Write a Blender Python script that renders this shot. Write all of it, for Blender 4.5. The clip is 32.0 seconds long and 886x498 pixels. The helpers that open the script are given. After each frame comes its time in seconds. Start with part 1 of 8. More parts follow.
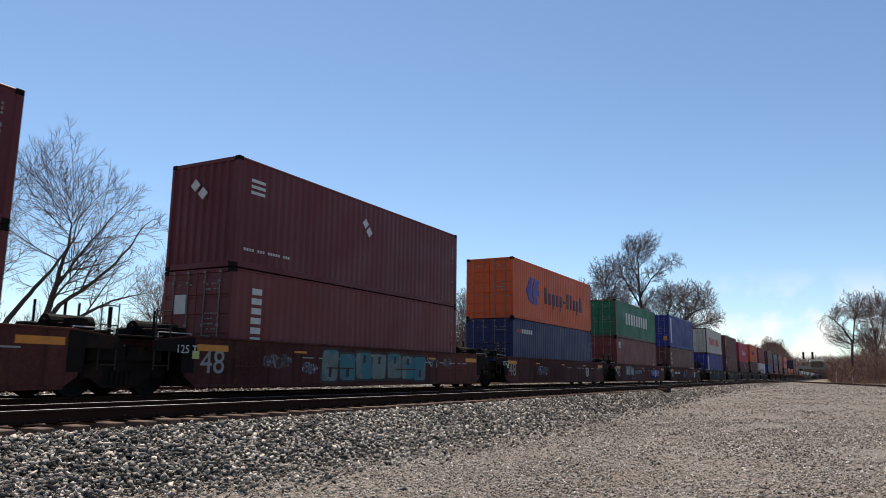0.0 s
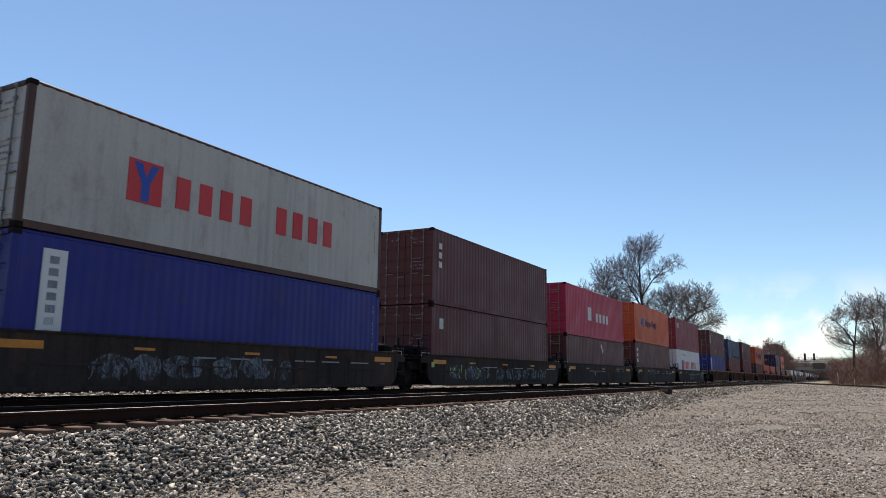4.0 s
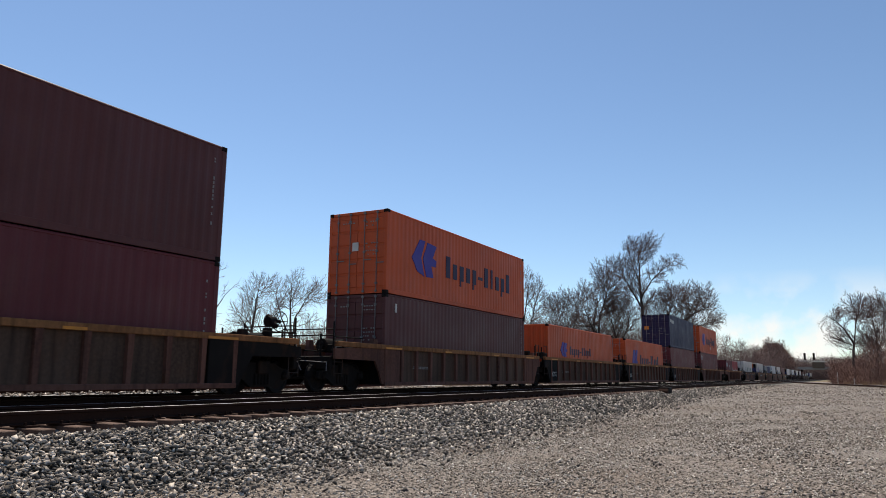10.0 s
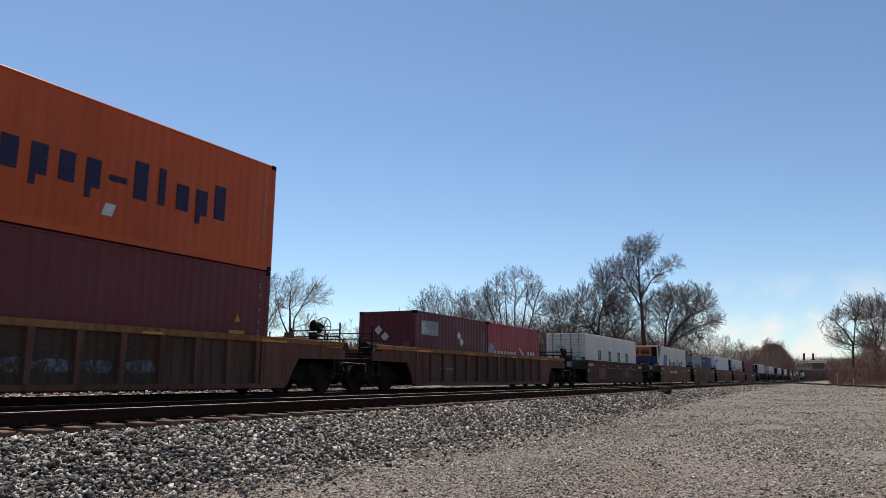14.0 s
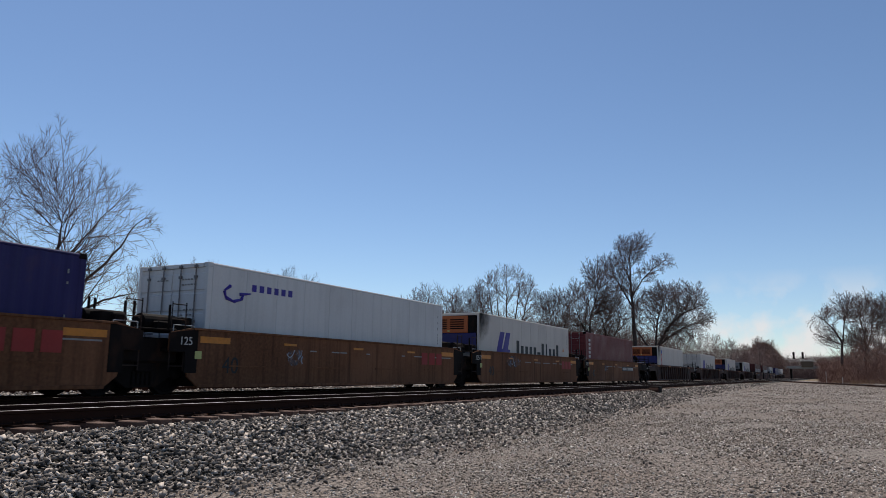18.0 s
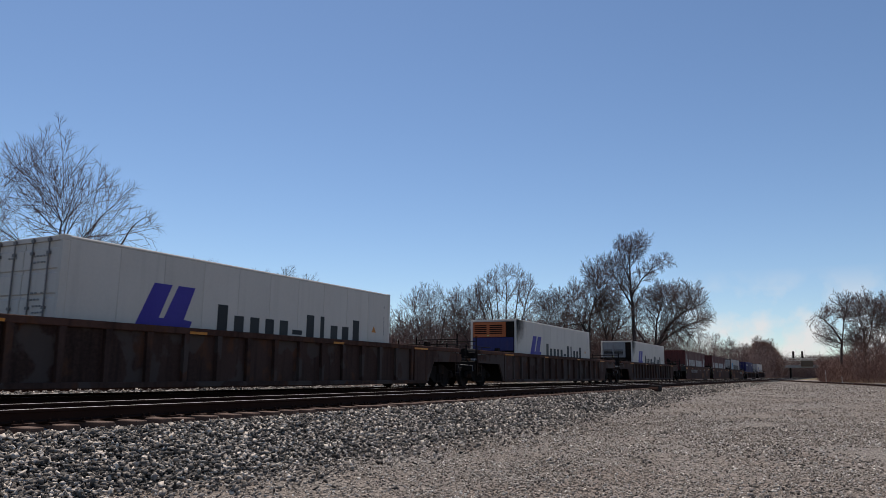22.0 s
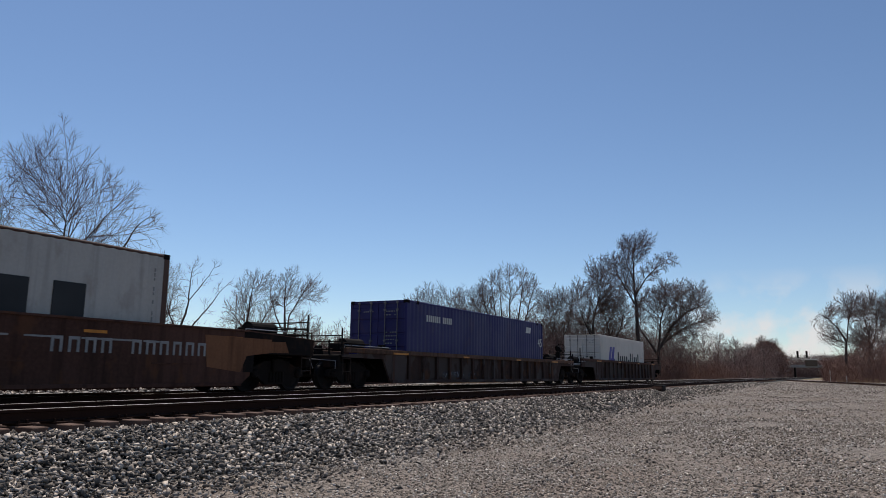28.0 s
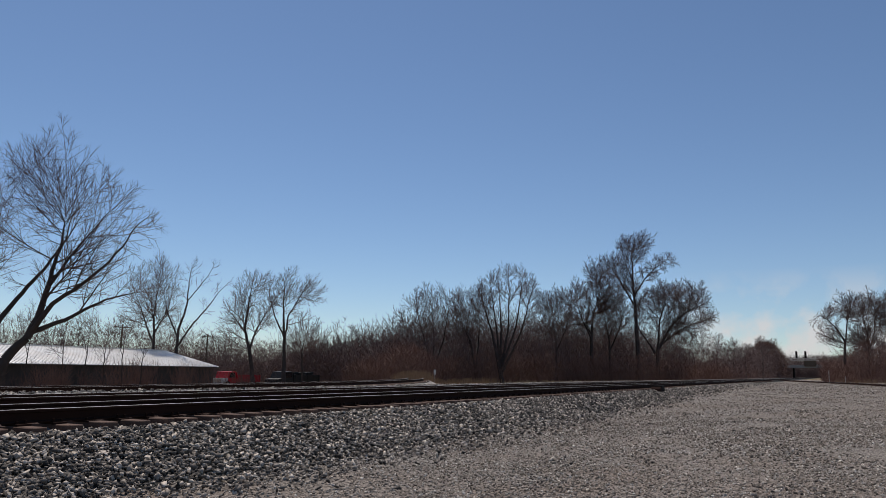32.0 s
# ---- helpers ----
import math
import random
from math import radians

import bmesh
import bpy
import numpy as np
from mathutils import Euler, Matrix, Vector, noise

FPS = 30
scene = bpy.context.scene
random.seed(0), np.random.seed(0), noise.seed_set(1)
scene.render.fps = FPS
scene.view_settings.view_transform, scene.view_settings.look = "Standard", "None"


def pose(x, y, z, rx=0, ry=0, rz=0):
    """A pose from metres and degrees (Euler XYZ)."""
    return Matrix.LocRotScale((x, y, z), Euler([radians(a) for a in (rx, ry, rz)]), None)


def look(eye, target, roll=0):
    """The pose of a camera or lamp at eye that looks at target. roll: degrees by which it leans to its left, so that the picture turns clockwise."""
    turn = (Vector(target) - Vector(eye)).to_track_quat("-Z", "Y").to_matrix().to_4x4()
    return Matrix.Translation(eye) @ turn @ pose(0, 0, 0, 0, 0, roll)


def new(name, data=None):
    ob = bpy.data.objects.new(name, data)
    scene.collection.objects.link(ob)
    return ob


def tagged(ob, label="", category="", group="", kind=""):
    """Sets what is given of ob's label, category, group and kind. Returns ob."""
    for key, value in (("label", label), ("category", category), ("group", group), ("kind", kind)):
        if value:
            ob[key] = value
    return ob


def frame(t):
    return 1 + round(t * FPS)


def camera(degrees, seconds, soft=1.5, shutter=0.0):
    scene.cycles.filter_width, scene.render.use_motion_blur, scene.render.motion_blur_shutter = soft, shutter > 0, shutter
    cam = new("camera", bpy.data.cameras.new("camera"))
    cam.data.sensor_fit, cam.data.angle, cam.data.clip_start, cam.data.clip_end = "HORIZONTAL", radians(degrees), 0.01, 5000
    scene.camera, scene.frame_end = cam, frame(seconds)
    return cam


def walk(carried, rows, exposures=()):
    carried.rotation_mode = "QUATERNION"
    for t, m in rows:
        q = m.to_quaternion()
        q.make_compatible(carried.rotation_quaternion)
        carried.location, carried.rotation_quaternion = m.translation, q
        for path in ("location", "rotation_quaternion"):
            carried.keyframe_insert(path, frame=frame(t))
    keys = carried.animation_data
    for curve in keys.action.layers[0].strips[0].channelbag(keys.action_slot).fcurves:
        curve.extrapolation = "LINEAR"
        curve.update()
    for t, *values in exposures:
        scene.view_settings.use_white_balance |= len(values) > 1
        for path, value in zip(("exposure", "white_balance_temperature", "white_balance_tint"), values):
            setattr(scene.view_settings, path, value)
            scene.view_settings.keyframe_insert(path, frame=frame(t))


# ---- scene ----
import collections

# World: x runs along the railway, y across it, z up. The ground at the camera is z = 0.
EYE = Vector((0.0, 0.0, 1.40))
RAIL_Z = 0.84          # top of the rails
TRAIN_Y = 14.39        # centre line of the train's track
NEAR_Y = 10.46         # centre line of the empty track
SPEED = 20.08          # metres per second, towards -x

cam = camera(62.96, 32.0, soft=0.8, shutter=0.04)


def aim(yaw, pitch):
    a, b = radians(yaw), radians(pitch)
    way = Vector((math.sin(a) * math.cos(b), math.cos(a) * math.cos(b), math.sin(b)))
    return look(EYE, EYE + way, 0.673)


walk(cam, [(t, aim(yaw, pitch)) for t, yaw, pitch in (
    (0, 61.521, 9.747), (0.5, 61.598, 9.747), (1, 61.670, 9.747), (1.5, 61.632, 9.759), (2, 61.546, 9.799),
    (2.5, 61.509, 9.813), (3, 61.471, 9.812), (3.5, 61.456, 9.815), (5.5, 61.332, 10.007), (6, 61.332, 9.930),
    (6.5, 61.346, 9.840), (7, 61.410, 9.815), (7.5, 61.521, 9.801), (8, 61.632, 9.760), (8.5, 61.719, 9.747),
    (9, 61.770, 9.760), (9.5, 61.632, 9.801), (10, 61.444, 9.814), (10.5, 61.420, 9.811), (11, 61.508, 9.811),
    (11.5, 61.595, 9.798), (12, 61.707, 9.747), (12.5, 61.758, 9.721), (13, 61.608, 9.786), (13.5, 61.481, 9.827),
    (14, 61.481, 9.853), (14.5, 61.583, 9.815), (16.5, 61.965, 9.747), (17, 62.026, 9.747), (17.5, 62.088, 9.747),
    (18, 62.137, 9.747), (18.5, 62.149, 9.734), (19, 62.162, 9.696), (19.5, 62.199, 9.683), (20, 62.199, 9.670),
    (20.5, 62.162, 9.632), (21, 62.162, 9.632), (21.5, 62.186, 9.670), (22, 62.162, 9.683), (22.5, 62.137, 9.683),
    (23, 62.113, 9.683), (23.5, 62.112, 9.670), (24, 62.048, 9.632), (24.5, 61.998, 9.619), (25, 61.911, 9.619),
    (25.5, 61.833, 9.619), (27.5, 61.895, 9.619), (28, 61.883, 9.657), (28.5, 61.846, 9.632), (29, 61.821, 9.619),
    (29.5, 61.759, 9.619), (30, 61.670, 9.619), (30.5, 61.670, 9.619), (31, 61.771, 9.632), (31.5, 61.883, 9.670),
    (32, 61.961, 9.683),
)], exposures=[
    (0, 0.22, 6900, 7), (1, 0.21, 6900, 7), (3, 0.26, 6900, 6.5), (6, 0.28, 6900, 6.5), (7, 0.22, 6900, 6.5), (8, 0.23, 6900, 6.5), (9, 0.34, 6900, 6.5),
    (10, 0.15, 6900, 8), (11, -0.08, 6850, 10), (12, -0.06, 6850, 10), (13, 0.28, 6900, 6.5), (14, 0.05, 6850, 8), (17, -0.22, 6650, 10),
    (18, -0.2, 6650, 10), (28, -0.27, 6650, 10), (30, -0.33, 6650, 10), (32, -0.5, 6600, 10)])


# ---- daylight ----
SUN_EL, SUN_AZ = radians(59), radians(40)     # azimuth from +y towards +x
world = bpy.data.worlds.new("sky")
scene.world = world
world.use_nodes = True
wn, wl = world.node_tree.nodes, world.node_tree.links
wn.clear()
w_out, w_bg, w_sky = wn.new("ShaderNodeOutputWorld"), wn.new("ShaderNodeBackground"), wn.new("ShaderNodeTexSky")
w_sky.sky_type, w_sky.sun_disc = "NISHITA", False
w_sky.sun_elevation, w_sky.sun_rotation = SUN_EL, SUN_AZ
w_sky.altitude, w_sky.air_density, w_sky.dust_density, w_sky.ozone_density = 200, 0.9, 0.1, 4.6
w_bg.inputs["Strength"].default_value = 0.127

# a bank of thin white cloud low over the far end of the line
w_coord, w_near, w_fade, w_noise, w_cut, w_times, w_mix = (wn.new("ShaderNode" + k) for k in (
    "TexCoord", "VectorMath", "MapRange", "TexNoise", "MapRange", "Math", "Mix"))
w_split, w_low, w_bank = (wn.new("ShaderNode" + k) for k in ("SeparateXYZ", "MapRange", "Math"))
w_near.operation, w_near.inputs[1].default_value = "DOT_PRODUCT", Vector((0.99, 0.015, 0.05)).normalized()
w_fade.inputs[1].default_value, w_fade.inputs[2].default_value = 0.982, 0.997
w_low.inputs[1].default_value, w_low.inputs[2].default_value = 0.135, 0.055
w_bank.operation = "MULTIPLY"
w_noise.inputs["Scale"].default_value, w_noise.inputs["Detail"].default_value = 17, 6
w_cut.inputs[1].default_value, w_cut.inputs[2].default_value, w_cut.inputs[4].default_value = 0.44, 0.58, 0.8
w_times.operation = "MULTIPLY"
w_mix.data_type, w_mix.inputs[7].default_value = "RGBA", (7.2, 7.0, 7.1, 1)
wl.new(w_coord.outputs["Generated"], w_near.inputs[0])
wl.new(w_coord.outputs["Generated"], w_noise.inputs[0])
wl.new(w_near.outputs["Value"], w_fade.inputs[0])
wl.new(w_noise.outputs["Fac"], w_cut.inputs[0])
wl.new(w_coord.outputs["Generated"], w_split.inputs[0])
wl.new(w_split.outputs["Z"], w_low.inputs[0])
wl.new(w_fade.outputs[0], w_bank.inputs[0])
wl.new(w_low.outputs[0], w_bank.inputs[1])
wl.new(w_bank.outputs[0], w_times.inputs[0])
wl.new(w_cut.outputs[0], w_times.inputs[1])
wl.new(w_times.outputs[0], w_mix.inputs[0])
wl.new(w_sky.outputs[0], w_mix.inputs[6])
wl.new(w_mix.outputs[2], w_bg.inputs[0])
wl.new(w_bg.outputs[0], w_out.inputs[0])

sun = new("sun", bpy.data.lights.new("sun", "SUN"))
sun.data.energy, sun.data.angle, sun.data.color = 5.0, radians(0.53), (1.0, 0.93, 0.845)
sun_way = Vector((math.sin(SUN_AZ) * math.cos(SUN_EL), math.cos(SUN_AZ) * math.cos(SUN_EL), math.sin(SUN_EL)))
sun.matrix_world = look(sun_way * 300, (0, 0, 0))


# ---- materials ----
def surface(name, base, rough=0.6, metal=0.0, dark=None, dirt=0.4, big=0.6, fine=14.0, streak=0.0, bump=0.15,
            bump_scale=40.0, rust=0.0, spec=0.4, patch=None):
    """A worn surface: base colour, broad stains, fine grain, vertical streaks and rust."""
    m = bpy.data.materials.new(name)
    m.use_nodes = True
    n, l = m.node_tree.nodes, m.node_tree.links
    bsdf = n["Principled BSDF"]
    bsdf.inputs["Metallic"].default_value = metal
    bsdf.inputs["Specular IOR Level"].default_value = spec
    coord, info = n.new("ShaderNodeTexCoord"), n.new("ShaderNodeObjectInfo")
    shift = n.new("ShaderNodeVectorMath")
    shift.operation = "MULTIPLY_ADD"
    shift.inputs[1].default_value = (1, 1, 1)
    spread = n.new("ShaderNodeCombineXYZ")
    times = n.new("ShaderNodeMath")
    times.operation, times.inputs[1].default_value = "MULTIPLY", 37.0
    l.new(info.outputs["Random"], times.inputs[0])
    l.new(times.outputs[0], spread.inputs[0])
    l.new(coord.outputs["Object"], shift.inputs[0])
    l.new(spread.outputs[0], shift.inputs[2])

    def cloud(scale, detail, stretch=(1, 1, 1)):
        mapping, tex = n.new("ShaderNodeMapping"), n.new("ShaderNodeTexNoise")
        mapping.inputs["Scale"].default_value = stretch
        tex.inputs["Scale"].default_value, tex.inputs["Detail"].default_value = scale, detail
        l.new(shift.outputs[0], mapping.inputs[0])
        l.new(mapping.outputs[0], tex.inputs[0])
        return tex.outputs["Fac"]

    def ramp(fac, low, high, top):
        r = n.new("ShaderNodeMapRange")
        r.inputs[1].default_value, r.inputs[2].default_value, r.inputs[4].default_value = low, high, top
        l.new(fac, r.inputs[0])
        return r.outputs[0]

    def mixed(fac, a, b):
        x = n.new("ShaderNodeMix")
        x.data_type = "RGBA"
        l.new(fac, x.inputs[0])
        for socket, value in ((x.inputs[6], a), (x.inputs[7], b)):
            if isinstance(value, tuple):
                socket.default_value = (*value, 1)
            else:
                l.new(value, socket)
        return x.outputs[2]

    dark = dark or tuple(c * 0.45 for c in base)
    colour = mixed(ramp(cloud(big, 6), 0.38, 0.72, dirt), base, dark)
    colour = mixed(ramp(cloud(fine, 4), 0.35, 0.75, dirt * 0.6), colour, tuple(min(1, c * 1.35) for c in base))
    if streak:
        colour = mixed(ramp(cloud(1.0, 5, (7, 7, 0.35)), 0.48, 0.75, streak), colour, dark)
    if rust:
        colour = mixed(ramp(cloud(2.3, 8, (1, 1, 0.6)), 0.56, 0.66, rust), colour, (0.11, 0.045, 0.022))
    if patch:
        colour = mixed(ramp(cloud(0.75, 7, (1, 1, 0.8)), 0.535, 0.56, 0.8), colour, patch)
    l.new(colour, bsdf.inputs["Base Color"])
    l.new(ramp(cloud(big * 2.1, 4), 0.2, 0.9, 0.35), bsdf.inputs["Roughness"])
    add = n.new("ShaderNodeMath")
    add.operation, add.inputs[1].default_value, add.use_clamp = "ADD", rough - 0.15, True
    l.new(bsdf.inputs["Roughness"].links[0].from_socket, add.inputs[0])
    l.new(add.outputs[0], bsdf.inputs["Roughness"])
    if bump:
        b = n.new("ShaderNodeBump")
        b.inputs["Strength"].default_value, b.inputs["Distance"].default_value = bump, 0.02
        l.new(cloud(bump_scale, 3), b.inputs["Height"])
        l.new(b.outputs[0], bsdf.inputs["Normal"])
    return m


def stone_material(name, low, high, warm, scale=None):
    """Loose stones: each piece has its own grey, with a fine grain."""
    m = bpy.data.materials.new(name)
    m.use_nodes = True
    n, l = m.node_tree.nodes, m.node_tree.links
    bsdf = n["Principled BSDF"]
    bsdf.inputs["Roughness"].default_value, bsdf.inputs["Specular IOR Level"].default_value = 0.85, 0.25
    geo, ramp = n.new("ShaderNodeNewGeometry"), n.new("ShaderNodeValToRGB")
    ramp.color_ramp.elements[0].color, ramp.color_ramp.elements[1].color = (*low, 1), (*high, 1)
    middle = ramp.color_ramp.elements.new(0.62)
    middle.color = (*warm, 1)
    l.new(geo.outputs["Random Per Island"], ramp.inputs[0])
    coord, tex, mix = n.new("ShaderNodeTexCoord"), n.new("ShaderNodeTexNoise"), n.new("ShaderNodeMix")
    tex.inputs["Scale"].default_value, tex.inputs["Detail"].default_value = 45, 5
    mix.data_type, mix.blend_type, mix.inputs[0].default_value = "RGBA", "OVERLAY", 0.5
    l.new(coord.outputs["Object"], tex.inputs[0])
    l.new(ramp.outputs[0], mix.inputs[6])
    l.new(tex.outputs["Fac"], mix.inputs[7])
    l.new(mix.outputs[2], bsdf.inputs["Base Color"])
    return m


def ground_material(name, colours, patch, grain, fleck):
    """Ground seen from low down: broad patches, a pebble pattern and scattered dark flecks."""
    m = bpy.data.materials.new(name)
    m.use_nodes = True
    n, l = m.node_tree.nodes, m.node_tree.links
    bsdf = n["Principled BSDF"]
    bsdf.inputs["Roughness"].default_value, bsdf.inputs["Specular IOR Level"].default_value = 0.95, 0.15
    coord = n.new("ShaderNodeTexCoord")

    def noise_of(scale, detail, rough=0.55):
        t = n.new("ShaderNodeTexNoise")
        t.inputs["Scale"].default_value, t.inputs["Detail"].default_value, t.inputs["Roughness"].default_value = scale, detail, rough
        l.new(coord.outputs["Object"], t.inputs[0])
        return t

    broad, ramp = noise_of(patch, 8, 0.65), n.new("ShaderNodeValToRGB")
    ramp.color_ramp.elements[0].position, ramp.color_ramp.elements[1].position = 0.38, 0.64
    ramp.color_ramp.elements[0].color, ramp.color_ramp.elements[1].color = (*colours[0], 1), (*colours[1], 1)
    l.new(broad.outputs["Fac"], ramp.inputs[0])
    cells = n.new("ShaderNodeTexVoronoi")
    cells.inputs["Scale"].default_value = grain
    l.new(coord.outputs["Object"], cells.inputs[0])
    grey, vary = n.new("ShaderNodeRGBToBW"), n.new("ShaderNodeMix")
    l.new(cells.outputs["Color"], grey.inputs[0])
    vary.data_type, vary.blend_type, vary.inputs[0].default_value = "RGBA", "MULTIPLY", 1.0
    wide = n.new("ShaderNodeMapRange")
    wide.inputs[1].default_value, wide.inputs[2].default_value, wide.inputs[3].default_value, wide.inputs[4].default_value = 0.2, 0.8, 0.25, 1.65
    l.new(grey.outputs[0], wide.inputs[0])
    l.new(ramp.outputs[0], vary.inputs[6])
    l.new(wide.outputs[0], vary.inputs[7])
    flecks, cut, last = noise_of(fleck, 6, 0.7), n.new("ShaderNodeMapRange"), n.new("ShaderNodeMix")
    cut.inputs[1].default_value, cut.inputs[2].default_value, cut.inputs[4].default_value = 0.60, 0.72, 0.3
    l.new(flecks.outputs["Fac"], cut.inputs[0])
    last.data_type = "RGBA"
    l.new(cut.outputs[0], last.inputs[0])
    l.new(vary.outputs[2], last.inputs[6])
    last.inputs[7].default_value = (*colours[2], 1)
    l.new(last.outputs[2], bsdf.inputs["Base Color"])
    bump = n.new("ShaderNodeBump")
    bump.inputs["Strength"].default_value, bump.inputs["Distance"].default_value = 1.0, 0.03
    l.new(cells.outputs["Distance"], bump.inputs["Height"])
    l.new(bump.outputs[0], bsdf.inputs["Normal"])
    return m


GRAVEL = ground_material("lot gravel", ((0.200, 0.160, 0.132), (0.252, 0.224, 0.198), (0.075, 0.058, 0.046)), 0.22, 34, 6.0)
# near bed: the shade between the loose stones is put into its dark colour
SHADED_BALLAST = ground_material("ballast bed", ((0.022, 0.021, 0.020), (0.045, 0.043, 0.041), (0.012, 0.012, 0.012)), 0.8, 20, 6)
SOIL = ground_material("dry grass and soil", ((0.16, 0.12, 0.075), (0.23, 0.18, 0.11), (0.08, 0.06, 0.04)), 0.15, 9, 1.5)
# far bed: the same ballast, with sunlight put into a paler colour
SUNLIT_BALLAST = ground_material("ballast bed with sunlight in its colour", ((0.24, 0.22, 0.20), (0.36, 0.335, 0.31), (0.06, 0.055, 0.05)), 0.8, 16, 6)
BALLAST_STONE = stone_material("ballast stone", (0.028, 0.026, 0.025), (0.66, 0.575, 0.495), (0.20, 0.171, 0.148))
LOT_STONE = stone_material("lot stone", (0.09, 0.074, 0.062), (0.62, 0.57, 0.51), (0.27, 0.225, 0.185))
RAIL_SIDE = surface("rusted rail steel", (0.030, 0.014, 0.010), 0.9, 0.0, bump=0.3, spec=0.08)
RAIL_HEAD = surface("polished rail head", (0.72, 0.69, 0.66), 0.4, 0.35, dirt=0.15, big=2)
TIE_WOOD = surface("weathered tie wood", (0.13, 0.074, 0.053), 0.9, dark=(0.04, 0.025, 0.02), big=2.5, fine=30, bump=0.5)
BARK = surface("grey-brown bark", (0.07, 0.054, 0.049), 0.95, dark=(0.025, 0.02, 0.019), big=2, fine=12, bump=0.5, spec=0.15)
TWIG = surface("bare twigs", (0.150, 0.102, 0.094), 0.95, dark=(0.075, 0.052, 0.048), big=0.3, bump=0, spec=0.1)
BRUSH = surface("brown brush stems", (0.185, 0.108, 0.086), 0.95, dark=(0.085, 0.050, 0.042), big=0.15, bump=0, spec=0.1)
STRAW = surface("dry straw grass", (0.30, 0.195, 0.115), 0.95, dark=(0.17, 0.105, 0.065), big=0.4, bump=0, spec=0.1)
EVERGREEN = surface("evergreen needles", (0.022, 0.036, 0.016), 0.9, bump=0)

BLACK_STEEL = surface("sooty black steel", (0.012, 0.009, 0.008), 0.85, 0.0, streak=0.3, rust=0.14, spec=0.1)
WHEEL_STEEL = surface("dark wheel steel", (0.009, 0.007, 0.007), 0.8, 0.0, rust=0.1, spec=0.15)
GALVANISED = surface("galvanised steel", (0.42, 0.42, 0.42), 0.45, 0.7, dirt=0.4)
ROD = surface("worn grey lock rod", (0.17, 0.155, 0.15), 0.6, 0.1, rust=0.25)
YELLOW = surface("amber reflective tape", (0.56, 0.19, 0.014), 0.5, dark=(0.2, 0.09, 0.02), dirt=0.5, big=4)
LIME = surface("faded lime placard", (0.45, 0.46, 0.16), 0.6)
WHITE_INK = surface("white stencil paint", (0.52, 0.50, 0.47), 0.6, dirt=0.35, big=5, bump=0)
BLACK_INK = surface("black stencil paint", (0.012, 0.012, 0.014), 0.6, dirt=0.2, bump=0)
BLUE_INK = surface("violet blue lettering paint", (0.035, 0.02, 0.24), 0.55, bump=0)
COBALT_INK = surface("cobalt blue logo paint", (0.015, 0.06, 0.30), 0.55, bump=0)
RED_INK = surface("red lettering paint", (0.50, 0.03, 0.035), 0.55, bump=0)
FAINT_INK = surface("faded spray paint", (0.17, 0.165, 0.18), 0.7, dirt=0.6, big=3, bump=0)
PALE_INK = surface("pale spray paint", (0.34, 0.36, 0.40), 0.6, dirt=0.5, big=3, bump=0)
GREEN_INK = surface("dark green lettering", (0.01, 0.09, 0.055), 0.6, bump=0)
SKY_INK = surface("light blue square paint", (0.05, 0.30, 0.50), 0.55, bump=0)
RUST_INK = surface("fresh rust red patch", (0.28, 0.03, 0.025), 0.7, bump=0)


def soot_material():
    """Exhaust soot that thins out from the corner of a wall."""
    m = bpy.data.materials.new("soot stain")
    m.use_nodes = True
    n, l = m.node_tree.nodes, m.node_tree.links
    bsdf = n["Principled BSDF"]
    bsdf.inputs["Base Color"].default_value, bsdf.inputs["Roughness"].default_value = (0.015, 0.012, 0.011, 1), 0.95
    coord, grow, tex, add, cut = (n.new("ShaderNode" + k) for k in ("TexCoord", "VectorMath", "TexNoise", "Math", "MapRange"))
    grow.operation = "LENGTH"
    tex.inputs["Scale"].default_value, tex.inputs["Detail"].default_value = 3.0, 6
    add.operation = "ADD"
    cut.inputs[1].default_value, cut.inputs[2].default_value, cut.inputs[3].default_value, cut.inputs[4].default_value = 0.75, 1.75, 0.85, 0.0
    l.new(coord.outputs["Object"], grow.inputs[0])
    l.new(coord.outputs["Object"], tex.inputs[0])
    l.new(grow.outputs["Value"], add.inputs[0])
    l.new(tex.outputs["Fac"], add.inputs[1])
    l.new(add.outputs[0], cut.inputs[0])
    l.new(cut.outputs[0], bsdf.inputs["Alpha"])
    return m


SOOT = soot_material()


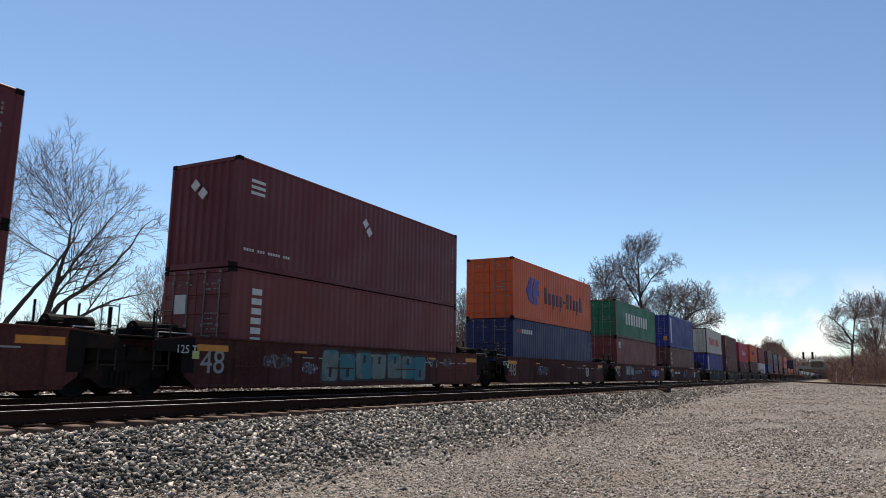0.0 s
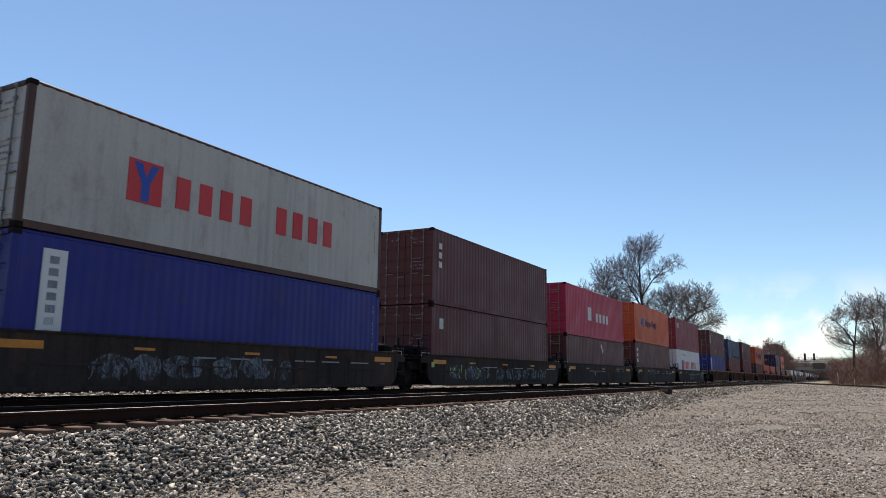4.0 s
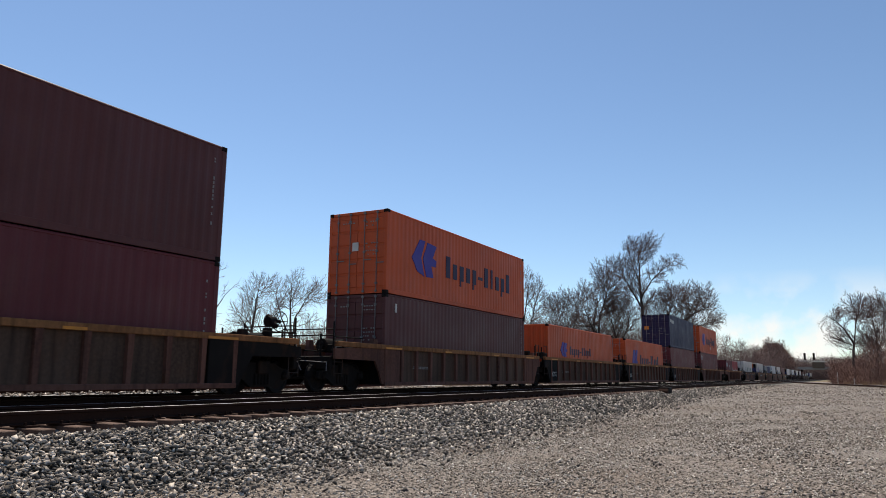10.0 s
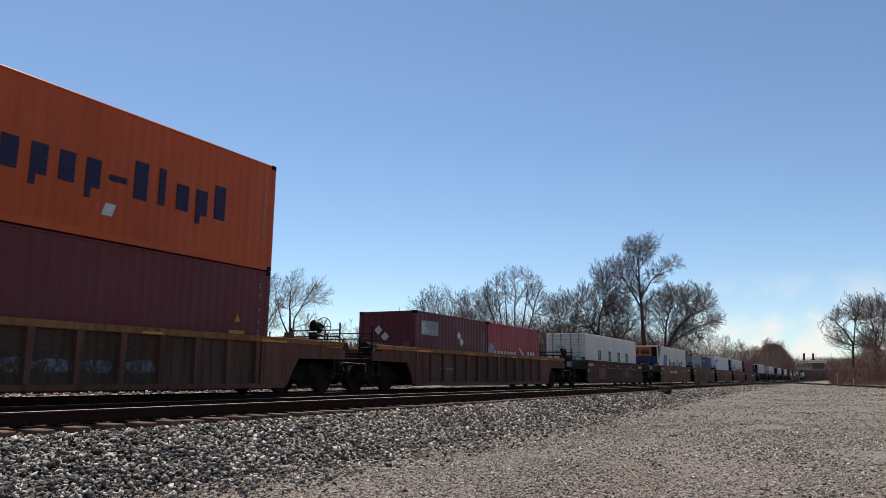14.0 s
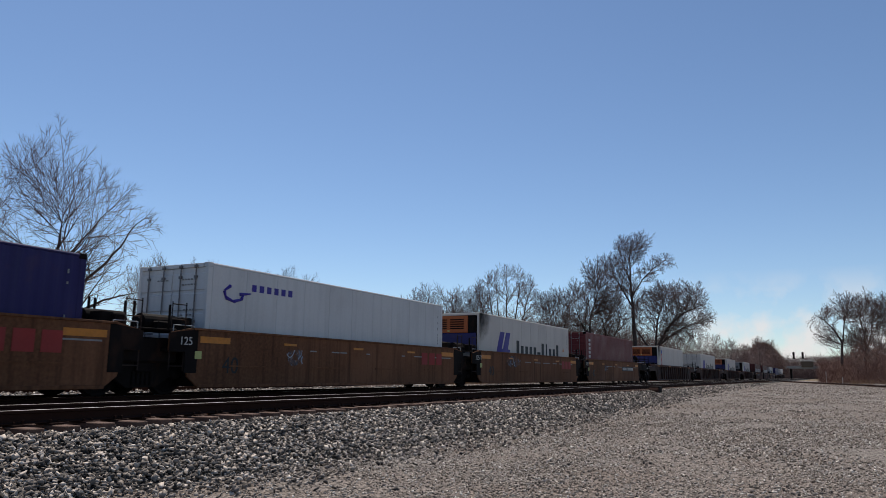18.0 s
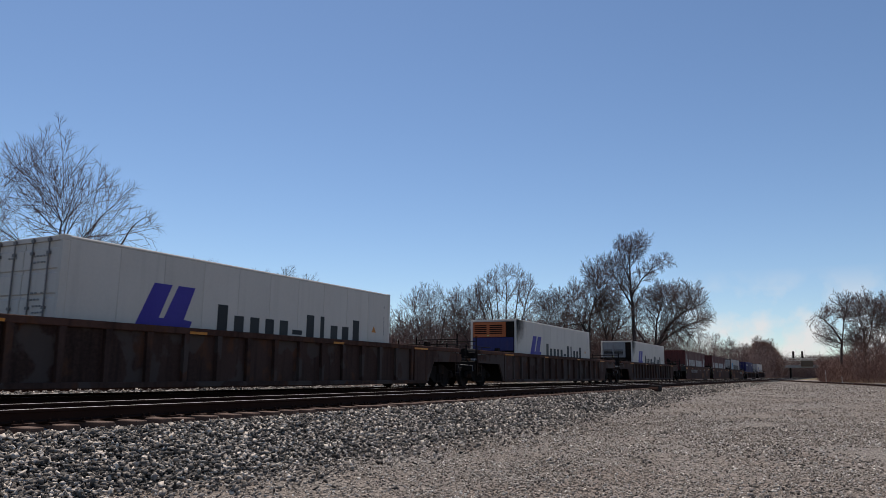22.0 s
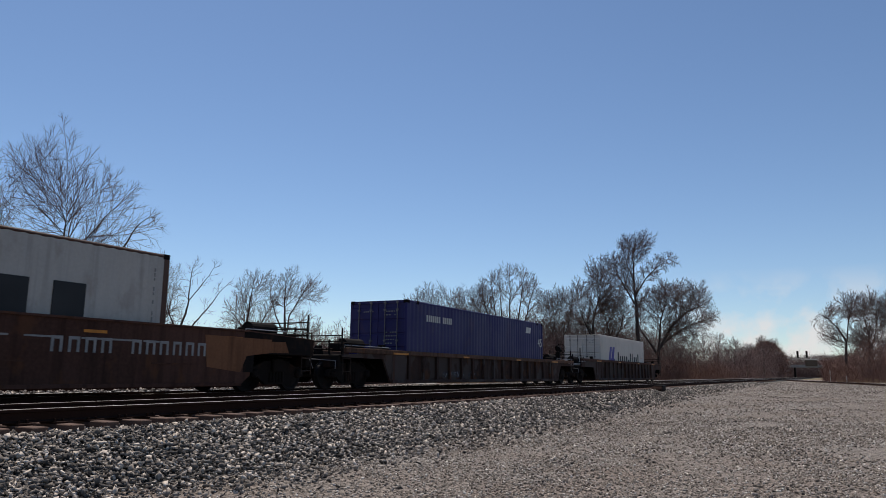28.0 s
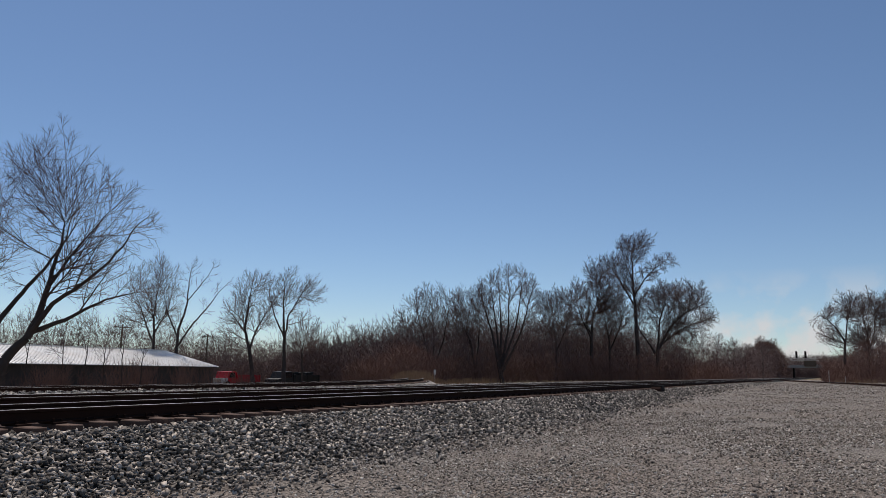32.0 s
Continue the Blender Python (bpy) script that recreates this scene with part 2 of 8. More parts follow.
def overspray_material(name, colour, strength):
    """Cloudy, streaked spray paint that lets the steel show through."""
    m = bpy.data.materials.new(name)
    m.use_nodes = True
    n, l = m.node_tree.nodes, m.node_tree.links
    bsdf = n["Principled BSDF"]
    bsdf.inputs["Base Color"].default_value, bsdf.inputs["Roughness"].default_value = (*colour, 1), 0.8
    coord, stretch, tex, fine, times, cut = (n.new("ShaderNode" + k) for k in ("TexCoord", "Mapping", "TexNoise", "TexNoise", "Math", "MapRange"))
    stretch.inputs["Scale"].default_value = (1.0, 1.0, 0.55)
    tex.inputs["Scale"].default_value, tex.inputs["Detail"].default_value, tex.inputs["Distortion"].default_value = 2.2, 5, 1.5
    fine.inputs["Scale"].default_value, fine.inputs["Detail"].default_value, fine.inputs["Distortion"].default_value = 7.0, 4, 2.5
    times.operation = "MULTIPLY"
    cut.inputs[1].default_value, cut.inputs[2].default_value, cut.inputs[4].default_value = 0.19, 0.34, strength
    l.new(coord.outputs["Object"], stretch.inputs[0])
    l.new(stretch.outputs[0], tex.inputs[0])
    l.new(stretch.outputs[0], fine.inputs[0])
    l.new(tex.outputs["Fac"], times.inputs[0])
    l.new(fine.outputs["Fac"], times.inputs[1])
    l.new(times.outputs[0], cut.inputs[0])
    l.new(cut.outputs[0], bsdf.inputs["Alpha"])
    return m


HAZE_GREY = overspray_material("clouded grey overspray", (0.20, 0.20, 0.22), 0.75)


def car_paint(name, base, rust=0.35, patch=None):
    return surface(name, base, 0.8, 0.0, dark=tuple(c * 0.26 for c in base), dirt=0.8, big=0.33, streak=0.75, rust=rust, bump=0.12, bump_scale=25, spec=0.12, patch=patch)


def box_paint(name, base, dirt=0.35, streak=0.3, rust=0.12):
    return surface(name, base, 0.55, 0.0, dirt=dirt, big=0.35, streak=streak, rust=rust, bump=0.06, bump_scale=30, spec=0.25)


MAROON_CAR = car_paint("maroon car paint", (0.090, 0.029, 0.025))
BROWN_CAR = car_paint("dark brown car paint", (0.045, 0.032, 0.027))
TAN_CAR = car_paint("grimy tan car paint", (0.150, 0.064, 0.046))
CHORD_TAN = car_paint("rusty amber chord paint", (0.29, 0.122, 0.050))
# the panels set back between the ribs are darker than the ribs
PANEL_TAN = car_paint("darker tan panel paint", (0.112, 0.064, 0.045), 0.25)
SMOOTH_TAN = car_paint("faded ochre car paint", (0.190, 0.084, 0.043))
RUST_TAN = car_paint("patched rusty ochre car paint", (0.085, 0.040, 0.029), 0.6)
DARK_CAR = car_paint("sooty dark car paint", (0.062, 0.034, 0.027), 0.6, (0.076, 0.057, 0.050))
CHORD_BROWN = car_paint("dull brown chord paint", (0.125, 0.068, 0.046), 0.6)
ROD_INK = surface("grimed stencil paint", (0.26, 0.25, 0.24), 0.7, dirt=0.5, big=5, bump=0)


# ---- mesh helpers ----
class Build:
    """Collects vertices and faces for one mesh."""

    def __init__(self):
        self.v, self.f = [], []

    def add(self, verts, faces):
        k = len(self.v)
        self.v += [tuple(p) for p in verts]
        self.f += [tuple(i + k for i in face) for face in faces]
        return self

    def box(self, x0, x1, y0, y1, z0, z1, c=0.0):
        """A box; c: chamfer of its edges along all three ways."""
        if c <= 0:
            return self.add([(x, y, z) for x in (x0, x1) for y in (y0, y1) for z in (z0, z1)],
                            [(0, 1, 3, 2), (4, 6, 7, 5), (0, 4, 5, 1), (2, 3, 7, 6), (0, 2, 6, 4), (1, 5, 7, 3)])
        lo, hi, verts, where = (x0, y0, z0), (x1, y1, z1), [], {}
        for s in [(a, b, d) for a in (0, 1) for b in (0, 1) for d in (0, 1)]:
            for axis in range(3):
                p = [(hi if s[i] else lo)[i] for i in range(3)]
                for i in range(3):
                    if i != axis:
                        p[i] += -c if s[i] else c
                where[s, axis] = len(verts)
                verts.append(p)
        faces = []
        for axis in range(3):
            u, w = [(1, 2), (2, 0), (0, 1)][axis]
            for side in (0, 1):
                ring = []
                for a, b in ((0, 0), (1, 0), (1, 1), (0, 1)):
                    s = [0, 0, 0]
                    s[axis], s[u], s[w] = side, a, b
                    ring.append(where[tuple(s), axis])
                faces.append(ring if side else ring[::-1])
            for a in (0, 1):
                for b in (0, 1):
                    s0, s1 = [0, 0, 0], [0, 0, 0]
                    s0[u] = s1[u] = a
                    s0[w] = s1[w] = b
                    s1[axis] = 1
                    s0, s1 = tuple(s0), tuple(s1)
                    ring = [where[s0, u], where[s1, u], where[s1, w], where[s0, w]]
                    faces.append(ring if a == b else ring[::-1])
        for s in [(a, b, d) for a in (0, 1) for b in (0, 1) for d in (0, 1)]:
            tri = [where[s, 0], where[s, 1], where[s, 2]]
            faces.append(tri if sum(s) % 2 else tri[::-1])
        return self.add(verts, faces)

    def tube(self, a, b, r, r2=None, sides=8):
        """A round bar from a to b."""
        a, b = Vector(a), Vector(b)
        r2 = r if r2 is None else r2
        way = (b - a).normalized()
        u = way.orthogonal().normalized()
        w = way.cross(u)
        ring = [u * math.cos(2 * math.pi * i / sides) + w * math.sin(2 * math.pi * i / sides) for i in range(sides)]
        verts = [a + d * r for d in ring] + [b + d * r2 for d in ring]
        faces = [(i, (i + 1) % sides, sides + (i + 1) % sides, sides + i) for i in range(sides)]
        return self.add(verts, faces + [tuple(range(sides))[::-1], tuple(range(sides, 2 * sides))])

    def lathe(self, centre, profile, sides=24):
        """A turned body about the y axis through centre; profile: (radius, y) pairs."""
        cx, cy, cz = centre
        verts, k = [], len(profile)
        for i in range(sides):
            a = 2 * math.pi * i / sides
            verts += [(cx + r * math.cos(a), cy + y, cz + r * math.sin(a)) for r, y in profile]
        faces = []
        for i in range(sides):
            j = (i + 1) % sides
            faces += [(i * k + p, i * k + p + 1, j * k + p + 1, j * k + p) for p in range(k - 1)]
        return self.add(verts, faces)

    def prism(self, outline, y0, y1):
        """An outline in the x-z plane, drawn out from y0 to y1."""
        k = len(outline)
        verts = [(x, y0, z) for x, z in outline] + [(x, y1, z) for x, z in outline]
        faces = [(i, (i + 1) % k, k + (i + 1) % k, k + i) for i in range(k)]
        return self.add(verts, faces + [tuple(range(k))[::-1], tuple(range(k, 2 * k))])

    def mesh(self, name, material=None, smooth=False):
        me = bpy.data.meshes.new(name)
        me.from_pydata(self.v, [], self.f)
        if material:
            me.materials.append(material)
        if smooth:
            me.shade_smooth()
        bm = bmesh.new()
        bm.from_mesh(me)
        bmesh.ops.recalc_face_normals(bm, faces=bm.faces)
        bm.to_mesh(me)
        bm.free()
        return me


def part(name, shape, material, parent, label=""):
    """Links a Build, or a mesh that is shared, as one object under a thing or a part."""
    ob = new(name, shape.mesh(name, material) if isinstance(shape, Build) else shape)
    ob.parent = parent
    return tagged(ob, label)


def thing(name, at, label, category, group="", kind=""):
    ob = new(name)
    ob.empty_display_size = 0.3
    ob.matrix_basis = Matrix.Translation(at)
    return tagged(ob, label, category, group, kind)


SHARED = {}


def shared(key, make, material):
    """A mesh that alike parts share."""
    key = (*key, material.name)
    if key not in SHARED:
        SHARED[key] = make().mesh(str(key[0]), material)
    return SHARED[key]


def lettering(text, size, material, parent, x, y, z, label=""):
    """Raised stencil figures on a face that looks towards -y, starting at x, with their foot at z."""
    data = bpy.data.curves.new("stencil", "FONT")
    data.body, data.size, data.extrude = text, size, 0.002
    data.materials.append(material)
    ob = new("stencil", data)
    ob.parent = parent
    ob.matrix_basis = pose(x, y, z, 90, 0, 0)
    return tagged(ob, label)


# ---- ground ----
def ease(a, b, x):
    t = min(1.0, max(0.0, (x - a) / (b - a)))
    return t * t * (3 - 2 * t)


def curve_y(x):
    """Centre line of the connecting track, which bends away behind the main tracks."""
    return 21.2 + max(0.0, x - 10.0) ** 2 / 184.0


def lot_z(x):
    """The gravel lot climbs gently along the railway."""
    return 0.44 * ease(12, 110, x)


def toe_y(x):
    return 7.0 + 1.3 * ease(15, 70, x) + 0.28 * noise.noise((x * 0.5, 2.0, 0)) + 0.12 * noise.noise((x * 1.9, 5.0, 0))


def ground_z(x, y):
    lot = lot_z(x)
    bed = 0.52 if y < 9.25 else 0.54
    if y < 8.85:
        toe = toe_y(x)
        z = lot + (bed - lot) * min(1.0, max(0.0, (y - toe) / (8.85 - toe)))
        if y < toe:
            z += 0.035 * noise.noise((x * 0.35, y * 0.35, 0)) * ease(0, 1.5, toe - y)
        return z
    if y < 17.0:
        return bed - (0.10 * ease(11.9, 12.3, y) * (1 - ease(12.6, 13.0, y)))
    back = bed + 0.205 * ease(17.0, 17.8, y) - 0.44 * ease(18.9, 19.8, y) - 0.95 * ease(24, 44, y) * (1 - ease(60, 110, x))
    off = abs(y - curve_y(x))
    if x < 100:
        back = max(back, 0.57 - 0.5 * max(0.0, off - 1.7))
    return back


def steps(*spans):
    out = []
    for a, b, d in spans:
        k = max(1, round((b - a) / d))
        out += [a + (b - a) * i / k for i in range(k)]
    return out + [spans[-1][1]]


def make_ground():
    xs = steps((-2500, -300, 440), (-300, -40, 26), (-40, 0, 4), (0, 45, 0.75), (45, 130, 2.5), (130, 400, 15), (400, 4000, 300))
    ys = steps((-2500, -100, 300), (-100, -20, 10), (-20, -4, 2), (-4, 6.5, 0.7), (6.5, 9.1, 0.2), (9.1, 17, 0.4), (17, 30, 0.6),
               (30, 60, 2), (60, 200, 20), (200, 4000, 380))
    verts = [(x, y, ground_z(x, y)) for x in xs for y in ys]
    k = len(ys)
    faces, kinds = [], []
    for i in range(len(xs) - 1):
        for j in range(k - 1):
            faces.append((i * k + j, (i + 1) * k + j, (i + 1) * k + j + 1, i * k + j + 1))
            x, y = (xs[i] + xs[i + 1]) / 2, (ys[j] + ys[j + 1]) / 2
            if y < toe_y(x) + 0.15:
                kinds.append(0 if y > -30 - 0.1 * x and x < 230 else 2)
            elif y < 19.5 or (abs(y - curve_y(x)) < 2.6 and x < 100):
                # near bed carries the gap shade as colour, the far bed the sunlight
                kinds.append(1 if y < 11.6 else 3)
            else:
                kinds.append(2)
    me = bpy.data.meshes.new("ground")
    me.from_pydata(verts, [], faces)
    for m in (GRAVEL, SHADED_BALLAST, SOIL, SUNLIT_BALLAST):
        me.materials.append(m)
    me.polygons.foreach_set("material_index", kinds)
    me.shade_smooth()
    tagged(new("ground", me), "gravel lot, grey ballast bed and dry grass", "ground", kind="structure")


make_ground()


def scatter(name, spots, sizes, material, label, category, flat=0.65, seed=1):
    """Loose stones as one mesh of small uneven solids."""
    rng = np.random.default_rng(seed)
    cube = np.array([(x, y, z) for x in (-1, 1) for y in (-1, 1) for z in (-1, 1)]) * 0.62
    tri = np.array([(0, 1, 3), (0, 3, 2), (4, 6, 7), (4, 7, 5), (0, 4, 5), (0, 5, 1), (2, 3, 7), (2, 7, 6), (0, 2, 6), (0, 6, 4), (1, 5, 7), (1, 7, 3)])
    n = len(spots)
    size = np.asarray(sizes)
    stretch = rng.uniform(0.55, 1.35, (n, 1, 3)) * np.array([1.2, 1.0, flat])
    body = cube[None] * stretch * (1 + rng.uniform(-0.75, 0.5, (n, 8, 3)))
    q = rng.normal(size=(n, 4))
    q /= np.linalg.norm(q, axis=1, keepdims=True)
    q[:, 1:3] *= 0.38
    q /= np.linalg.norm(q, axis=1, keepdims=True)
    w, x, y, z = q.T
    turn = np.stack([np.stack([1 - 2 * (y * y + z * z), 2 * (x * y - z * w), 2 * (x * z + y * w)], 1),
                     np.stack([2 * (x * y + z * w), 1 - 2 * (x * x + z * z), 2 * (y * z - x * w)], 1),
                     np.stack([2 * (x * z - y * w), 2 * (y * z + x * w), 1 - 2 * (x * x + y * y)], 1)], 1)
    verts = np.einsum("nij,nvj->nvi", turn, body) * size[:, None, None] + np.asarray(spots)[:, None, :]
    faces = (tri[None] + 8 * np.arange(n)[:, None, None]).reshape(-1, 3)
    me = bpy.data.meshes.new(name)
    me.vertices.add(n * 8)
    me.vertices.foreach_set("co", verts.reshape(-1).astype(np.float32))
    me.loops.add(len(faces) * 3)
    me.loops.foreach_set("vertex_index", faces.reshape(-1).astype(np.int32))
    me.polygons.add(len(faces))
    me.polygons.foreach_set("loop_start", np.arange(0, len(faces) * 3, 3, dtype=np.int32))
    me.update(calc_edges=True)
    me.materials.append(material)
    return tagged(new(name, me), label, category, kind="stuff")


def stones():
    rng = random.Random(5)
    spots, sizes = [], []
    for x0, x1, count, low, high in ((3.5, 14, 30000, 0.020, 0.048), (14, 24, 15000, 0.026, 0.054), (24, 48, 12000, 0.032, 0.062), (48, 100, 13000, 0.045, 0.085)):
        for _ in range(count):
            x = rng.uniform(x0, x1)
            toe = toe_y(x)
            y = toe - 1.6 + (9.95 - toe + 1.6) * rng.random() ** 0.85
            if y < toe + 0.4 and rng.random() > math.exp(-(toe + 0.4 - y) * 2.2):
                continue
            if y > 9.2 and rng.random() < 0.55:
                continue
            r = rng.uniform(low, high)
            spots.append((x, y, ground_z(x, y) + r * (rng.uniform(0.1, 1.15) if y < 9.12 else rng.uniform(-0.3, 0.3))))
            sizes.append(r)
    for x0, x1, y0, y1, count in ((6, 75, 17.2, 20.0, 6000), (8, 75, 19.5, 23.5, 1800), (5, 60, 11.4, 13.4, 1600)):
        for _ in range(count):
            x, y, r = rng.uniform(x0, x1), rng.uniform(y0, y1), rng.uniform(0.03, 0.06)
            if x > 14:
                y += curve_y(x) - 21.2 if y0 == 19.5 else 0
            spots.append((x, y, ground_z(x, y) + r * 0.3))
            sizes.append(r)
    scatter("ballast_stones", spots, sizes, BALLAST_STONE, "loose angular grey ballast stones beside the tracks", "ballast", 0.5, seed=2)
    spots, sizes = [], []
    for x0, x1, count, low, high in ((4.5, 13, 34000, 0.008, 0.022), (13, 26, 24000, 0.012, 0.030), (26, 60, 10000, 0.018, 0.042), (60, 125, 9000, 0.03, 0.065)):
        for _ in range(count):
            x = rng.uniform(x0, x1)
            y = rng.uniform(-0.12 * x - 0.6, toe_y(x) + 0.3)
            if noise.noise((x * 0.28, y * 0.6, 3.0)) + 0.4 * noise.noise((x * 1.1, y * 1.8, 3.0)) < rng.uniform(-0.65, 0.25):
                continue
            r = rng.uniform(low, high)
            spots.append((x, y, ground_z(x, y) + r * 0.3))
            sizes.append(r)
    scatter("lot_gravel", spots, sizes, LOT_STONE, "crushed tan and grey stone strewn over the lot", "gravel", seed=3)

    # low heaps of darker rubble left in the wheel tracks
    spots, sizes = [], []
    for _ in range(10000):
        x, y = rng.uniform(6, 34), rng.uniform(-4.0, 5.0)
        if noise.noise((x * 0.35, y * 1.1, 9.0)) + 0.5 * noise.noise((x * 1.3, y * 2.4, 9.0)) < 0.34:
            continue
        r = rng.uniform(0.016, 0.042)
        spots.append((x, y, ground_z(x, y) + r * 0.3))
        sizes.append(r)
    scatter("rubble", spots, sizes, BALLAST_STONE, "scattered darker rubble lying on the lot", "rubble", seed=4)


stones()

# ---- tracks ----
RAIL_SECTION = [(-0.07, -0.18), (0.07, -0.18), (0.07, -0.168), (0.012, -0.15), (0.010, -0.05), (0.036, -0.040), (0.036, -0.008),
                (0.028, 0.0), (-0.028, 0.0), (-0.036, -0.008), (-0.036, -0.040), (-0.010, -0.05), (-0.012, -0.15), (-0.07, -0.168)]


def rail(parent, points, label):
    """A steel rail along points (x, y, z of its top); its running surface is polished."""
    verts, faces, kinds, k = [], [], [], len(RAIL_SECTION)
    for i, p in enumerate(points):
        a, b = points[max(0, i - 1)], points[min(len(points) - 1, i + 1)]
        way = Vector((b[0] - a[0], b[1] - a[1], 0)).normalized()
        side = Vector((-way.y, way.x, 0))
        verts += [Vector(p) + side * u + Vector((0, 0, w)) for u, w in RAIL_SECTION]
    for i in range(len(points) - 1):
        for j in range(k):
            faces.append((i * k + j, (i + 1) * k + j, (i + 1) * k + (j + 1) % k, i * k + (j + 1) % k))
            kinds.append(1 if j in (7,) else 0)
    me = bpy.data.meshes.new("rail")
    me.from_pydata(verts, [], faces)
    me.materials.append(RAIL_SIDE)
    me.materials.append(RAIL_HEAD)
    me.polygons.foreach_set("material_index", kinds)
    ob = new("rail", me)
    ob.parent = parent
    return tagged(ob, label)


def straight(y, z, x0=-120, x1=900):
    return [(x, y, z) for x in steps((x0, x1, 60))]


def tie_mesh():
    return Build().box(-0.105, 0.105, -1.3, 1.3, -0.18, 0, 0.012)


def plates(parent, xs, centre):
    """Tie plates and spike heads at each tie, under both rails."""
    b, rng = Build(), random.Random(9)
    for x in xs:
        for y in (centre - 0.7525, centre + 0.7525):
            b.box(x - 0.1, x + 0.1, y - 0.18, y + 0.18, 0.632, 0.658)
            for dx, dy in ((-0.06, -0.10), (0.06, 0.10), (-0.06, 0.10), (0.06, -0.10)):
                top = 0.69 + rng.uniform(0, 0.03)
                b.box(x + dx - 0.012, x + dx + 0.012, y + dy - 0.02, y + dy + 0.02, 0.63, top)
    tagged(part("tie_plates", b, RAIL_SIDE, parent, "rusty tie plates and spike heads"), kind="stuff")


def track(name, centre, ties, label):
    base = tagged(new(name), label, "railway track", kind="structure")
    for y in (centre - 0.7525, centre + 0.7525):
        rail(base, straight(y, RAIL_Z), "rusty rail with a polished head")
    rng = random.Random(int(centre * 10))
    me = shared(("tie",), tie_mesh, TIE_WOOD)
    for x in ties:
        ob = part("tie", me, TIE_WOOD, base)
        ob.matrix_basis = pose(x + rng.uniform(-0.03, 0.03), centre + rng.uniform(-0.05, 0.05), 0.640 + rng.uniform(-0.012, 0.008), 0, 0,
                               rng.uniform(-1.2, 1.2))
    plates(base, ties, centre)
    return base


track("track_1", NEAR_Y, [3 + 0.52 * i for i in range(270)], "empty main track with two rusty rails on wooden ties")
track("track_2", TRAIN_Y, [4 + 0.52 * i for i in range(150)], "main track on which the freight train runs")


def bent_track():
    base = tagged(new("track_3"), "dark connecting track bending away through the grass", "railway track", kind="structure")
    line = [(x, curve_y(x)) for x in steps((-80, 10, 30), (10, 92, 3))]
    for side in (-0.7525, 0.7525):
        pts = []
        for i, (x, y) in enumerate(line):
            a, b = line[max(0, i - 1)], line[min(len(line) - 1, i + 1)]
            way = Vector((b[0] - a[0], b[1] - a[1])).normalized()
            pts.append((x - way.y * side, y + way.x * side, 0.83))
        rail(base, pts, "dark rusty rail")
    me = shared(("tie",), tie_mesh, TIE_WOOD)
    for i in range(110):
        x = 5 + i * 0.75
        slope = math.degrees(math.atan(max(0.0, x - 10) / 92))
        part("tie", me, TIE_WOOD, base).matrix_basis = pose(x, curve_y(x), 0.62, 0, 0, slope)


def crossing_track():
    """A low rusty track that comes out of the right-hand woods and meets the main line far off."""
    base = tagged(new("track_4"), "low rusty track crossing the far gravel lot", "railway track", kind="structure")
    a, b = Vector((60, -12.3)), Vector((219, 18.0))
    way = (b - a).normalized()
    side = Vector((-way.y, way.x))
    for s in (-0.7525, 0.7525):
        rail(base, [(*(a + way * d + side * s), 0.20 + max(lot_z((a + way * d).x), 0) + 0.01) for d in range(-40, 165, 6)], "rust-brown rail")
    me = shared(("tie",), tie_mesh, TIE_WOOD)
    for i in range(120):
        p = a + way * (i * 1.3)
        part("tie", me, TIE_WOOD, base).matrix_basis = pose(p.x, p.y, lot_z(p.x) + 0.03, 0, 0, math.degrees(math.atan2(way.y, way.x)))


bent_track()
crossing_track()


# ---- bare trees ----
ACROSS, AWAY = Vector((0.470, -0.883, 0)), Vector((0.883, 0.470, 0))


def quads(name, corners, materials, kinds):
    """A mesh of separate four-cornered faces; corners: an array of n x 4 x 3."""
    n = len(corners)
    me = bpy.data.meshes.new(name)
    me.vertices.add(n * 4)
    me.vertices.foreach_set("co", np.ascontiguousarray(corners, np.float32).reshape(-1))
    me.loops.add(n * 4)
    me.loops.foreach_set("vertex_index", np.arange(n * 4, dtype=np.int32))
    me.polygons.add(n)
    me.polygons.foreach_set("loop_start", np.arange(0, n * 4, 4, dtype=np.int32))
    for m in materials:
        me.materials.append(m)
    me.polygons.foreach_set("material_index", np.ascontiguousarray(kinds, np.int32))
    me.update(calc_edges=True)
    return me


def sticks(a, b, r1, r2, sides):
    """Tapered sticks from a to b as four-cornered faces; sides 1 gives flat slivers."""
    way = b - a
    way /= np.linalg.norm(way, axis=1, keepdims=True) + 1e-9
    u = np.cross(way, np.where(np.abs(way[:, 2:]) < 0.8, (0, 0, 1.0), (1.0, 0, 0)))
    u /= np.linalg.norm(u, axis=1, keepdims=True) + 1e-9
    w = np.cross(way, u)
    r1, r2 = r1[:, None], r2[:, None]
    if sides == 1:
        return np.stack([a - u * r1, a + u * r1, b + u * r2, b - u * r2], 1)
    out = []
    for i in range(sides):
        p, q = 2 * math.pi * i / sides, 2 * math.pi * (i + 1) / sides
        d, e = u * math.cos(p) + w * math.sin(p), u * math.cos(q) + w * math.sin(q)
        out.append(np.stack([a + d * r1, a + e * r1, b + e * r2, b + d * r2], 1))
    return np.concatenate(out)


def turned(way, angle, roll):
    """A direction that leans away from another by angle, to the side that roll gives."""
    side = way.orthogonal().normalized()
    side.rotate(Matrix.Rotation(roll, 3, way))
    out = way.copy()
    out.rotate(Matrix.Rotation(angle, 3, side))
    return out.normalized()


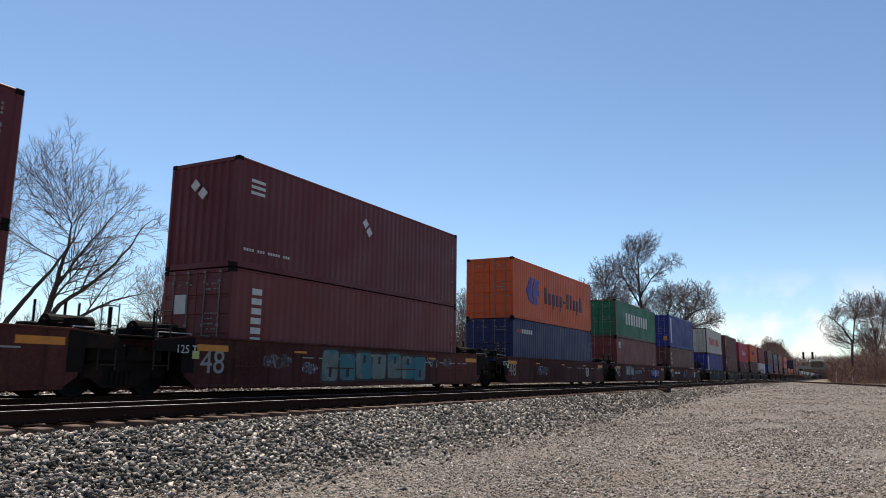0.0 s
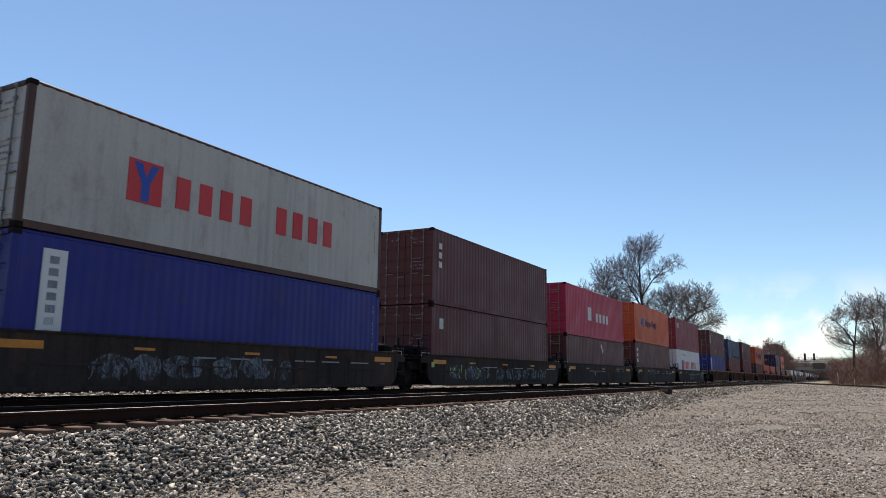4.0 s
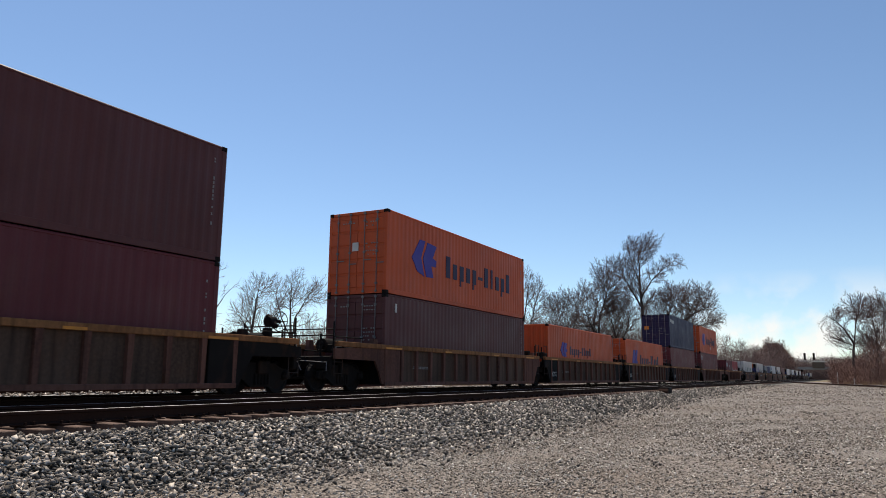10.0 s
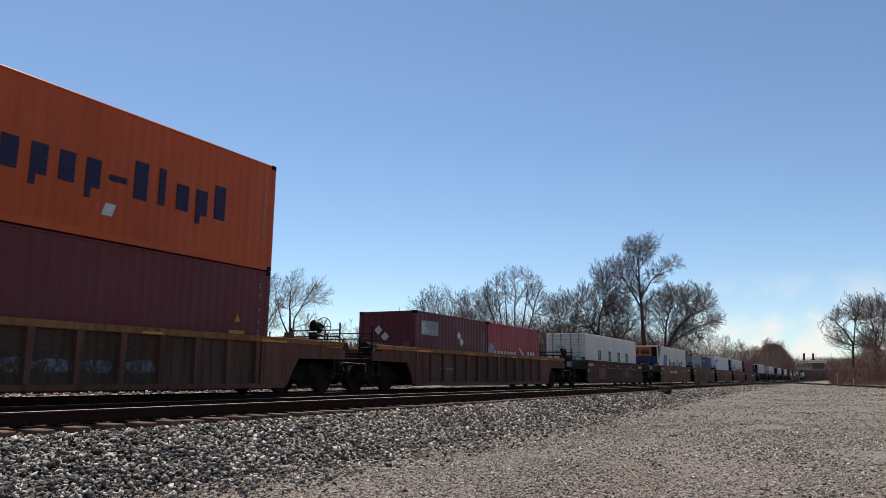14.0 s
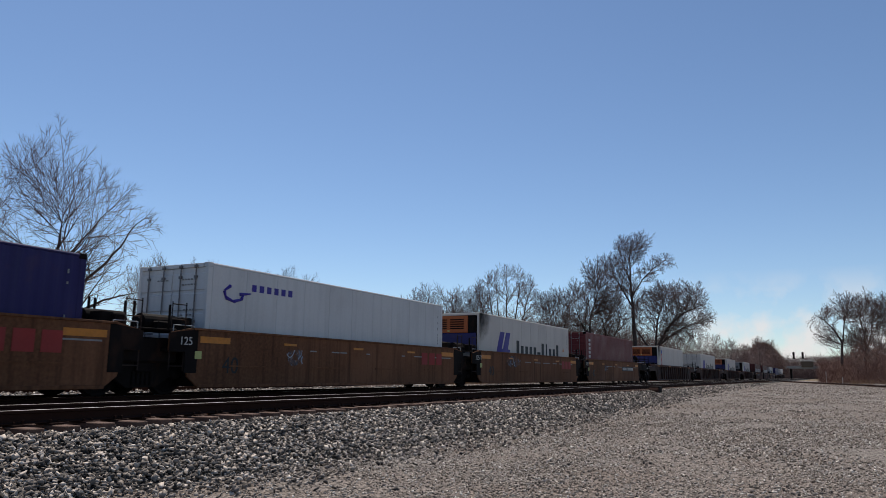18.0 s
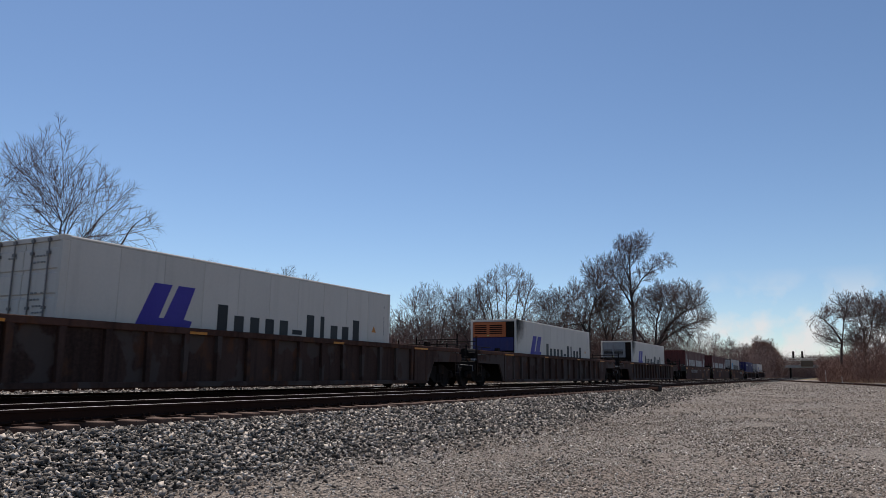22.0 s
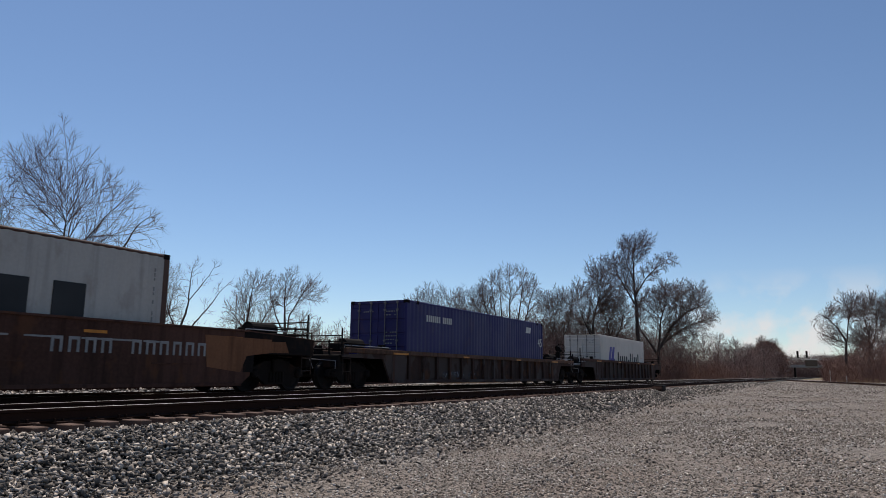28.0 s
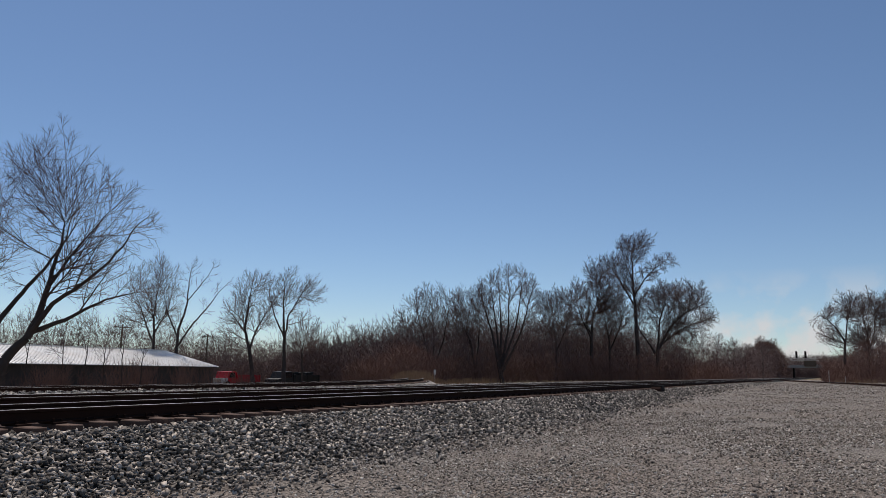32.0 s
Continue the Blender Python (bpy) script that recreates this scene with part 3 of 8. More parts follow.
def tree(x, y, girth, seed, tip, gap, label, stems, blobs):
    """A leafless tree. stems: lines of (across, height); blobs: (across, height, half width, half height) of the crown's masses."""
    foot = ground_z(x, y)
    base = thing("tree" if girth > 0.08 else "sapling", (x, y, foot), label, "tree", "bare trees")
    rng = random.Random(seed)
    masses = [(a, rng.gauss(0, 0.2) * min(ra, rz), z - foot, ra * 1.06, 0.8 * min(ra, rz) + 0.2 * ra, rz * 1.06) for a, z, ra, rz in blobs]
    trunk, limbs_out, twigs, full = [], [], [], collections.Counter()

    def cell(p, wide=1.0):
        return (int(p.x // (gap * wide)), int(p.y // (gap * wide)), int(p.z // (gap * wide)), wide)

    def mark(p, q):
        m = (p + q) / 2
        full[cell(m)] += 1
        full[cell(m, 2.0)] += 1

    def inside(p):
        return any(((p.x - a) / ra) ** 2 + ((p.y - d) / rd) ** 2 + ((p.z - z) / rz) ** 2 < 1 for a, d, z, ra, rd, rz in masses)

    def room(p, way, most):
        """How far a branch may run before it leaves the crown."""
        run, was = 0.0, inside(p)
        while run < most:
            run += gap * 0.5
            now = inside(p + way * run)
            if was and not now:
                break
            was = was or now
        return run if was else min(most, gap * 1.2)

    def branch(p, way, length, r, order):
        if order > 1 and full[cell(p + way * length * 0.6)] > 4:
            return
        if order >= 4 or (order == 3 and length < gap * 0.5):
            mark(p, p + way * length)
            twigs.append((p, p + way * length, tip * 0.62, tip * 0.3))
            return
        n = max(2, min(7, round(length / (gap * 0.8))))
        step = length / n
        space = gap * (0.0, 0.84, 0.62, 0.5)[order]
        due, roll, run = space * rng.uniform(0.4, 1.1), rng.uniform(0, 6.28), 0.0
        for i in range(n):
            way = (way + Vector((rng.gauss(0, 0.07), rng.gauss(0, 0.07), rng.gauss(0, 0.06) + 0.035))).normalized()
            r1, r2 = r + (tip - r) * i / n, r + (tip - r) * (i + 1) / n
            q = p + way * step
            limbs_out.append((p, q, r1, r2))
            mark(p, q)
            while due <= run + step:
                roll += 2.6 + rng.uniform(-0.6, 0.6)
                left = length - due
                if order == 1:
                    kid = left * rng.uniform(0.45, 0.8) + gap * 0.5
                else:
                    kid = left * rng.uniform(0.4, 0.75) + gap * rng.uniform(0.3, 0.7)
                start = p.lerp(q, (due - run) / step)
                out = turned(way, radians(rng.uniform(26, 52)), roll)
                if order < 3:
                    kid = min(kid, room(start, out, kid) + gap * rng.uniform(0, 0.6))
                branch(start, out, kid, max(tip, min((r1 + r2) * 0.34, 0.009 * kid + tip)), order + 1)
                due += space * rng.uniform(0.65, 1.35)
            run += step
            p = q
        for _ in range(3 if order < 3 else 2):
            twigs.append((p, p + turned(way, radians(rng.uniform(4, 30)), rng.uniform(0, 6.28)) * gap * rng.uniform(0.4, 1.0), tip * 0.62, tip * 0.3))

    nodes = []
    for k, line in enumerate(stems):
        pts = [Vector((a, 0, z - foot)) for a, z in line]
        if k:
            near = min(nodes, key=lambda nd: (nd[0].x - pts[0].x) ** 2 + (nd[0].z - pts[0].z) ** 2)
            pts[0], r0 = near[0].copy(), near[1] * 0.72
            drift = rng.uniform(-0.3, 0.3)
        else:
            pts[0].z, r0, drift = -0.25, girth, rng.uniform(-0.05, 0.05)
        spans = [(b - a).length for a, b in zip(pts, pts[1:])]
        whole, run, wave, y0 = sum(spans), 0.0, rng.uniform(0, 6.28), pts[0].y
        last, roll = pts[0], rng.uniform(0, 6.28)
        due = gap * rng.uniform(0.5, 1.5)
        end_r = max(tip * 1.6, 0.10 * r0)
        for a, b, span in zip(pts, pts[1:], spans):
            m = max(1, round(span / (gap * 0.9)))
            for i in range(1, m + 1):
                q = a.lerp(b, i / m)
                run += span / m
                q.y = y0 + drift * run + 0.15 * math.sin(run * 0.8 + wave) * min(1.0, run * 0.4)
                q.x += rng.gauss(0, 0.045) * gap
                q.z += rng.gauss(0, 0.045) * gap
                share = run / whole
                r1, r2 = r0 + (end_r - r0) * max(0.0, run - span / m) / whole, r0 + (end_r - r0) * share
                trunk.append((last, q, r1, r2))
                way = (q - last).normalized()
                while due < run:
                    roll += 2.4 + rng.uniform(-0.5, 0.5)
                    out = turned(way, radians(rng.uniform(30, 58)), roll)
                    if inside(q) or inside(q + out * gap * 2.5):
                        long = room(q, out, gap * 12) * rng.uniform(0.6, 1.0)
                        branch(q, out, max(gap, long), max(tip, min(r2 * 0.6, 0.012 * long + tip)), 1)
                    due += gap * rng.uniform(0.6, 1.3)
                nodes.append((q, r2))
                last = q
        for _ in range(4):
            out = turned(way, radians(rng.uniform(10, 48)), rng.uniform(0, 6.28))
            long = room(last, out, gap * 12) * rng.uniform(0.75, 1.0)
            branch(last, out, max(gap, long), max(tip, end_r * 0.8), 1)

    for a, d, z, ra, rd, rz in masses:
        for _ in range(int(4.19 * ra * rd * rz / (gap * 2.0) ** 3) + 3):
            v = Vector((rng.gauss(0, 1), rng.gauss(0, 1), rng.gauss(0, 1))).normalized() * rng.random() ** 0.4 * 0.92
            goal = Vector((a + v.x * ra, d + v.y * rd, z + v.z * rz))
            if full[cell(goal, 2.0)] > 6:
                continue
            start, r0 = min(nodes, key=lambda nd: (nd[0] - goal).length + 1.2 * max(0.0, nd[0].z - goal.z + 0.5 * abs(nd[0].x - goal.x)))
            far = (goal - start).length
            way = ((goal - start).normalized() - Vector((0, 0, 0.12))).normalized()
            branch(start, way, far * 1.15 + gap * 0.5, max(tip * 1.3, min(r0 * 0.6, 0.010 * far + tip)), 1)

    turn = np.array([tuple(ACROSS), tuple(AWAY), (0, 0, 1.0)])

    def arrays(pieces):
        return (np.array([tuple(p[0]) for p in pieces]) @ turn, np.array([tuple(p[1]) for p in pieces]) @ turn,
                np.array([p[2] for p in pieces]), np.array([p[3] for p in pieces]))

    faces = sticks(*arrays(trunk), 8)
    part("trunk", quads("trunk", faces, (BARK,), np.zeros(len(faces))), None, base)
    body, fine = arrays(limbs_out), arrays(twigs)
    faces = np.concatenate([sticks(*body, 3), sticks(*fine, 1)])
    kinds = np.concatenate([np.tile(body[2] < tip * 2.2, 3), np.ones(len(twigs))])
    tagged(part("crown", quads("crown", faces, (BARK, TWIG), kinds), None, base), kind="stuff")
    return base


PIECES, KIDS, BEND = (9, 7, 5, 3, 2), (10, 8, 7, 5), (0.045, 0.07, 0.09, 0.12, 0.14)


def limbs(height, girth, seed, fork=0.25, spread=32.0, lean=(0, 0), stems=1, depth=4, bushy=1.0, leader=0.9, wide=1.0, up=0.05):
    """The skeleton of a leafless tree as (start, end, radius, radius, order) pieces."""
    rng, out = random.Random(seed), []

    def turned(way, angle, roll):
        side = way.orthogonal().normalized()
        side.rotate(Matrix.Rotation(roll, 3, way))
        new_way = way.copy()
        new_way.rotate(Matrix.Rotation(angle, 3, side))
        return new_way.normalized()

    def grow(at, way, length, r, order):
        pieces = PIECES[order]
        step, tip = length / pieces, r * (0.14 if order == 0 else 0.22)
        kids = []
        if order < depth:
            count = max(2, round(KIDS[order] * bushy * rng.uniform(0.75, 1.2)))
            first = fork if order == 0 else 0.22
            kids = [first + (1 - first) * (k + rng.uniform(0.2, 0.9)) / count for k in range(count)]
        roll = rng.uniform(0, 6.28)
        for i in range(pieces):
            way = (way + Vector((rng.gauss(0, BEND[order]), rng.gauss(0, BEND[order]), rng.gauss(0, BEND[order]) + up))).normalized()
            r1, r2 = r + (tip - r) * i / pieces, r + (tip - r) * (i + 1) / pieces
            end = at + way * step
            out.append((at, end, r1, r2, order))
            for share in kids:
                along = share * pieces - i
                if not 0 < along <= 1:
                    continue
                roll += 2.4 + rng.uniform(-0.7, 0.7)
                angle = radians(spread * (1.3 if order else 1.35) * rng.uniform(0.7, 1.3) * (1.25 - 0.45 * share))
                if order == 0:
                    long = length * leader * rng.uniform(0.42, 0.70) * (1.2 - 0.72 * share) * wide
                else:
                    long = length * rng.uniform(0.36, 0.62) * (1.2 - 0.6 * share)
                here = r1 + (r2 - r1) * along
                grow(at.lerp(end, along), turned(way, angle, roll), long, max(0.004, here * rng.uniform(0.48, 0.74)), order + 1)
            at = end

    start = Vector((lean[0], lean[1], 1.0)).normalized()
    if stems == 1:
        grow(Vector((0, 0, -0.2)), start, height * 0.85, girth, 0)
    else:
        foot = Vector((0, 0, -0.2))
        top = foot + start * height * 0.08
        out.append((foot, top, girth, girth * 0.85, 0))
        for k in range(stems):
            way = turned(start, radians(rng.uniform(10, 28)), 6.283 * k / stems + rng.uniform(-0.3, 0.3))
            grow(top, way, height * rng.uniform(0.62, 0.85), girth * rng.uniform(0.55, 0.72), 0)
    tall = max(max(a.z, b.z) for a, b, *_ in out)
    k = height / tall
    return [(a * k, b * k, r1, r2, order) for a, b, r1, r2, order in out]


def stick_mesh(name, pieces, material, thick=1.0, least=0.0, sliver=9, outer=None):
    """Tapered sticks as one mesh; the finest, from order sliver up, are slivers. outer is the fine twigs' material."""
    verts, faces, kinds = [], [], []
    for a, b, r1, r2, order in pieces:
        r1, r2 = max(r1 * thick, least), max(r2 * thick, least)
        way = b - a
        if way.length < 1e-5:
            continue
        u = way.orthogonal().normalized()
        w = way.normalized().cross(u)
        k = len(verts)
        if order >= sliver:
            verts += [a - w * r1, a + w * r1, b + w * r2 * 0.35, b - w * r2 * 0.35]
            faces.append((k, k + 1, k + 2, k + 3))
            kinds.append(1)
            continue
        sides = 7 if r1 > 0.09 else (5 if r1 > 0.035 else 3)
        ring = [(math.cos(6.2832 * i / sides), math.sin(6.2832 * i / sides)) for i in range(sides)]
        verts += [a + (u * c + w * s) * r1 for c, s in ring] + [b + (u * c + w * s) * r2 for c, s in ring]
        faces += [(k + i, k + (i + 1) % sides, k + sides + (i + 1) % sides, k + sides + i) for i in range(sides)]
        kinds += [0 if order < 3 else 1] * sides
    me = bpy.data.meshes.new(name)
    me.from_pydata(verts, [], faces)
    me.materials.append(material)
    if outer:
        me.materials.append(outer)
        me.polygons.foreach_set("material_index", kinds)
    return me


# beside and behind the shed, in the wood behind the tracks, across the lot, and far along the line
tree(26.7, 46.0, 0.38, 3, 0.0115, 0.54, "large leafless tree leaning beside the shed, many-stemmed",
     [[(0.1, 0.8), (1.1, 1.9), (2.1, 3.2), (2.7, 4.9), (3.2, 7.0), (3.6, 8.9), (3.6, 10.7)], [(-1.0, 0.8), (-0.4, 3.5), (0.4, 5.4), (1.3, 7.0), (2.2, 8.5), (2.9, 9.9), (3.0, 11.4)], [(2.2, 3.5), (3.9, 5.3), (5.6, 6.4), (7.3, 7.6), (8.6, 8.7), (9.4, 9.8), (10.1, 10.4)], [(2.3, 3.7), (4.7, 4.6), (6.7, 5.7), (8.8, 6.3)], [(-1.1, 1.7), (-0.9, 4.5), (0.2, 7.4), (0.9, 8.8), (1.0, 10.7)], [(3.0, 6.7), (4.5, 8.3), (5.8, 10.0), (6.8, 11.3)]],
     [(2.9, 13.3, 2.6, 3.1), (5.3, 13.1, 1.8, 1.8), (7.4, 11.8, 1.5, 1.4), (9.3, 10.1, 1.8, 1.1), (6.4, 9.6, 2.5, 2.1), (4.8, 7.4, 2.5, 1.8), (0.7, 12.5, 2.1, 3.2), (-2.5, 11.7, 2.8, 3.9), (-0.3, 8.4, 2.1, 2.1), (7.7, 6.6, 1.8, 1.0)])
tree(56.5, 66.2, 0.26, 21, 0.0122, 0.43, "upright leafless tree with a round twiggy crown behind the shed",
     [[(0.0, 2.2), (-0.4, 7.2), (-0.2, 10.4)], [(-0.1, 4.1), (-1.2, 6.9), (-2.1, 9.7)], [(-0.1, 5.3), (0.9, 7.9), (1.3, 10.1)]],
     [(0.1, 11.5, 1.8, 2.8), (-1.6, 9.2, 2.4, 2.7), (1.4, 8.5, 1.4, 2.8), (-2.1, 11.6, 1.4, 1.9), (-2.7, 7.2, 1.6, 1.4)])
tree(56.7, 62.9, 0.24, 22, 0.0134, 0.59, "open leafless tree with few dark crooked limbs behind the shed",
     [[(0.0, 2.2), (-0.1, 5.9), (0.6, 8.4), (0.7, 10.9), (0.8, 12.5)], [(0.2, 4.0), (1.4, 6.5), (2.7, 8.4), (3.6, 10.0), (4.3, 10.8)], [(0.7, 8.9), (1.8, 10.2), (2.9, 11.6), (3.4, 12.5)], [(-0.1, 4.7), (-1.1, 7.1), (-1.6, 9.6)]],
     [(1.0, 12.4, 0.9, 1.0), (0.5, 10.9, 0.7, 1.2), (3.0, 11.9, 0.9, 0.7), (3.9, 10.3, 0.7, 0.7), (-0.9, 8.4, 1.1, 2.2), (2.1, 10.3, 0.7, 0.6), (2.7, 8.1, 0.6, 0.6)])
tree(58.4, 53.2, 0.26, 23, 0.0122, 0.41, "leafless tree with a wide low twiggy crown near the trucks",
     [[(0.0, 0.7), (-0.6, 3.5), (-1.3, 5.8), (-1.0, 8.8), (-0.7, 10.6)], [(-0.6, 3.5), (0.2, 5.8), (1.3, 7.6)], [(-1.1, 5.2), (-2.4, 6.7), (-3.2, 7.6)]],
     [(-2.2, 7.6, 1.8, 2.2), (-1.1, 10.1, 1.4, 1.8), (0.4, 10.5, 1.3, 1.3), (0.8, 7.6, 1.7, 2.3), (-2.9, 5.8, 1.2, 1.7)])
tree(59.4, 50.1, 0.26, 24, 0.0122, 0.38, "leafless tree with a billowing crown near the trucks",
     [[(0.0, 0.7), (-0.1, 4.7), (-0.3, 8.2), (-0.3, 10.6)], [(-0.1, 4.1), (0.4, 7.0), (1.5, 8.8), (2.3, 10.0)], [(-0.1, 4.7), (-1.2, 7.0), (-1.8, 9.4)]],
     [(-0.0, 10.1, 1.2, 1.8), (0.1, 11.3, 0.9, 0.8), (2.2, 9.7, 1.6, 1.7), (1.6, 7.5, 1.9, 0.8), (-1.5, 9.4, 1.1, 1.8), (1.3, 8.8, 1.2, 1.5)])
tree(62.7, 50.3, 0.14, 25, 0.0122, 0.41, "small leafless tree near the trucks",
     [[(-0.0, 0.7), (-0.2, 3.6), (0.1, 5.1)]],
     [(0.1, 4.9, 1.6, 1.5), (-1.4, 4.2, 1.2, 1.4)])
tree(92.3, 64.9, 0.2, 26, 0.0171, 0.48, "pale bushy leafless tree at the wood's edge",
     [[(-0.0, 1.6), (0.0, 5.0), (0.1, 6.8)], [(-0.1, 2.9), (-1.5, 5.5), (-2.1, 6.3)]],
     [(0.1, 6.9, 1.6, 1.4), (-1.9, 6.0, 1.4, 1.2), (2.0, 5.9, 1.4, 1.2)])
tree(87.0, 47.2, 0.22, 30, 0.0159, 0.47, "fan of slender leafless stems in the wood",
     [[(0.0, 1.4), (-1.6, 5.9), (-2.7, 9.3)], [(0.0, 1.4), (-0.3, 5.9), (-0.6, 9.7)], [(0.2, 1.4), (1.0, 5.9), (1.8, 10.9)], [(0.0, 2.9), (-2.5, 6.6), (-4.1, 8.1)]],
     [(-3.0, 10.5, 1.7, 1.9), (-1.4, 9.9, 2.2, 3.2), (0.9, 10.1, 1.7, 3.2), (2.1, 12.1, 1.1, 1.5), (-4.4, 8.1, 1.7, 1.7)])
tree(90.6, 42.7, 0.26, 31, 0.0171, 0.43, "dark leafless tree tangled with vines in the wood",
     [[(-0.0, 1.4), (-1.0, 5.6), (-2.6, 8.9)], [(0.1, 1.4), (0.2, 6.0), (0.4, 9.5)]],
     [(-2.4, 9.9, 2.0, 2.8), (-0.0, 10.3, 2.0, 3.3), (-1.6, 6.8, 1.7, 1.6)])
tree(90.3, 38.8, 0.34, 33, 0.0146, 0.41, "tall broom-shaped leafless tree with many upright stems",
     [[(-0.0, 1.5), (-1.4, 6.7), (-2.9, 11.6)], [(-0.0, 1.5), (-0.8, 7.5), (-1.7, 13.2)], [(0.1, 1.5), (-0.1, 7.5), (-0.4, 14.0)], [(0.1, 1.5), (0.8, 7.5), (0.9, 14.4)], [(0.1, 1.5), (1.7, 7.5), (2.5, 14.0)], [(0.2, 1.5), (2.4, 6.7), (4.0, 12.5)]],
     [(-2.4, 11.6, 1.5, 2.9), (-0.8, 13.0, 1.4, 2.8), (1.0, 13.5, 1.7, 2.8), (2.9, 12.7, 1.8, 2.8), (4.1, 10.2, 1.1, 2.3)])
tree(107.1, 37.2, 0.28, 34, 0.0171, 0.43, "leafless tree with arching outer limbs in the wood",
     [[(0.0, 1.1), (0.1, 5.8), (-0.4, 10.2)], [(0.1, 4.5), (1.6, 8.4), (2.4, 11.5)]],
     [(-1.1, 11.9, 2.4, 2.6), (1.5, 11.5, 2.2, 2.8), (0.1, 8.4, 3.3, 1.7)])
tree(112.6, 33.3, 0.4, 36, 0.0183, 0.43, "broad dark-limbed leafless tree in the wood",
     [[(-0.0, 1.2), (0.1, 6.9), (0.5, 10.5), (1.9, 15.0)], [(0.1, 6.9), (-1.4, 10.0), (-2.4, 12.7)], [(0.2, 7.8), (-0.9, 9.1), (-4.1, 9.3)]],
     [(-1.3, 14.2, 2.2, 2.2), (1.5, 16.8, 2.2, 3.1), (-0.9, 10.5, 3.1, 2.5), (3.1, 14.1, 2.2, 3.6)])
tree(116.0, 31.1, 0.32, 37, 0.0183, 0.43, "leafless tree with crossing dark limbs in the wood",
     [[(-0.0, 1.0), (-0.2, 7.0), (-1.0, 11.6)], [(-0.1, 5.2), (1.4, 8.9), (1.9, 11.6)]],
     [(0.1, 11.1, 2.9, 3.7), (2.4, 10.7, 1.8, 2.7)])
tree(122.6, 28.3, 0.5, 38, 0.0183, 0.43, "tallest leafless tree of the wood, with a high open crown",
     [[(-0.1, 1.0), (-0.0, 7.3), (-0.3, 14.9), (-0.4, 17.8), (-0.5, 22.1)], [(-0.3, 14.4), (1.5, 17.3), (3.4, 19.3), (5.4, 20.7)], [(-0.1, 12.5), (-2.4, 16.3), (-3.8, 18.9)], [(-0.4, 16.8), (-1.5, 19.7), (-2.2, 22.1)]],
     [(-0.3, 22.6, 2.8, 2.6), (-3.3, 19.5, 2.7, 2.7), (5.0, 20.2, 2.1, 1.6), (2.0, 23.6, 1.1, 1.9), (2.5, 18.6, 2.3, 1.7), (-1.9, 16.3, 2.8, 2.1)])
tree(130.7, 26.8, 0.46, 39, 0.0195, 0.43, "broad leafless tree with heavy spreading limbs",
     [[(-0.0, 0.8), (-0.0, 5.7), (2.3, 9.7), (4.9, 12.2), (8.0, 13.7)], [(-0.0, 5.7), (0.4, 10.6), (1.6, 15.2)], [(-0.2, 4.7), (-2.7, 9.6), (-3.0, 13.1)], [(0.7, 6.7), (4.3, 9.2), (7.9, 10.7)]],
     [(1.5, 14.9, 3.8, 3.0), (5.3, 14.7, 3.0, 3.3), (7.9, 15.2, 1.8, 2.6), (9.1, 11.5, 2.0, 1.8), (3.8, 10.2, 4.0, 2.5), (-1.8, 12.6, 2.5, 3.8), (6.0, 8.5, 3.0, 1.5)])
tree(159.8, -2.3, 0.36, 41, 0.0195, 0.48, "leafless tree reaching over the far end of the lot",
     [[(-0.0, 1.4), (0.3, 8.1), (-1.1, 10.8), (-2.6, 12.4), (-4.2, 13.2)], [(0.2, 7.1), (1.2, 11.9), (2.1, 15.2)]],
     [(-1.8, 13.4, 2.2, 2.0), (1.6, 14.7, 3.1, 3.1), (-4.0, 11.7, 1.7, 0.9), (-2.1, 9.7, 2.2, 2.2)])
tree(164.3, -6.5, 0.36, 42, 0.0195, 0.48, "leafless tree crowded by brush beyond the lot",
     [[(-0.0, 1.4), (0.3, 7.7), (-0.1, 13.2)], [(0.2, 5.6), (2.5, 11.1), (3.4, 15.5)]],
     [(0.0, 14.9, 2.9, 3.3), (2.8, 14.4, 3.1, 3.5), (-1.0, 9.4, 3.3, 3.1)])
tree(170.5, -11.7, 0.36, 43, 0.0195, 0.5, "leafless tree crowded by brush beyond the lot",
     [[(0.0, 1.5), (0.5, 9.1), (0.5, 14.7)], [(0.2, 5.7), (3.0, 11.3)]],
     [(0.4, 13.6, 3.6, 4.8), (3.7, 12.5, 3.4, 4.8)])
tree(326.6, 25.0, 0.5, 44, 0.0488, 0.89, "far leafless tree beside the line",
     [[(0.0, 3.9), (0.5, 10.8), (-0.2, 14.7)], [(0.3, 8.5), (3.4, 12.5)]],
     [(0.1, 15.4, 3.0, 2.1), (3.4, 13.8, 3.7, 2.8)])
tree(34.5, 54.3, 0.07, 90, 0.0085, 0.41, "thin bare sapling in front of the shed",
     [[(0.0, 0.7), (-0.0, 2.7), (-0.0, 4.3)], [(-0.1, 2.3), (-0.7, 3.8)]],
     [(-0.2, 5.0, 1.0, 1.1), (-0.6, 4.0, 0.8, 0.9)])
tree(36.0, 52.2, 0.07, 91, 0.0085, 0.41, "thin bare sapling in front of the shed",
     [[(-0.0, 0.7), (-0.0, 2.8), (0.0, 3.8)], [(-0.1, 2.3), (-0.7, 3.8)]],
     [(-0.1, 3.9, 0.9, 1.1), (-0.5, 2.9, 0.7, 0.9)])
tree(37.1, 50.8, 0.07, 92, 0.0085, 0.41, "thin bare sapling in front of the shed",
     [[(-0.1, 0.7), (-0.1, 2.8), (-0.1, 4.4)], [(-0.1, 2.4), (-0.7, 3.9)]],
     [(-0.2, 5.1, 1.1, 1.1), (-0.6, 4.1, 0.8, 0.9)])
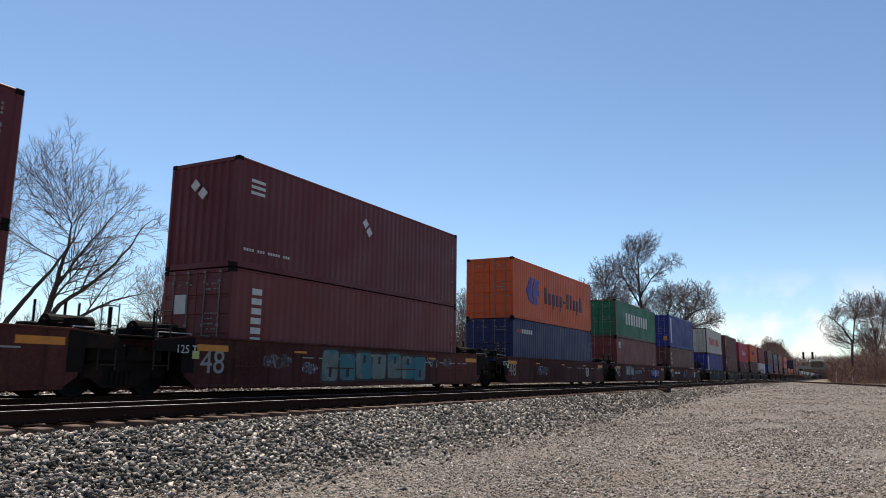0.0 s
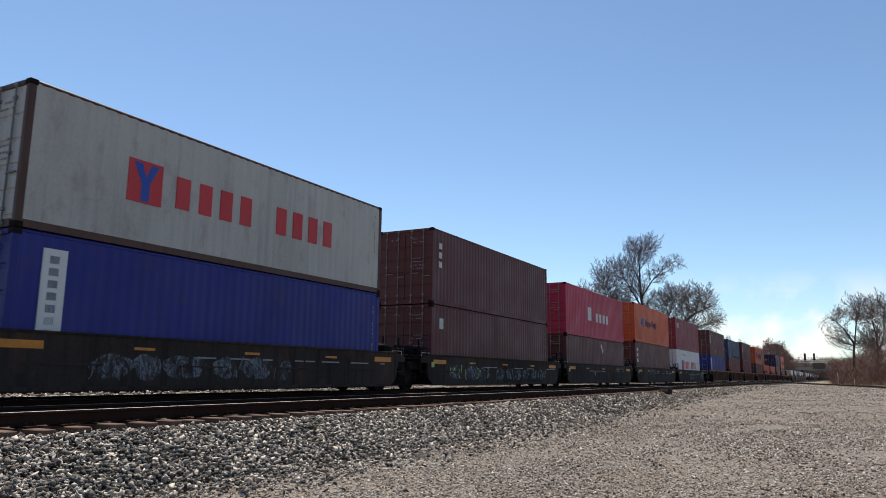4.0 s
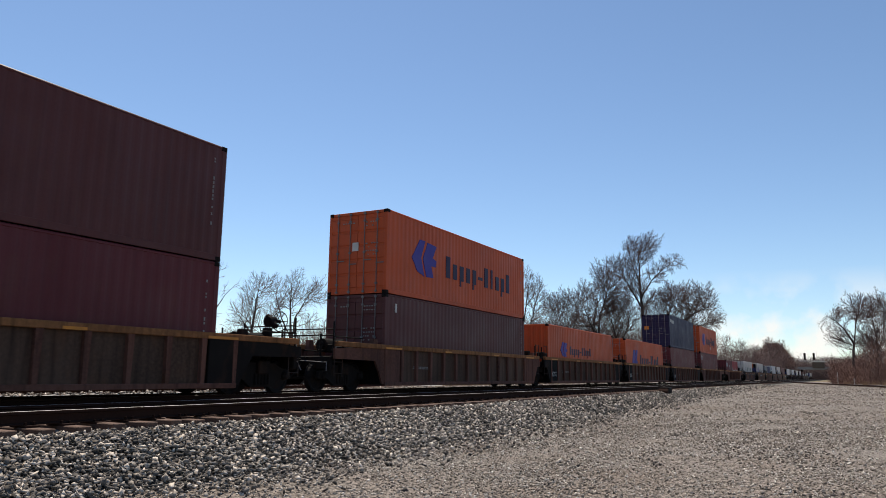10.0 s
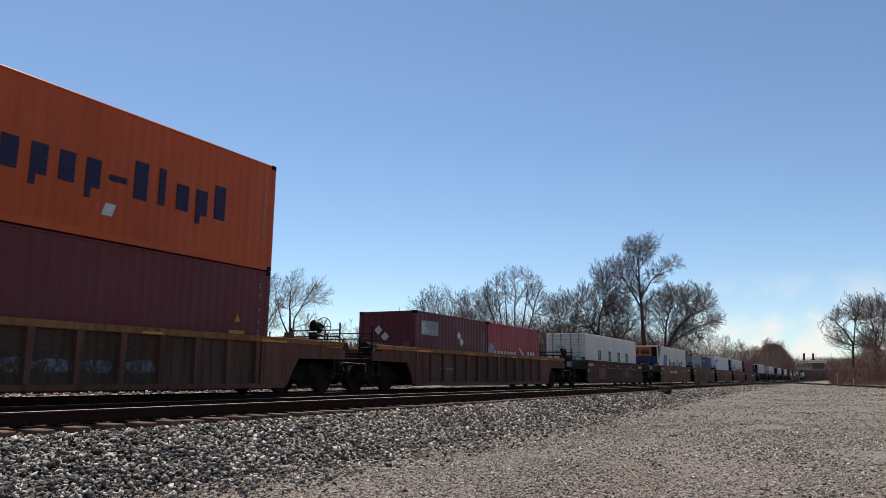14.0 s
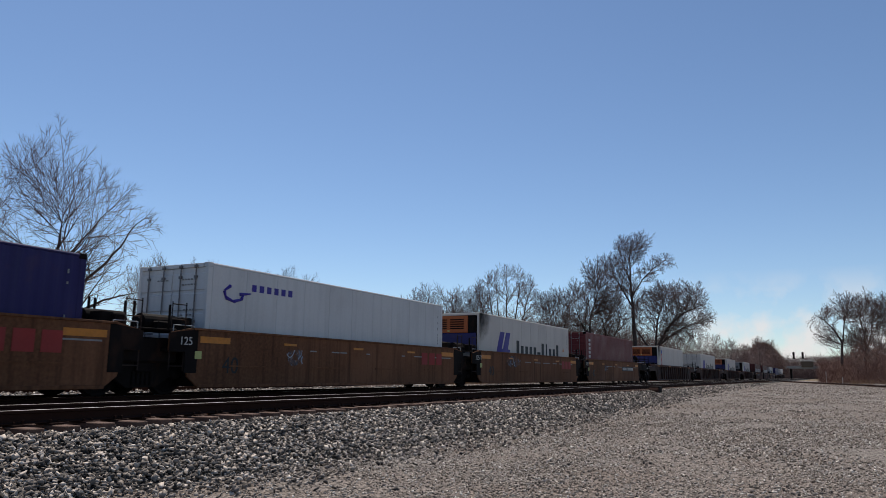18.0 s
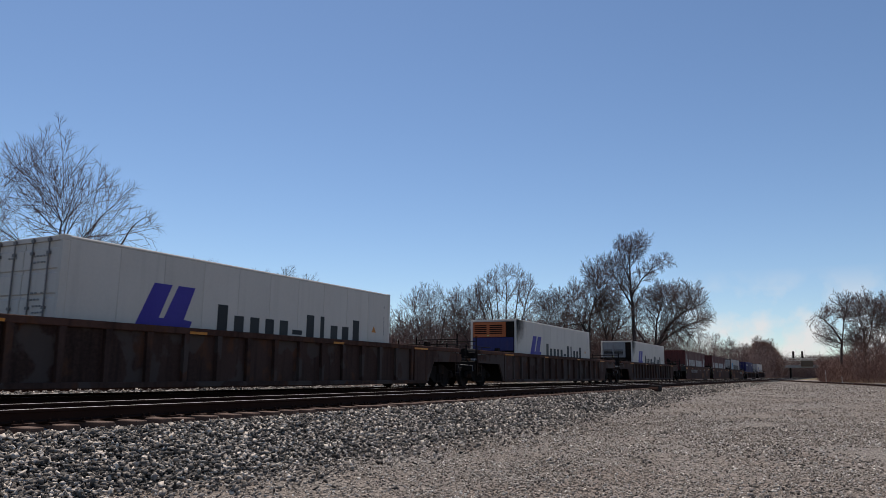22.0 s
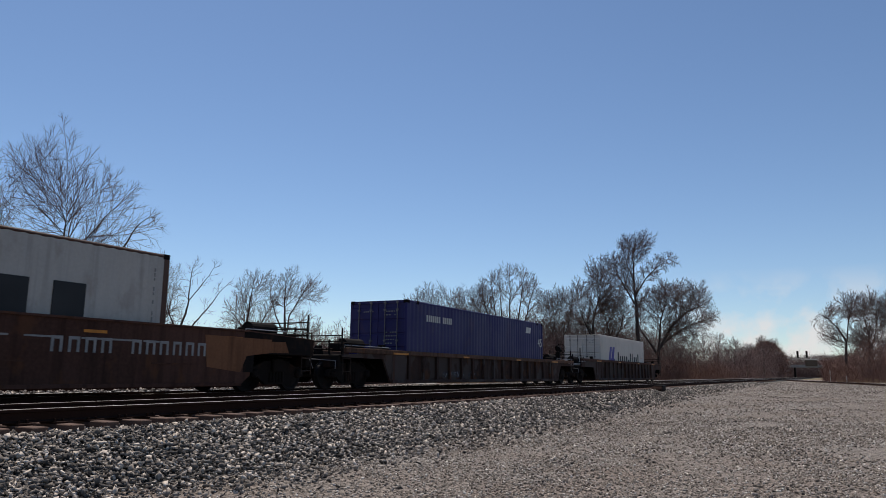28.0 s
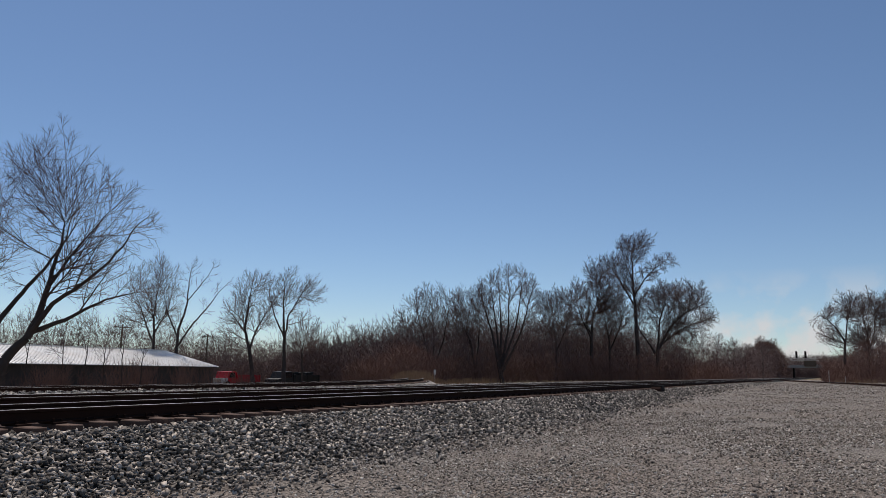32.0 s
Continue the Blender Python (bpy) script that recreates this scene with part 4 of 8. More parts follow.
tree(37.9, 49.8, 0.07, 93, 0.0085, 0.41, "thin bare sapling in front of the shed",
     [[(-0.0, 0.7), (-0.0, 2.8), (0.1, 3.7)], [(-0.1, 2.4), (-0.7, 3.9)]],
     [(-0.0, 3.6, 0.8, 1.2), (-0.4, 2.6, 0.6, 0.9)])
tree(38.8, 48.8, 0.07, 94, 0.0085, 0.41, "thin bare sapling in front of the shed",
     [[(-0.0, 0.7), (-0.0, 2.8), (0.0, 4.2)], [(-0.1, 2.4), (-0.7, 3.9)]],
     [(-0.1, 4.5, 0.9, 1.2), (-0.5, 3.5, 0.7, 0.9)])
tree(39.7, 47.8, 0.07, 95, 0.0085, 0.41, "thin bare sapling in front of the shed",
     [[(-0.0, 0.8), (-0.0, 2.9), (0.1, 3.5)], [(-0.1, 2.4), (-0.7, 4.0)]],
     [(0.0, 3.2, 0.7, 1.2), (-0.4, 2.2, 0.6, 0.9)])
tree(224.7, 24.9, 0.2, 110, 0.0293, 0.71, "small leafless tree far along the line",
     [[(-0.0, 2.9), (0.2, 7.1), (0.7, 9.7)]],
     [(0.3, 9.7, 2.3, 2.1), (1.2, 8.1, 2.3, 1.6)])
tree(211.9, 27.5, 0.2, 111, 0.0293, 0.71, "small leafless tree far along the line",
     [[(-0.0, 2.8), (0.2, 6.8), (0.7, 10.5)]],
     [(0.4, 10.5, 1.9, 2.0), (1.2, 8.9, 1.9, 1.6)])
tree(247.9, 23.8, 0.2, 112, 0.0293, 0.71, "small leafless tree far along the line",
     [[(-0.1, 3.1), (0.2, 7.7), (0.7, 9.1)]],
     [(0.3, 9.1, 2.2, 2.3), (1.3, 7.3, 2.2, 1.8)])


def wood(name, kinds, spots, material, label, category, thick, least):
    """Many stems in one mesh, too many to count."""
    verts, faces, pools = [], [], []
    for spec in kinds:
        me = stick_mesh("pool", limbs(**spec), material, thick, least, sliver=max(0, spec["depth"] - 1))
        pools.append(([v.co.copy() for v in me.vertices], [tuple(p.vertices) for p in me.polygons]))
        bpy.data.meshes.remove(me)
    rng = random.Random(77)
    for x, y, size in spots:
        v, f = pools[rng.randrange(len(pools))]
        m = pose(x, y, ground_z(x, y) - 0.1, 0, 0, rng.uniform(0, 360)) @ Matrix.Scale(size, 4)
        k = len(verts)
        verts += [m @ p for p in v]
        faces += [tuple(i + k for i in q) for q in f]
    me = bpy.data.meshes.new(name)
    me.from_pydata(verts, [], faces)
    me.materials.append(material)
    return tagged(new(name, me), label, category, kind="stuff")


def haze_of_twigs(name, count, spot, material, label, category, long, wide, seed):
    """Fine stems as slivers, far too many to count. spot(rng) gives x, y, foot, height."""
    rng, verts, faces = random.Random(seed), [], []
    for i in range(count):
        x, y, z, reach = spot(rng)
        wide_here = wide * min(1.0, reach) if reach < 1 else wide
        way = Vector((rng.gauss(0, 1.1), rng.gauss(0, 1.1), 1.0)).normalized() * rng.uniform(0.5, 1.0) * long * reach
        a = rng.uniform(0, 3.1416)
        side = Vector((math.cos(a), math.sin(a), 0)) * wide_here * rng.uniform(0.5, 1.2)
        p = Vector((x, y, z))
        verts += [p - side, p + side, p + way * 0.6 + side * 0.5, p + way]
        faces += [(4 * i, 4 * i + 1, 4 * i + 2, 4 * i + 3)]
    me = bpy.data.meshes.new(name)
    me.from_pydata(verts, [], faces)
    me.materials.append(material)
    return tagged(new(name, me), label, category, kind="stuff")


def woods():
    rng = random.Random(8)
    shrub = [dict(height=3.0, girth=0.035, seed=s, fork=0.0, spread=24, stems=7, depth=1, bushy=0.8) for s in (61, 62, 63)]

    def edge(x):
        return 41.5 - 20.5 * ease(74, 135, x) + 2.0 * ease(150, 220, x)

    spots = []
    for _ in range(260):
        x = 72 + 150 * rng.random() ** 1.3
        spots.append((x, edge(x) + rng.uniform(0, 7), rng.uniform(0.6, 1.7)))
    for _ in range(90):
        x = rng.uniform(138, 190)
        spots.append((x, 1.3 - (x - 138) * 0.01 - rng.random() ** 1.3 * 16, rng.uniform(0.7, 1.7)))
    for _ in range(95):
        spots.append((rng.uniform(14, 58), rng.uniform(48, 55), rng.uniform(0.4, 1.15)))
    wood("thicket", shrub, spots, BRUSH, "dense brown leafless brush along the railway", "brush", 1.0, 0.011)

    def low_brush(r):
        x = 70 + 230 * r.random() ** 1.5
        y = edge(min(x, 220)) + r.random() * 9
        top = 3.5 + 2.8 * noise.noise((x * 0.12, y * 0.12, 1.0)) + 0.8 * noise.noise((x * 0.6, y * 0.6, 2.0))
        h = r.random() ** 1.2
        return x, y, ground_z(x, y) + max(0.6, top) * h, 1.0

    haze_of_twigs("brush_stems", 75000, low_brush, BRUSH, "tangled brown brush at the foot of the wood", "brush", 1.1, 0.022, 5)

    def right_brush(r):
        x = r.uniform(138, 200)
        y = 1.7 - (x - 138) * 0.005 - r.random() ** 1.1 * 18
        top = 3.5 + 3.0 * noise.noise((x * 0.1, y * 0.25, 7.0)) + 2.5 * ease(0, 5, -y)
        return x, y, ground_z(x, y) + top * r.random() ** 1.2, 1.2

    haze_of_twigs("lot_brush", 26000, right_brush, BRUSH, "tangled brown brush beyond the lot", "brush", 1.4, 0.03, 6)

    def far(r):
        pick = r.random()
        if pick < 0.6:
            x = r.uniform(78, 170)
            y = edge(x) + 6 + r.random() * 40
        elif pick < 0.76:
            x = 160 + 300 * r.random()
            y = 22.5 + r.random() ** 1.5 * 30
        elif pick < 0.93:
            x, y = r.uniform(20, 150), r.uniform(85, 170)
        else:
            x = r.uniform(480, 900)
            y = r.choice((1, 1, -1)) * r.uniform(24, 120) if x < 700 else r.uniform(-90, 120)
        top = 9.5 - 5.5 * ease(0.48, 0.74, y / x) + 3.5 * noise.noise((x * 0.055, y * 0.055, 3.0)) + 2.2 * noise.noise((x * 0.3, y * 0.3, 4.0)) + 5.0 * ease(220, 400, x) + 6.0 * ease(480, 700, x)
        return x, y, ground_z(x, y) + max(1.5, top) * r.random() ** 1.4, 0.95 + 0.4 * ease(150, 400, x) + 2.5 * ease(450, 700, x)

    haze_of_twigs("far_brush", 300000, far, TWIG, "leafless wood in the distance", "woods", 1.6, 0.046, 9)

    def horizon_wood(r):
        if r.random() < 0.55:
            x, y = r.uniform(-30, 300), r.uniform(130, 240)
        elif r.random() < 0.6:
            x, y = r.uniform(620, 760), r.uniform(-80, 120)
        else:
            x, y = r.uniform(600, 640), r.uniform(-15, 40)
        top = 11 + 5 * noise.noise((x * 0.03, y * 0.03, 5.0)) + 4 * ease(300, 600, x)
        return x, y, ground_z(x, y) + max(2.0, top) * r.random() ** 1.7, 1.0 + ease(300, 600, x)

    haze_of_twigs("distant_woods", 210000, horizon_wood, TWIG, "leafless woods along the horizon", "woods", 1.9, 0.085, 15)

    def mound(r):
        a, h = r.uniform(0, 6.283), r.random() ** 0.8
        out = math.sqrt(1 - h * h) * r.random() ** 0.4
        x, y = 400 + 22 * out * math.cos(a), 29.0 + 11.5 * out * math.sin(a)
        return x, y, 0.3 + h * 17.5 * (1 + 0.12 * noise.noise((x * 0.2, y * 0.2, h * 4))), 1.0

    haze_of_twigs("far_thicket", 9000, mound, BRUSH, "rounded dark thicket beside the far line", "brush", 1.8, 0.16, 16)
    sapling = [dict(height=9.0, girth=0.10, seed=s, fork=0.1, spread=27, stems=3, depth=3, bushy=0.5) for s in (71, 72, 73)]
    spots = []
    for _ in range(130):
        x = rng.uniform(80, 150)
        spots.append((x, edge(x) + rng.uniform(2, 26), rng.uniform(0.6, 1.15)))
    for _ in range(45):
        x = rng.uniform(150, 420)
        spots.append((x, 23 + rng.uniform(0, 16), rng.uniform(0.75, 1.25) * (1 + 0.5 * ease(250, 400, x))))
    for _ in range(50):
        spots.append((rng.uniform(22, 110), rng.uniform(78, 130), rng.uniform(0.6, 1.2)))
    for _ in range(24):
        x = rng.uniform(145, 230)
        spots.append((x, -3 - (x - 145) * 0.03 - rng.random() * 14, rng.uniform(0.9, 1.5)))
    wood("far_woods", sapling, spots, TWIG, "leafless young trees in the distance", "woods", 1.0, 0.018)
    grass = [dict(height=0.8, girth=0.012, seed=s, fork=0.0, spread=14, stems=7, depth=0) for s in (81, 82)]
    spots = []
    for _ in range(420):
        x = rng.uniform(63, 82)
        spots.append((x, edge(max(x, 74)) - 3.0 + rng.uniform(-2.5, 3), rng.uniform(0.5, 1.5)))
    for _ in range(220):
        x = rng.uniform(132, 160)
        spots.append((x, rng.uniform(-12, -0.4), rng.uniform(0.5, 1.2)))
    wood("dry_grass", grass, spots, STRAW, "tall dry straw-coloured grass at the edge of the wood", "grass", 1.0, 0.012)


woods()


def conifer(x, y, height):
    base = thing("evergreen_tree", (x, y, ground_z(x, y)), "dark green evergreen among the bare trees", "tree")
    rng, b = random.Random(4), Build()
    for _ in range(420):
        h = rng.random() ** 1.2
        r = (1 - h) ** 0.7 * height * 0.34 * rng.uniform(0.5, 1.1)
        a = rng.uniform(0, 6.283)
        p = Vector((r * math.cos(a), r * math.sin(a), height * (0.08 + 0.9 * h)))
        d = Vector((math.cos(a), math.sin(a), rng.uniform(-0.3, 0.6))) * rng.uniform(0.25, 0.6)
        s = Vector((-math.sin(a), math.cos(a), 0)) * rng.uniform(0.06, 0.14)
        b.add([p - s, p + s, p + d], [(0, 1, 2)])
    part("trunk", Build().tube((0, 0, -0.2), (0, 0, height * 0.9), 0.16, 0.03), BARK, base)
    part("crown", b, EVERGREEN, base)


conifer(53.6, 75.2, 6.8)


# ---- shed, trucks, poles, signals ----
METAL_ROOF = surface("bright ribbed metal roofing", (0.82, 0.80, 0.77), 0.38, 0.1, dark=(0.48, 0.38, 0.30), dirt=0.4, big=0.5, streak=0.4)
SHED_WALL = surface("dark weathered shed siding", (0.060, 0.050, 0.045), 0.85, streak=0.5, big=1.0)
TRUCK_RED = box_paint("red truck paint", (0.42, 0.012, 0.022))
TRUCK_WHITE = box_paint("white truck paint", (0.6, 0.6, 0.6))
TRUCK_BLACK = box_paint("black truck paint", (0.02, 0.02, 0.02))
GLASS = surface("dark window glass", (0.012, 0.014, 0.017), 0.15, spec=0.6, bump=0, dirt=0.1)
POLE_WOOD = surface("weathered pole wood", (0.10, 0.075, 0.055), 0.9)
CONCRETE = surface("stained concrete", (0.24, 0.235, 0.225), 0.85, streak=0.4)


def shed():
    x0, x1, y0, y1, eave, ridge = 4.0, 56.2, 56.0, 72.0, 1.72, 3.36
    g = -0.75
    base = thing("shed", ((x0 + x1) / 2, (y0 + y1) / 2, g), "long low shed with a bright metal roof and dark walls", "building")
    hx, hy = (x1 - x0) / 2, (y1 - y0) / 2
    top, peak = eave - g, ridge - g
    for s in (-1, 1):
        part("wall", Build().box(-hx + 0.4, hx - 0.4, *sorted((s * (hy - 0.4), s * (hy - 0.6))), -0.3, top), SHED_WALL, base)
        part("wall", Build().add([(s * (hx - 0.4), -hy + 0.6, -0.3), (s * (hx - 0.4), hy - 0.6, -0.3), (s * (hx - 0.4), hy - 0.6, top), (s * (hx - 0.4), 0, peak - 0.12), (s * (hx - 0.4), -hy + 0.6, top),
                                  (s * (hx - 0.6), -hy + 0.6, -0.3), (s * (hx - 0.6), hy - 0.6, -0.3), (s * (hx - 0.6), hy - 0.6, top), (s * (hx - 0.6), 0, peak - 0.12), (s * (hx - 0.6), -hy + 0.6, top)],
                                 [(0, 1, 2, 3, 4), (9, 8, 7, 6, 5), (0, 5, 6, 1), (1, 6, 7, 2), (2, 7, 8, 3), (3, 8, 9, 4), (4, 9, 5, 0)]), SHED_WALL, base)
    n = 48
    for s in (-1, 1):
        def make():
            b, w = Build(), 2 * hx / n
            low, high = (s * hy, top - 0.02), (0, peak)
            b.add([(0.01, low[0], low[1]), (w - 0.01, low[0], low[1]), (w - 0.01, high[0], high[1]), (0.01, high[0], high[1]),
                   (0.01, low[0], low[1] + 0.03), (w - 0.01, low[0], low[1] + 0.03), (w - 0.01, high[0], high[1] + 0.03), (0.01, high[0], high[1] + 0.03)],
                  [(0, 1, 2, 3), (7, 6, 5, 4), (0, 4, 5, 1), (1, 5, 6, 2), (2, 6, 7, 3), (3, 7, 4, 0)])
            for q in (0.0, 0.36, 0.72):
                b.add([(q, low[0], low[1] + 0.03), (q + 0.05, low[0], low[1] + 0.03), (q + 0.05, high[0], high[1] + 0.03), (q, high[0], high[1] + 0.03),
                       (q, low[0], low[1] + 0.065), (q + 0.05, low[0], low[1] + 0.065), (q + 0.05, high[0], high[1] + 0.065), (q, high[0], high[1] + 0.065)],
                      [(0, 1, 2, 3), (7, 6, 5, 4), (0, 4, 5, 1), (1, 5, 6, 2), (2, 6, 7, 3), (3, 7, 4, 0)])
            return b
        me = make().mesh("roof_sheet", METAL_ROOF)
        for i in range(n):
            part("roof_sheet", me, None, base).matrix_basis = pose(-hx + 2 * hx * i / n, 0, 0)
    part("ridge_cap", Build().prism([(-hx, peak + 0.02), (hx, peak + 0.02), (hx, peak + 0.10), (-hx, peak + 0.10)], -0.2, 0.2), METAL_ROOF, base)
    part("gutter", Build().box(-hx, hx, -hy - 0.1, -hy, top - 0.14, top - 0.03, 0.02), SHED_WALL, base)


def road_wheel(parent, x, y, r):
    tyre = part("wheel", Build().lathe((0, 0, 0), [(r * 0.55, -0.12), (r * 0.9, -0.13), (r, -0.08), (r, 0.08), (r * 0.9, 0.13), (r * 0.55, 0.12)], 20), BLACK_STEEL, parent)
    tyre.matrix_basis = pose(x, y, r)
    part("rim", Build().lathe((0, 0, 0), [(0.001, -0.05), (r * 0.3, -0.07), (r * 0.56, -0.10), (r * 0.56, 0.10), (0.001, 0.05)], 16), GALVANISED, tyre)


def parked_truck(x, y, length, cab, bed, label, load=False):
    """A truck that faces -x, with a cab and an open body."""
    base = thing("parked_truck", (x, y, ground_z(x, y)), label, "truck")
    c = length * 0.36
    hood = Build().prism([(-length / 2, 0.5), (-length / 2 + 0.05, 1.0), (-length / 2 + 0.9, 1.12), (-length / 2 + 1.25, 1.85), (-length / 2 + c - 0.1, 1.9), (-length / 2 + c, 1.1),
                          (-length / 2 + c, 0.5)], -0.95, 0.95)
    body = part("cab", hood, cab, base)
    if cab is TRUCK_RED:
        part("nose", Build().box(-length / 2 - 0.04, -length / 2 + 0.95, -0.97, 0.97, 0.5, 1.14, 0.03), TRUCK_WHITE, body, "white nose panel")
    part("window", Build().prism([(-length / 2 + 1.12, 1.2), (-length / 2 + 1.35, 1.72), (-length / 2 + c - 0.2, 1.74), (-length / 2 + c - 0.2, 1.2)], -0.965, -0.94), GLASS, body)
    part("windscreen", Build().add([(-length / 2 + 0.93, -0.8, 1.16), (-length / 2 + 0.93, 0.8, 1.16), (-length / 2 + 1.22, 0.75, 1.78), (-length / 2 + 1.22, -0.75, 1.78)],
                                   [(0, 1, 2, 3)]), GLASS, body)
    part("bumper", Build().box(-length / 2 - 0.12, -length / 2 + 0.05, -0.95, 0.95, 0.42, 0.62, 0.03), GALVANISED, base)
    rear = part("open_body", Build().box(-length / 2 + c + 0.08, length / 2, -1.02, -0.96, 0.72, 1.5, 0.015).box(-length / 2 + c + 0.08, length / 2, 0.96, 1.02, 0.72, 1.5, 0.015)
                .box(-length / 2 + c + 0.08, -length / 2 + c + 0.16, -0.96, 0.96, 0.72, 1.8, 0.015).box(length / 2 - 0.06, length / 2, -0.96, 0.96, 0.72, 1.45, 0.015)
                .box(-length / 2 + c + 0.08, length / 2, -0.96, 0.96, 0.66, 0.74), bed, base)
    for k in range(5):
        xx = -length / 2 + c + 0.3 + (length - c - 0.5) * k / 4
        part("stake", Build().box(xx - 0.04, xx + 0.04, -1.06, -1.02, 0.72, 1.52), bed, rear)
    if load:
        rng, b = random.Random(3), Build()
        for _ in range(40):
            xx, yy, zz = rng.uniform(-length / 2 + c + 0.4, length / 2 - 0.4), rng.uniform(-0.8, 0.8), rng.uniform(1.2, 1.75)
            b.box(xx - 0.3, xx + 0.3, yy - 0.2, yy + 0.2, zz - 0.15, zz + 0.12, 0.04)
        tagged(part("load", b, TRUCK_BLACK, rear, "dark heaped load"), kind="stuff")
    part("chassis", Build().box(-length / 2 + 0.2, length / 2 - 0.1, -0.45, 0.45, 0.45, 0.66), BLACK_STEEL, base)
    for xx in (-length / 2 + 0.95, length / 2 - 1.15):
        for yy in (-0.86, 0.86):
            road_wheel(base, xx, yy, 0.42)
    part("headlight", Build().box(-length / 2 - 0.02, -length / 2 + 0.04, -0.85, -0.55, 0.78, 0.95, 0.02), GLASS, base)
    part("headlight", Build().box(-length / 2 - 0.02, -length / 2 + 0.04, 0.55, 0.85, 0.78, 0.95, 0.02), GLASS, base)


def utility_pole(x, y, height, arms=1):
    base = thing("utility_pole", (x, y, ground_z(x, y)), "weathered wooden utility pole with a crossarm", "utility pole", "utility poles")
    part("pole", Build().tube((0, 0, -0.3), (0, 0, height), 0.15, 0.10), POLE_WOOD, base)
    for k in range(arms):
        z = height - 0.4 - 0.9 * k
        arm = part("crossarm", Build().box(-1.2, 1.2, -0.06, 0.06, z - 0.06, z + 0.06, 0.01), POLE_WOOD, base)
        for dx in (-1.1, -0.6, 0.6, 1.1):
            part("insulator", Build().tube((dx, 0, z + 0.06), (dx, 0, z + 0.22), 0.04, 0.03), GLASS, arm)


def signal_gantry():
    base = thing("signal_gantry", (300.0, 2.0, 0.45), "cantilever railway signal bridge with two black signal heads", "signal")
    part("mast", Build().box(-0.14, 0.14, -0.14, 0.14, 0, 7.6, 0.03), POLE_WOOD, base)
    b = Build()
    for z in (6.9, 7.6):
        for x in (-0.35, 0.35):
            b.tube((x, -0.5, z), (x, 11.5, z), 0.06, sides=6)
    for k in range(9):
        y = -0.3 + 1.35 * k
        for x in (-0.35, 0.35):
            b.tube((x, y, 6.9), (x, min(11.5, y + 1.2), 7.6), 0.035, sides=5)
    part("boom", b, GALVANISED, base, "galvanised lattice boom")
    g = Build()
    for k in range(8):
        g.tube((-0.4, 0.2 + 1.6 * k, 7.6), (-0.4, 0.2 + 1.6 * k, 8.7), 0.03, sides=5)
    g.tube((-0.4, 0.2, 8.7), (-0.4, 11.4, 8.7), 0.03, sides=5)
    part("hand_rail", g, GALVANISED, base)
    for y in (6.2, 9.2):
        head = part("signal_head", Build().box(-0.2, 0.2, y - 0.35, y + 0.35, 7.7, 10.2, 0.05), BLACK_STEEL, base, "black signal head with stacked lamps")
        for z in (8.15, 8.95, 9.75):
            part("lamp_hood", Build().tube((-0.2, y, z), (-0.55, y, z), 0.2, sides=12), BLACK_STEEL, head)
    part("ladder", Build().tube((-0.35, -0.3, 0.2), (-0.35, -0.3, 7.6), 0.03).tube((-0.35, 0.3, 0.2), (-0.35, 0.3, 7.6), 0.03), GALVANISED, base)


def overpass():
    base = thing("road_overpass", (520.0, 12.0, 0.3), "stained concrete road bridge over the far railway", "bridge")
    part("deck", Build().box(-5, 5, -22, 40, 6.6, 7.4, 0.05), CONCRETE, base)
    for x in (-5, 4.8):
        part("parapet", Build().box(x, x + 0.2, -22, 40, 7.4, 8.3, 0.02), CONCRETE, base, "stained concrete parapet")
    for y in (-9, 9.5, 28):
        part("pier", Build().box(-4, 4, y - 0.5, y + 0.5, 0, 6.6, 0.05), BLACK_STEEL, base, "dark bridge pier")
    part("abutment", Build().box(-5, 5, 34, 42, 0, 6.6), CONCRETE, base)
    part("abutment", Build().box(-5, 5, -24, -18, 0, 6.6), CONCRETE, base)
    house = thing("control_house", (515.0, 11.8, 8.6), "small grey building standing on the far bridge", "building")
    part("wall", Build().box(-1, 1, -3.4, 3.4, -0.9, 3.0, 0.03), POLE_WOOD, house)
    part("roof", Build().box(-1.3, 1.3, -3.7, 3.7, 3.0, 3.4, 0.03), GALVANISED, house)


def small_roadside():
    for x, y, h, r in ((142.0, 0.5, 2.1, 0.07), (140.0, -1.9, 1.1, 0.06)):
        post = thing("marker_post", (x, y, ground_z(x, y)), "slim white marker post at the lot's edge", "post", "marker posts")
        part("shaft", Build().tube((0, 0, -0.2), (0, 0, h), r, sides=10), WHITE_INK, post)
        part("cap", Build().tube((0, 0, h), (0, 0, h + 0.06), r, r * 0.4, sides=10), GALVANISED, post)
    x, y = 71.2, 38.8
    sign = thing("small_sign", (x, y, ground_z(x, y)), "small white sign on a thin post in the grass", "sign")
    part("post", Build().tube((0, 0, -0.2), (0, 0, 1.6), 0.03), GALVANISED, sign)
    part("board", Build().box(-0.22, 0.22, -0.05, -0.03, 1.1, 1.65, 0.005), WHITE_INK, sign)
    x, y = 42.4, 8.75
    base = thing("trackside_box", (x, y, ground_z(x, y)), "low dark track machine with a worn lid beside the rail", "track machine")
    part("body", Build().box(-0.1, 0.75, -0.25, 0.25, 0, 0.34, 0.05), BLACK_STEEL, base)
    part("lid", Build().prism([(-0.60, 0.05), (-0.1, 0.02), (-0.1, 0.24), (-0.40, 0.26), (-0.55, 0.15)], -0.25, 0.25), RAIL_SIDE, base, "worn brown lid")
    part("rod", Build().tube((0.2, 0.2, 0.1), (0.2, 1.2, 0.12), 0.04), BLACK_STEEL, base)


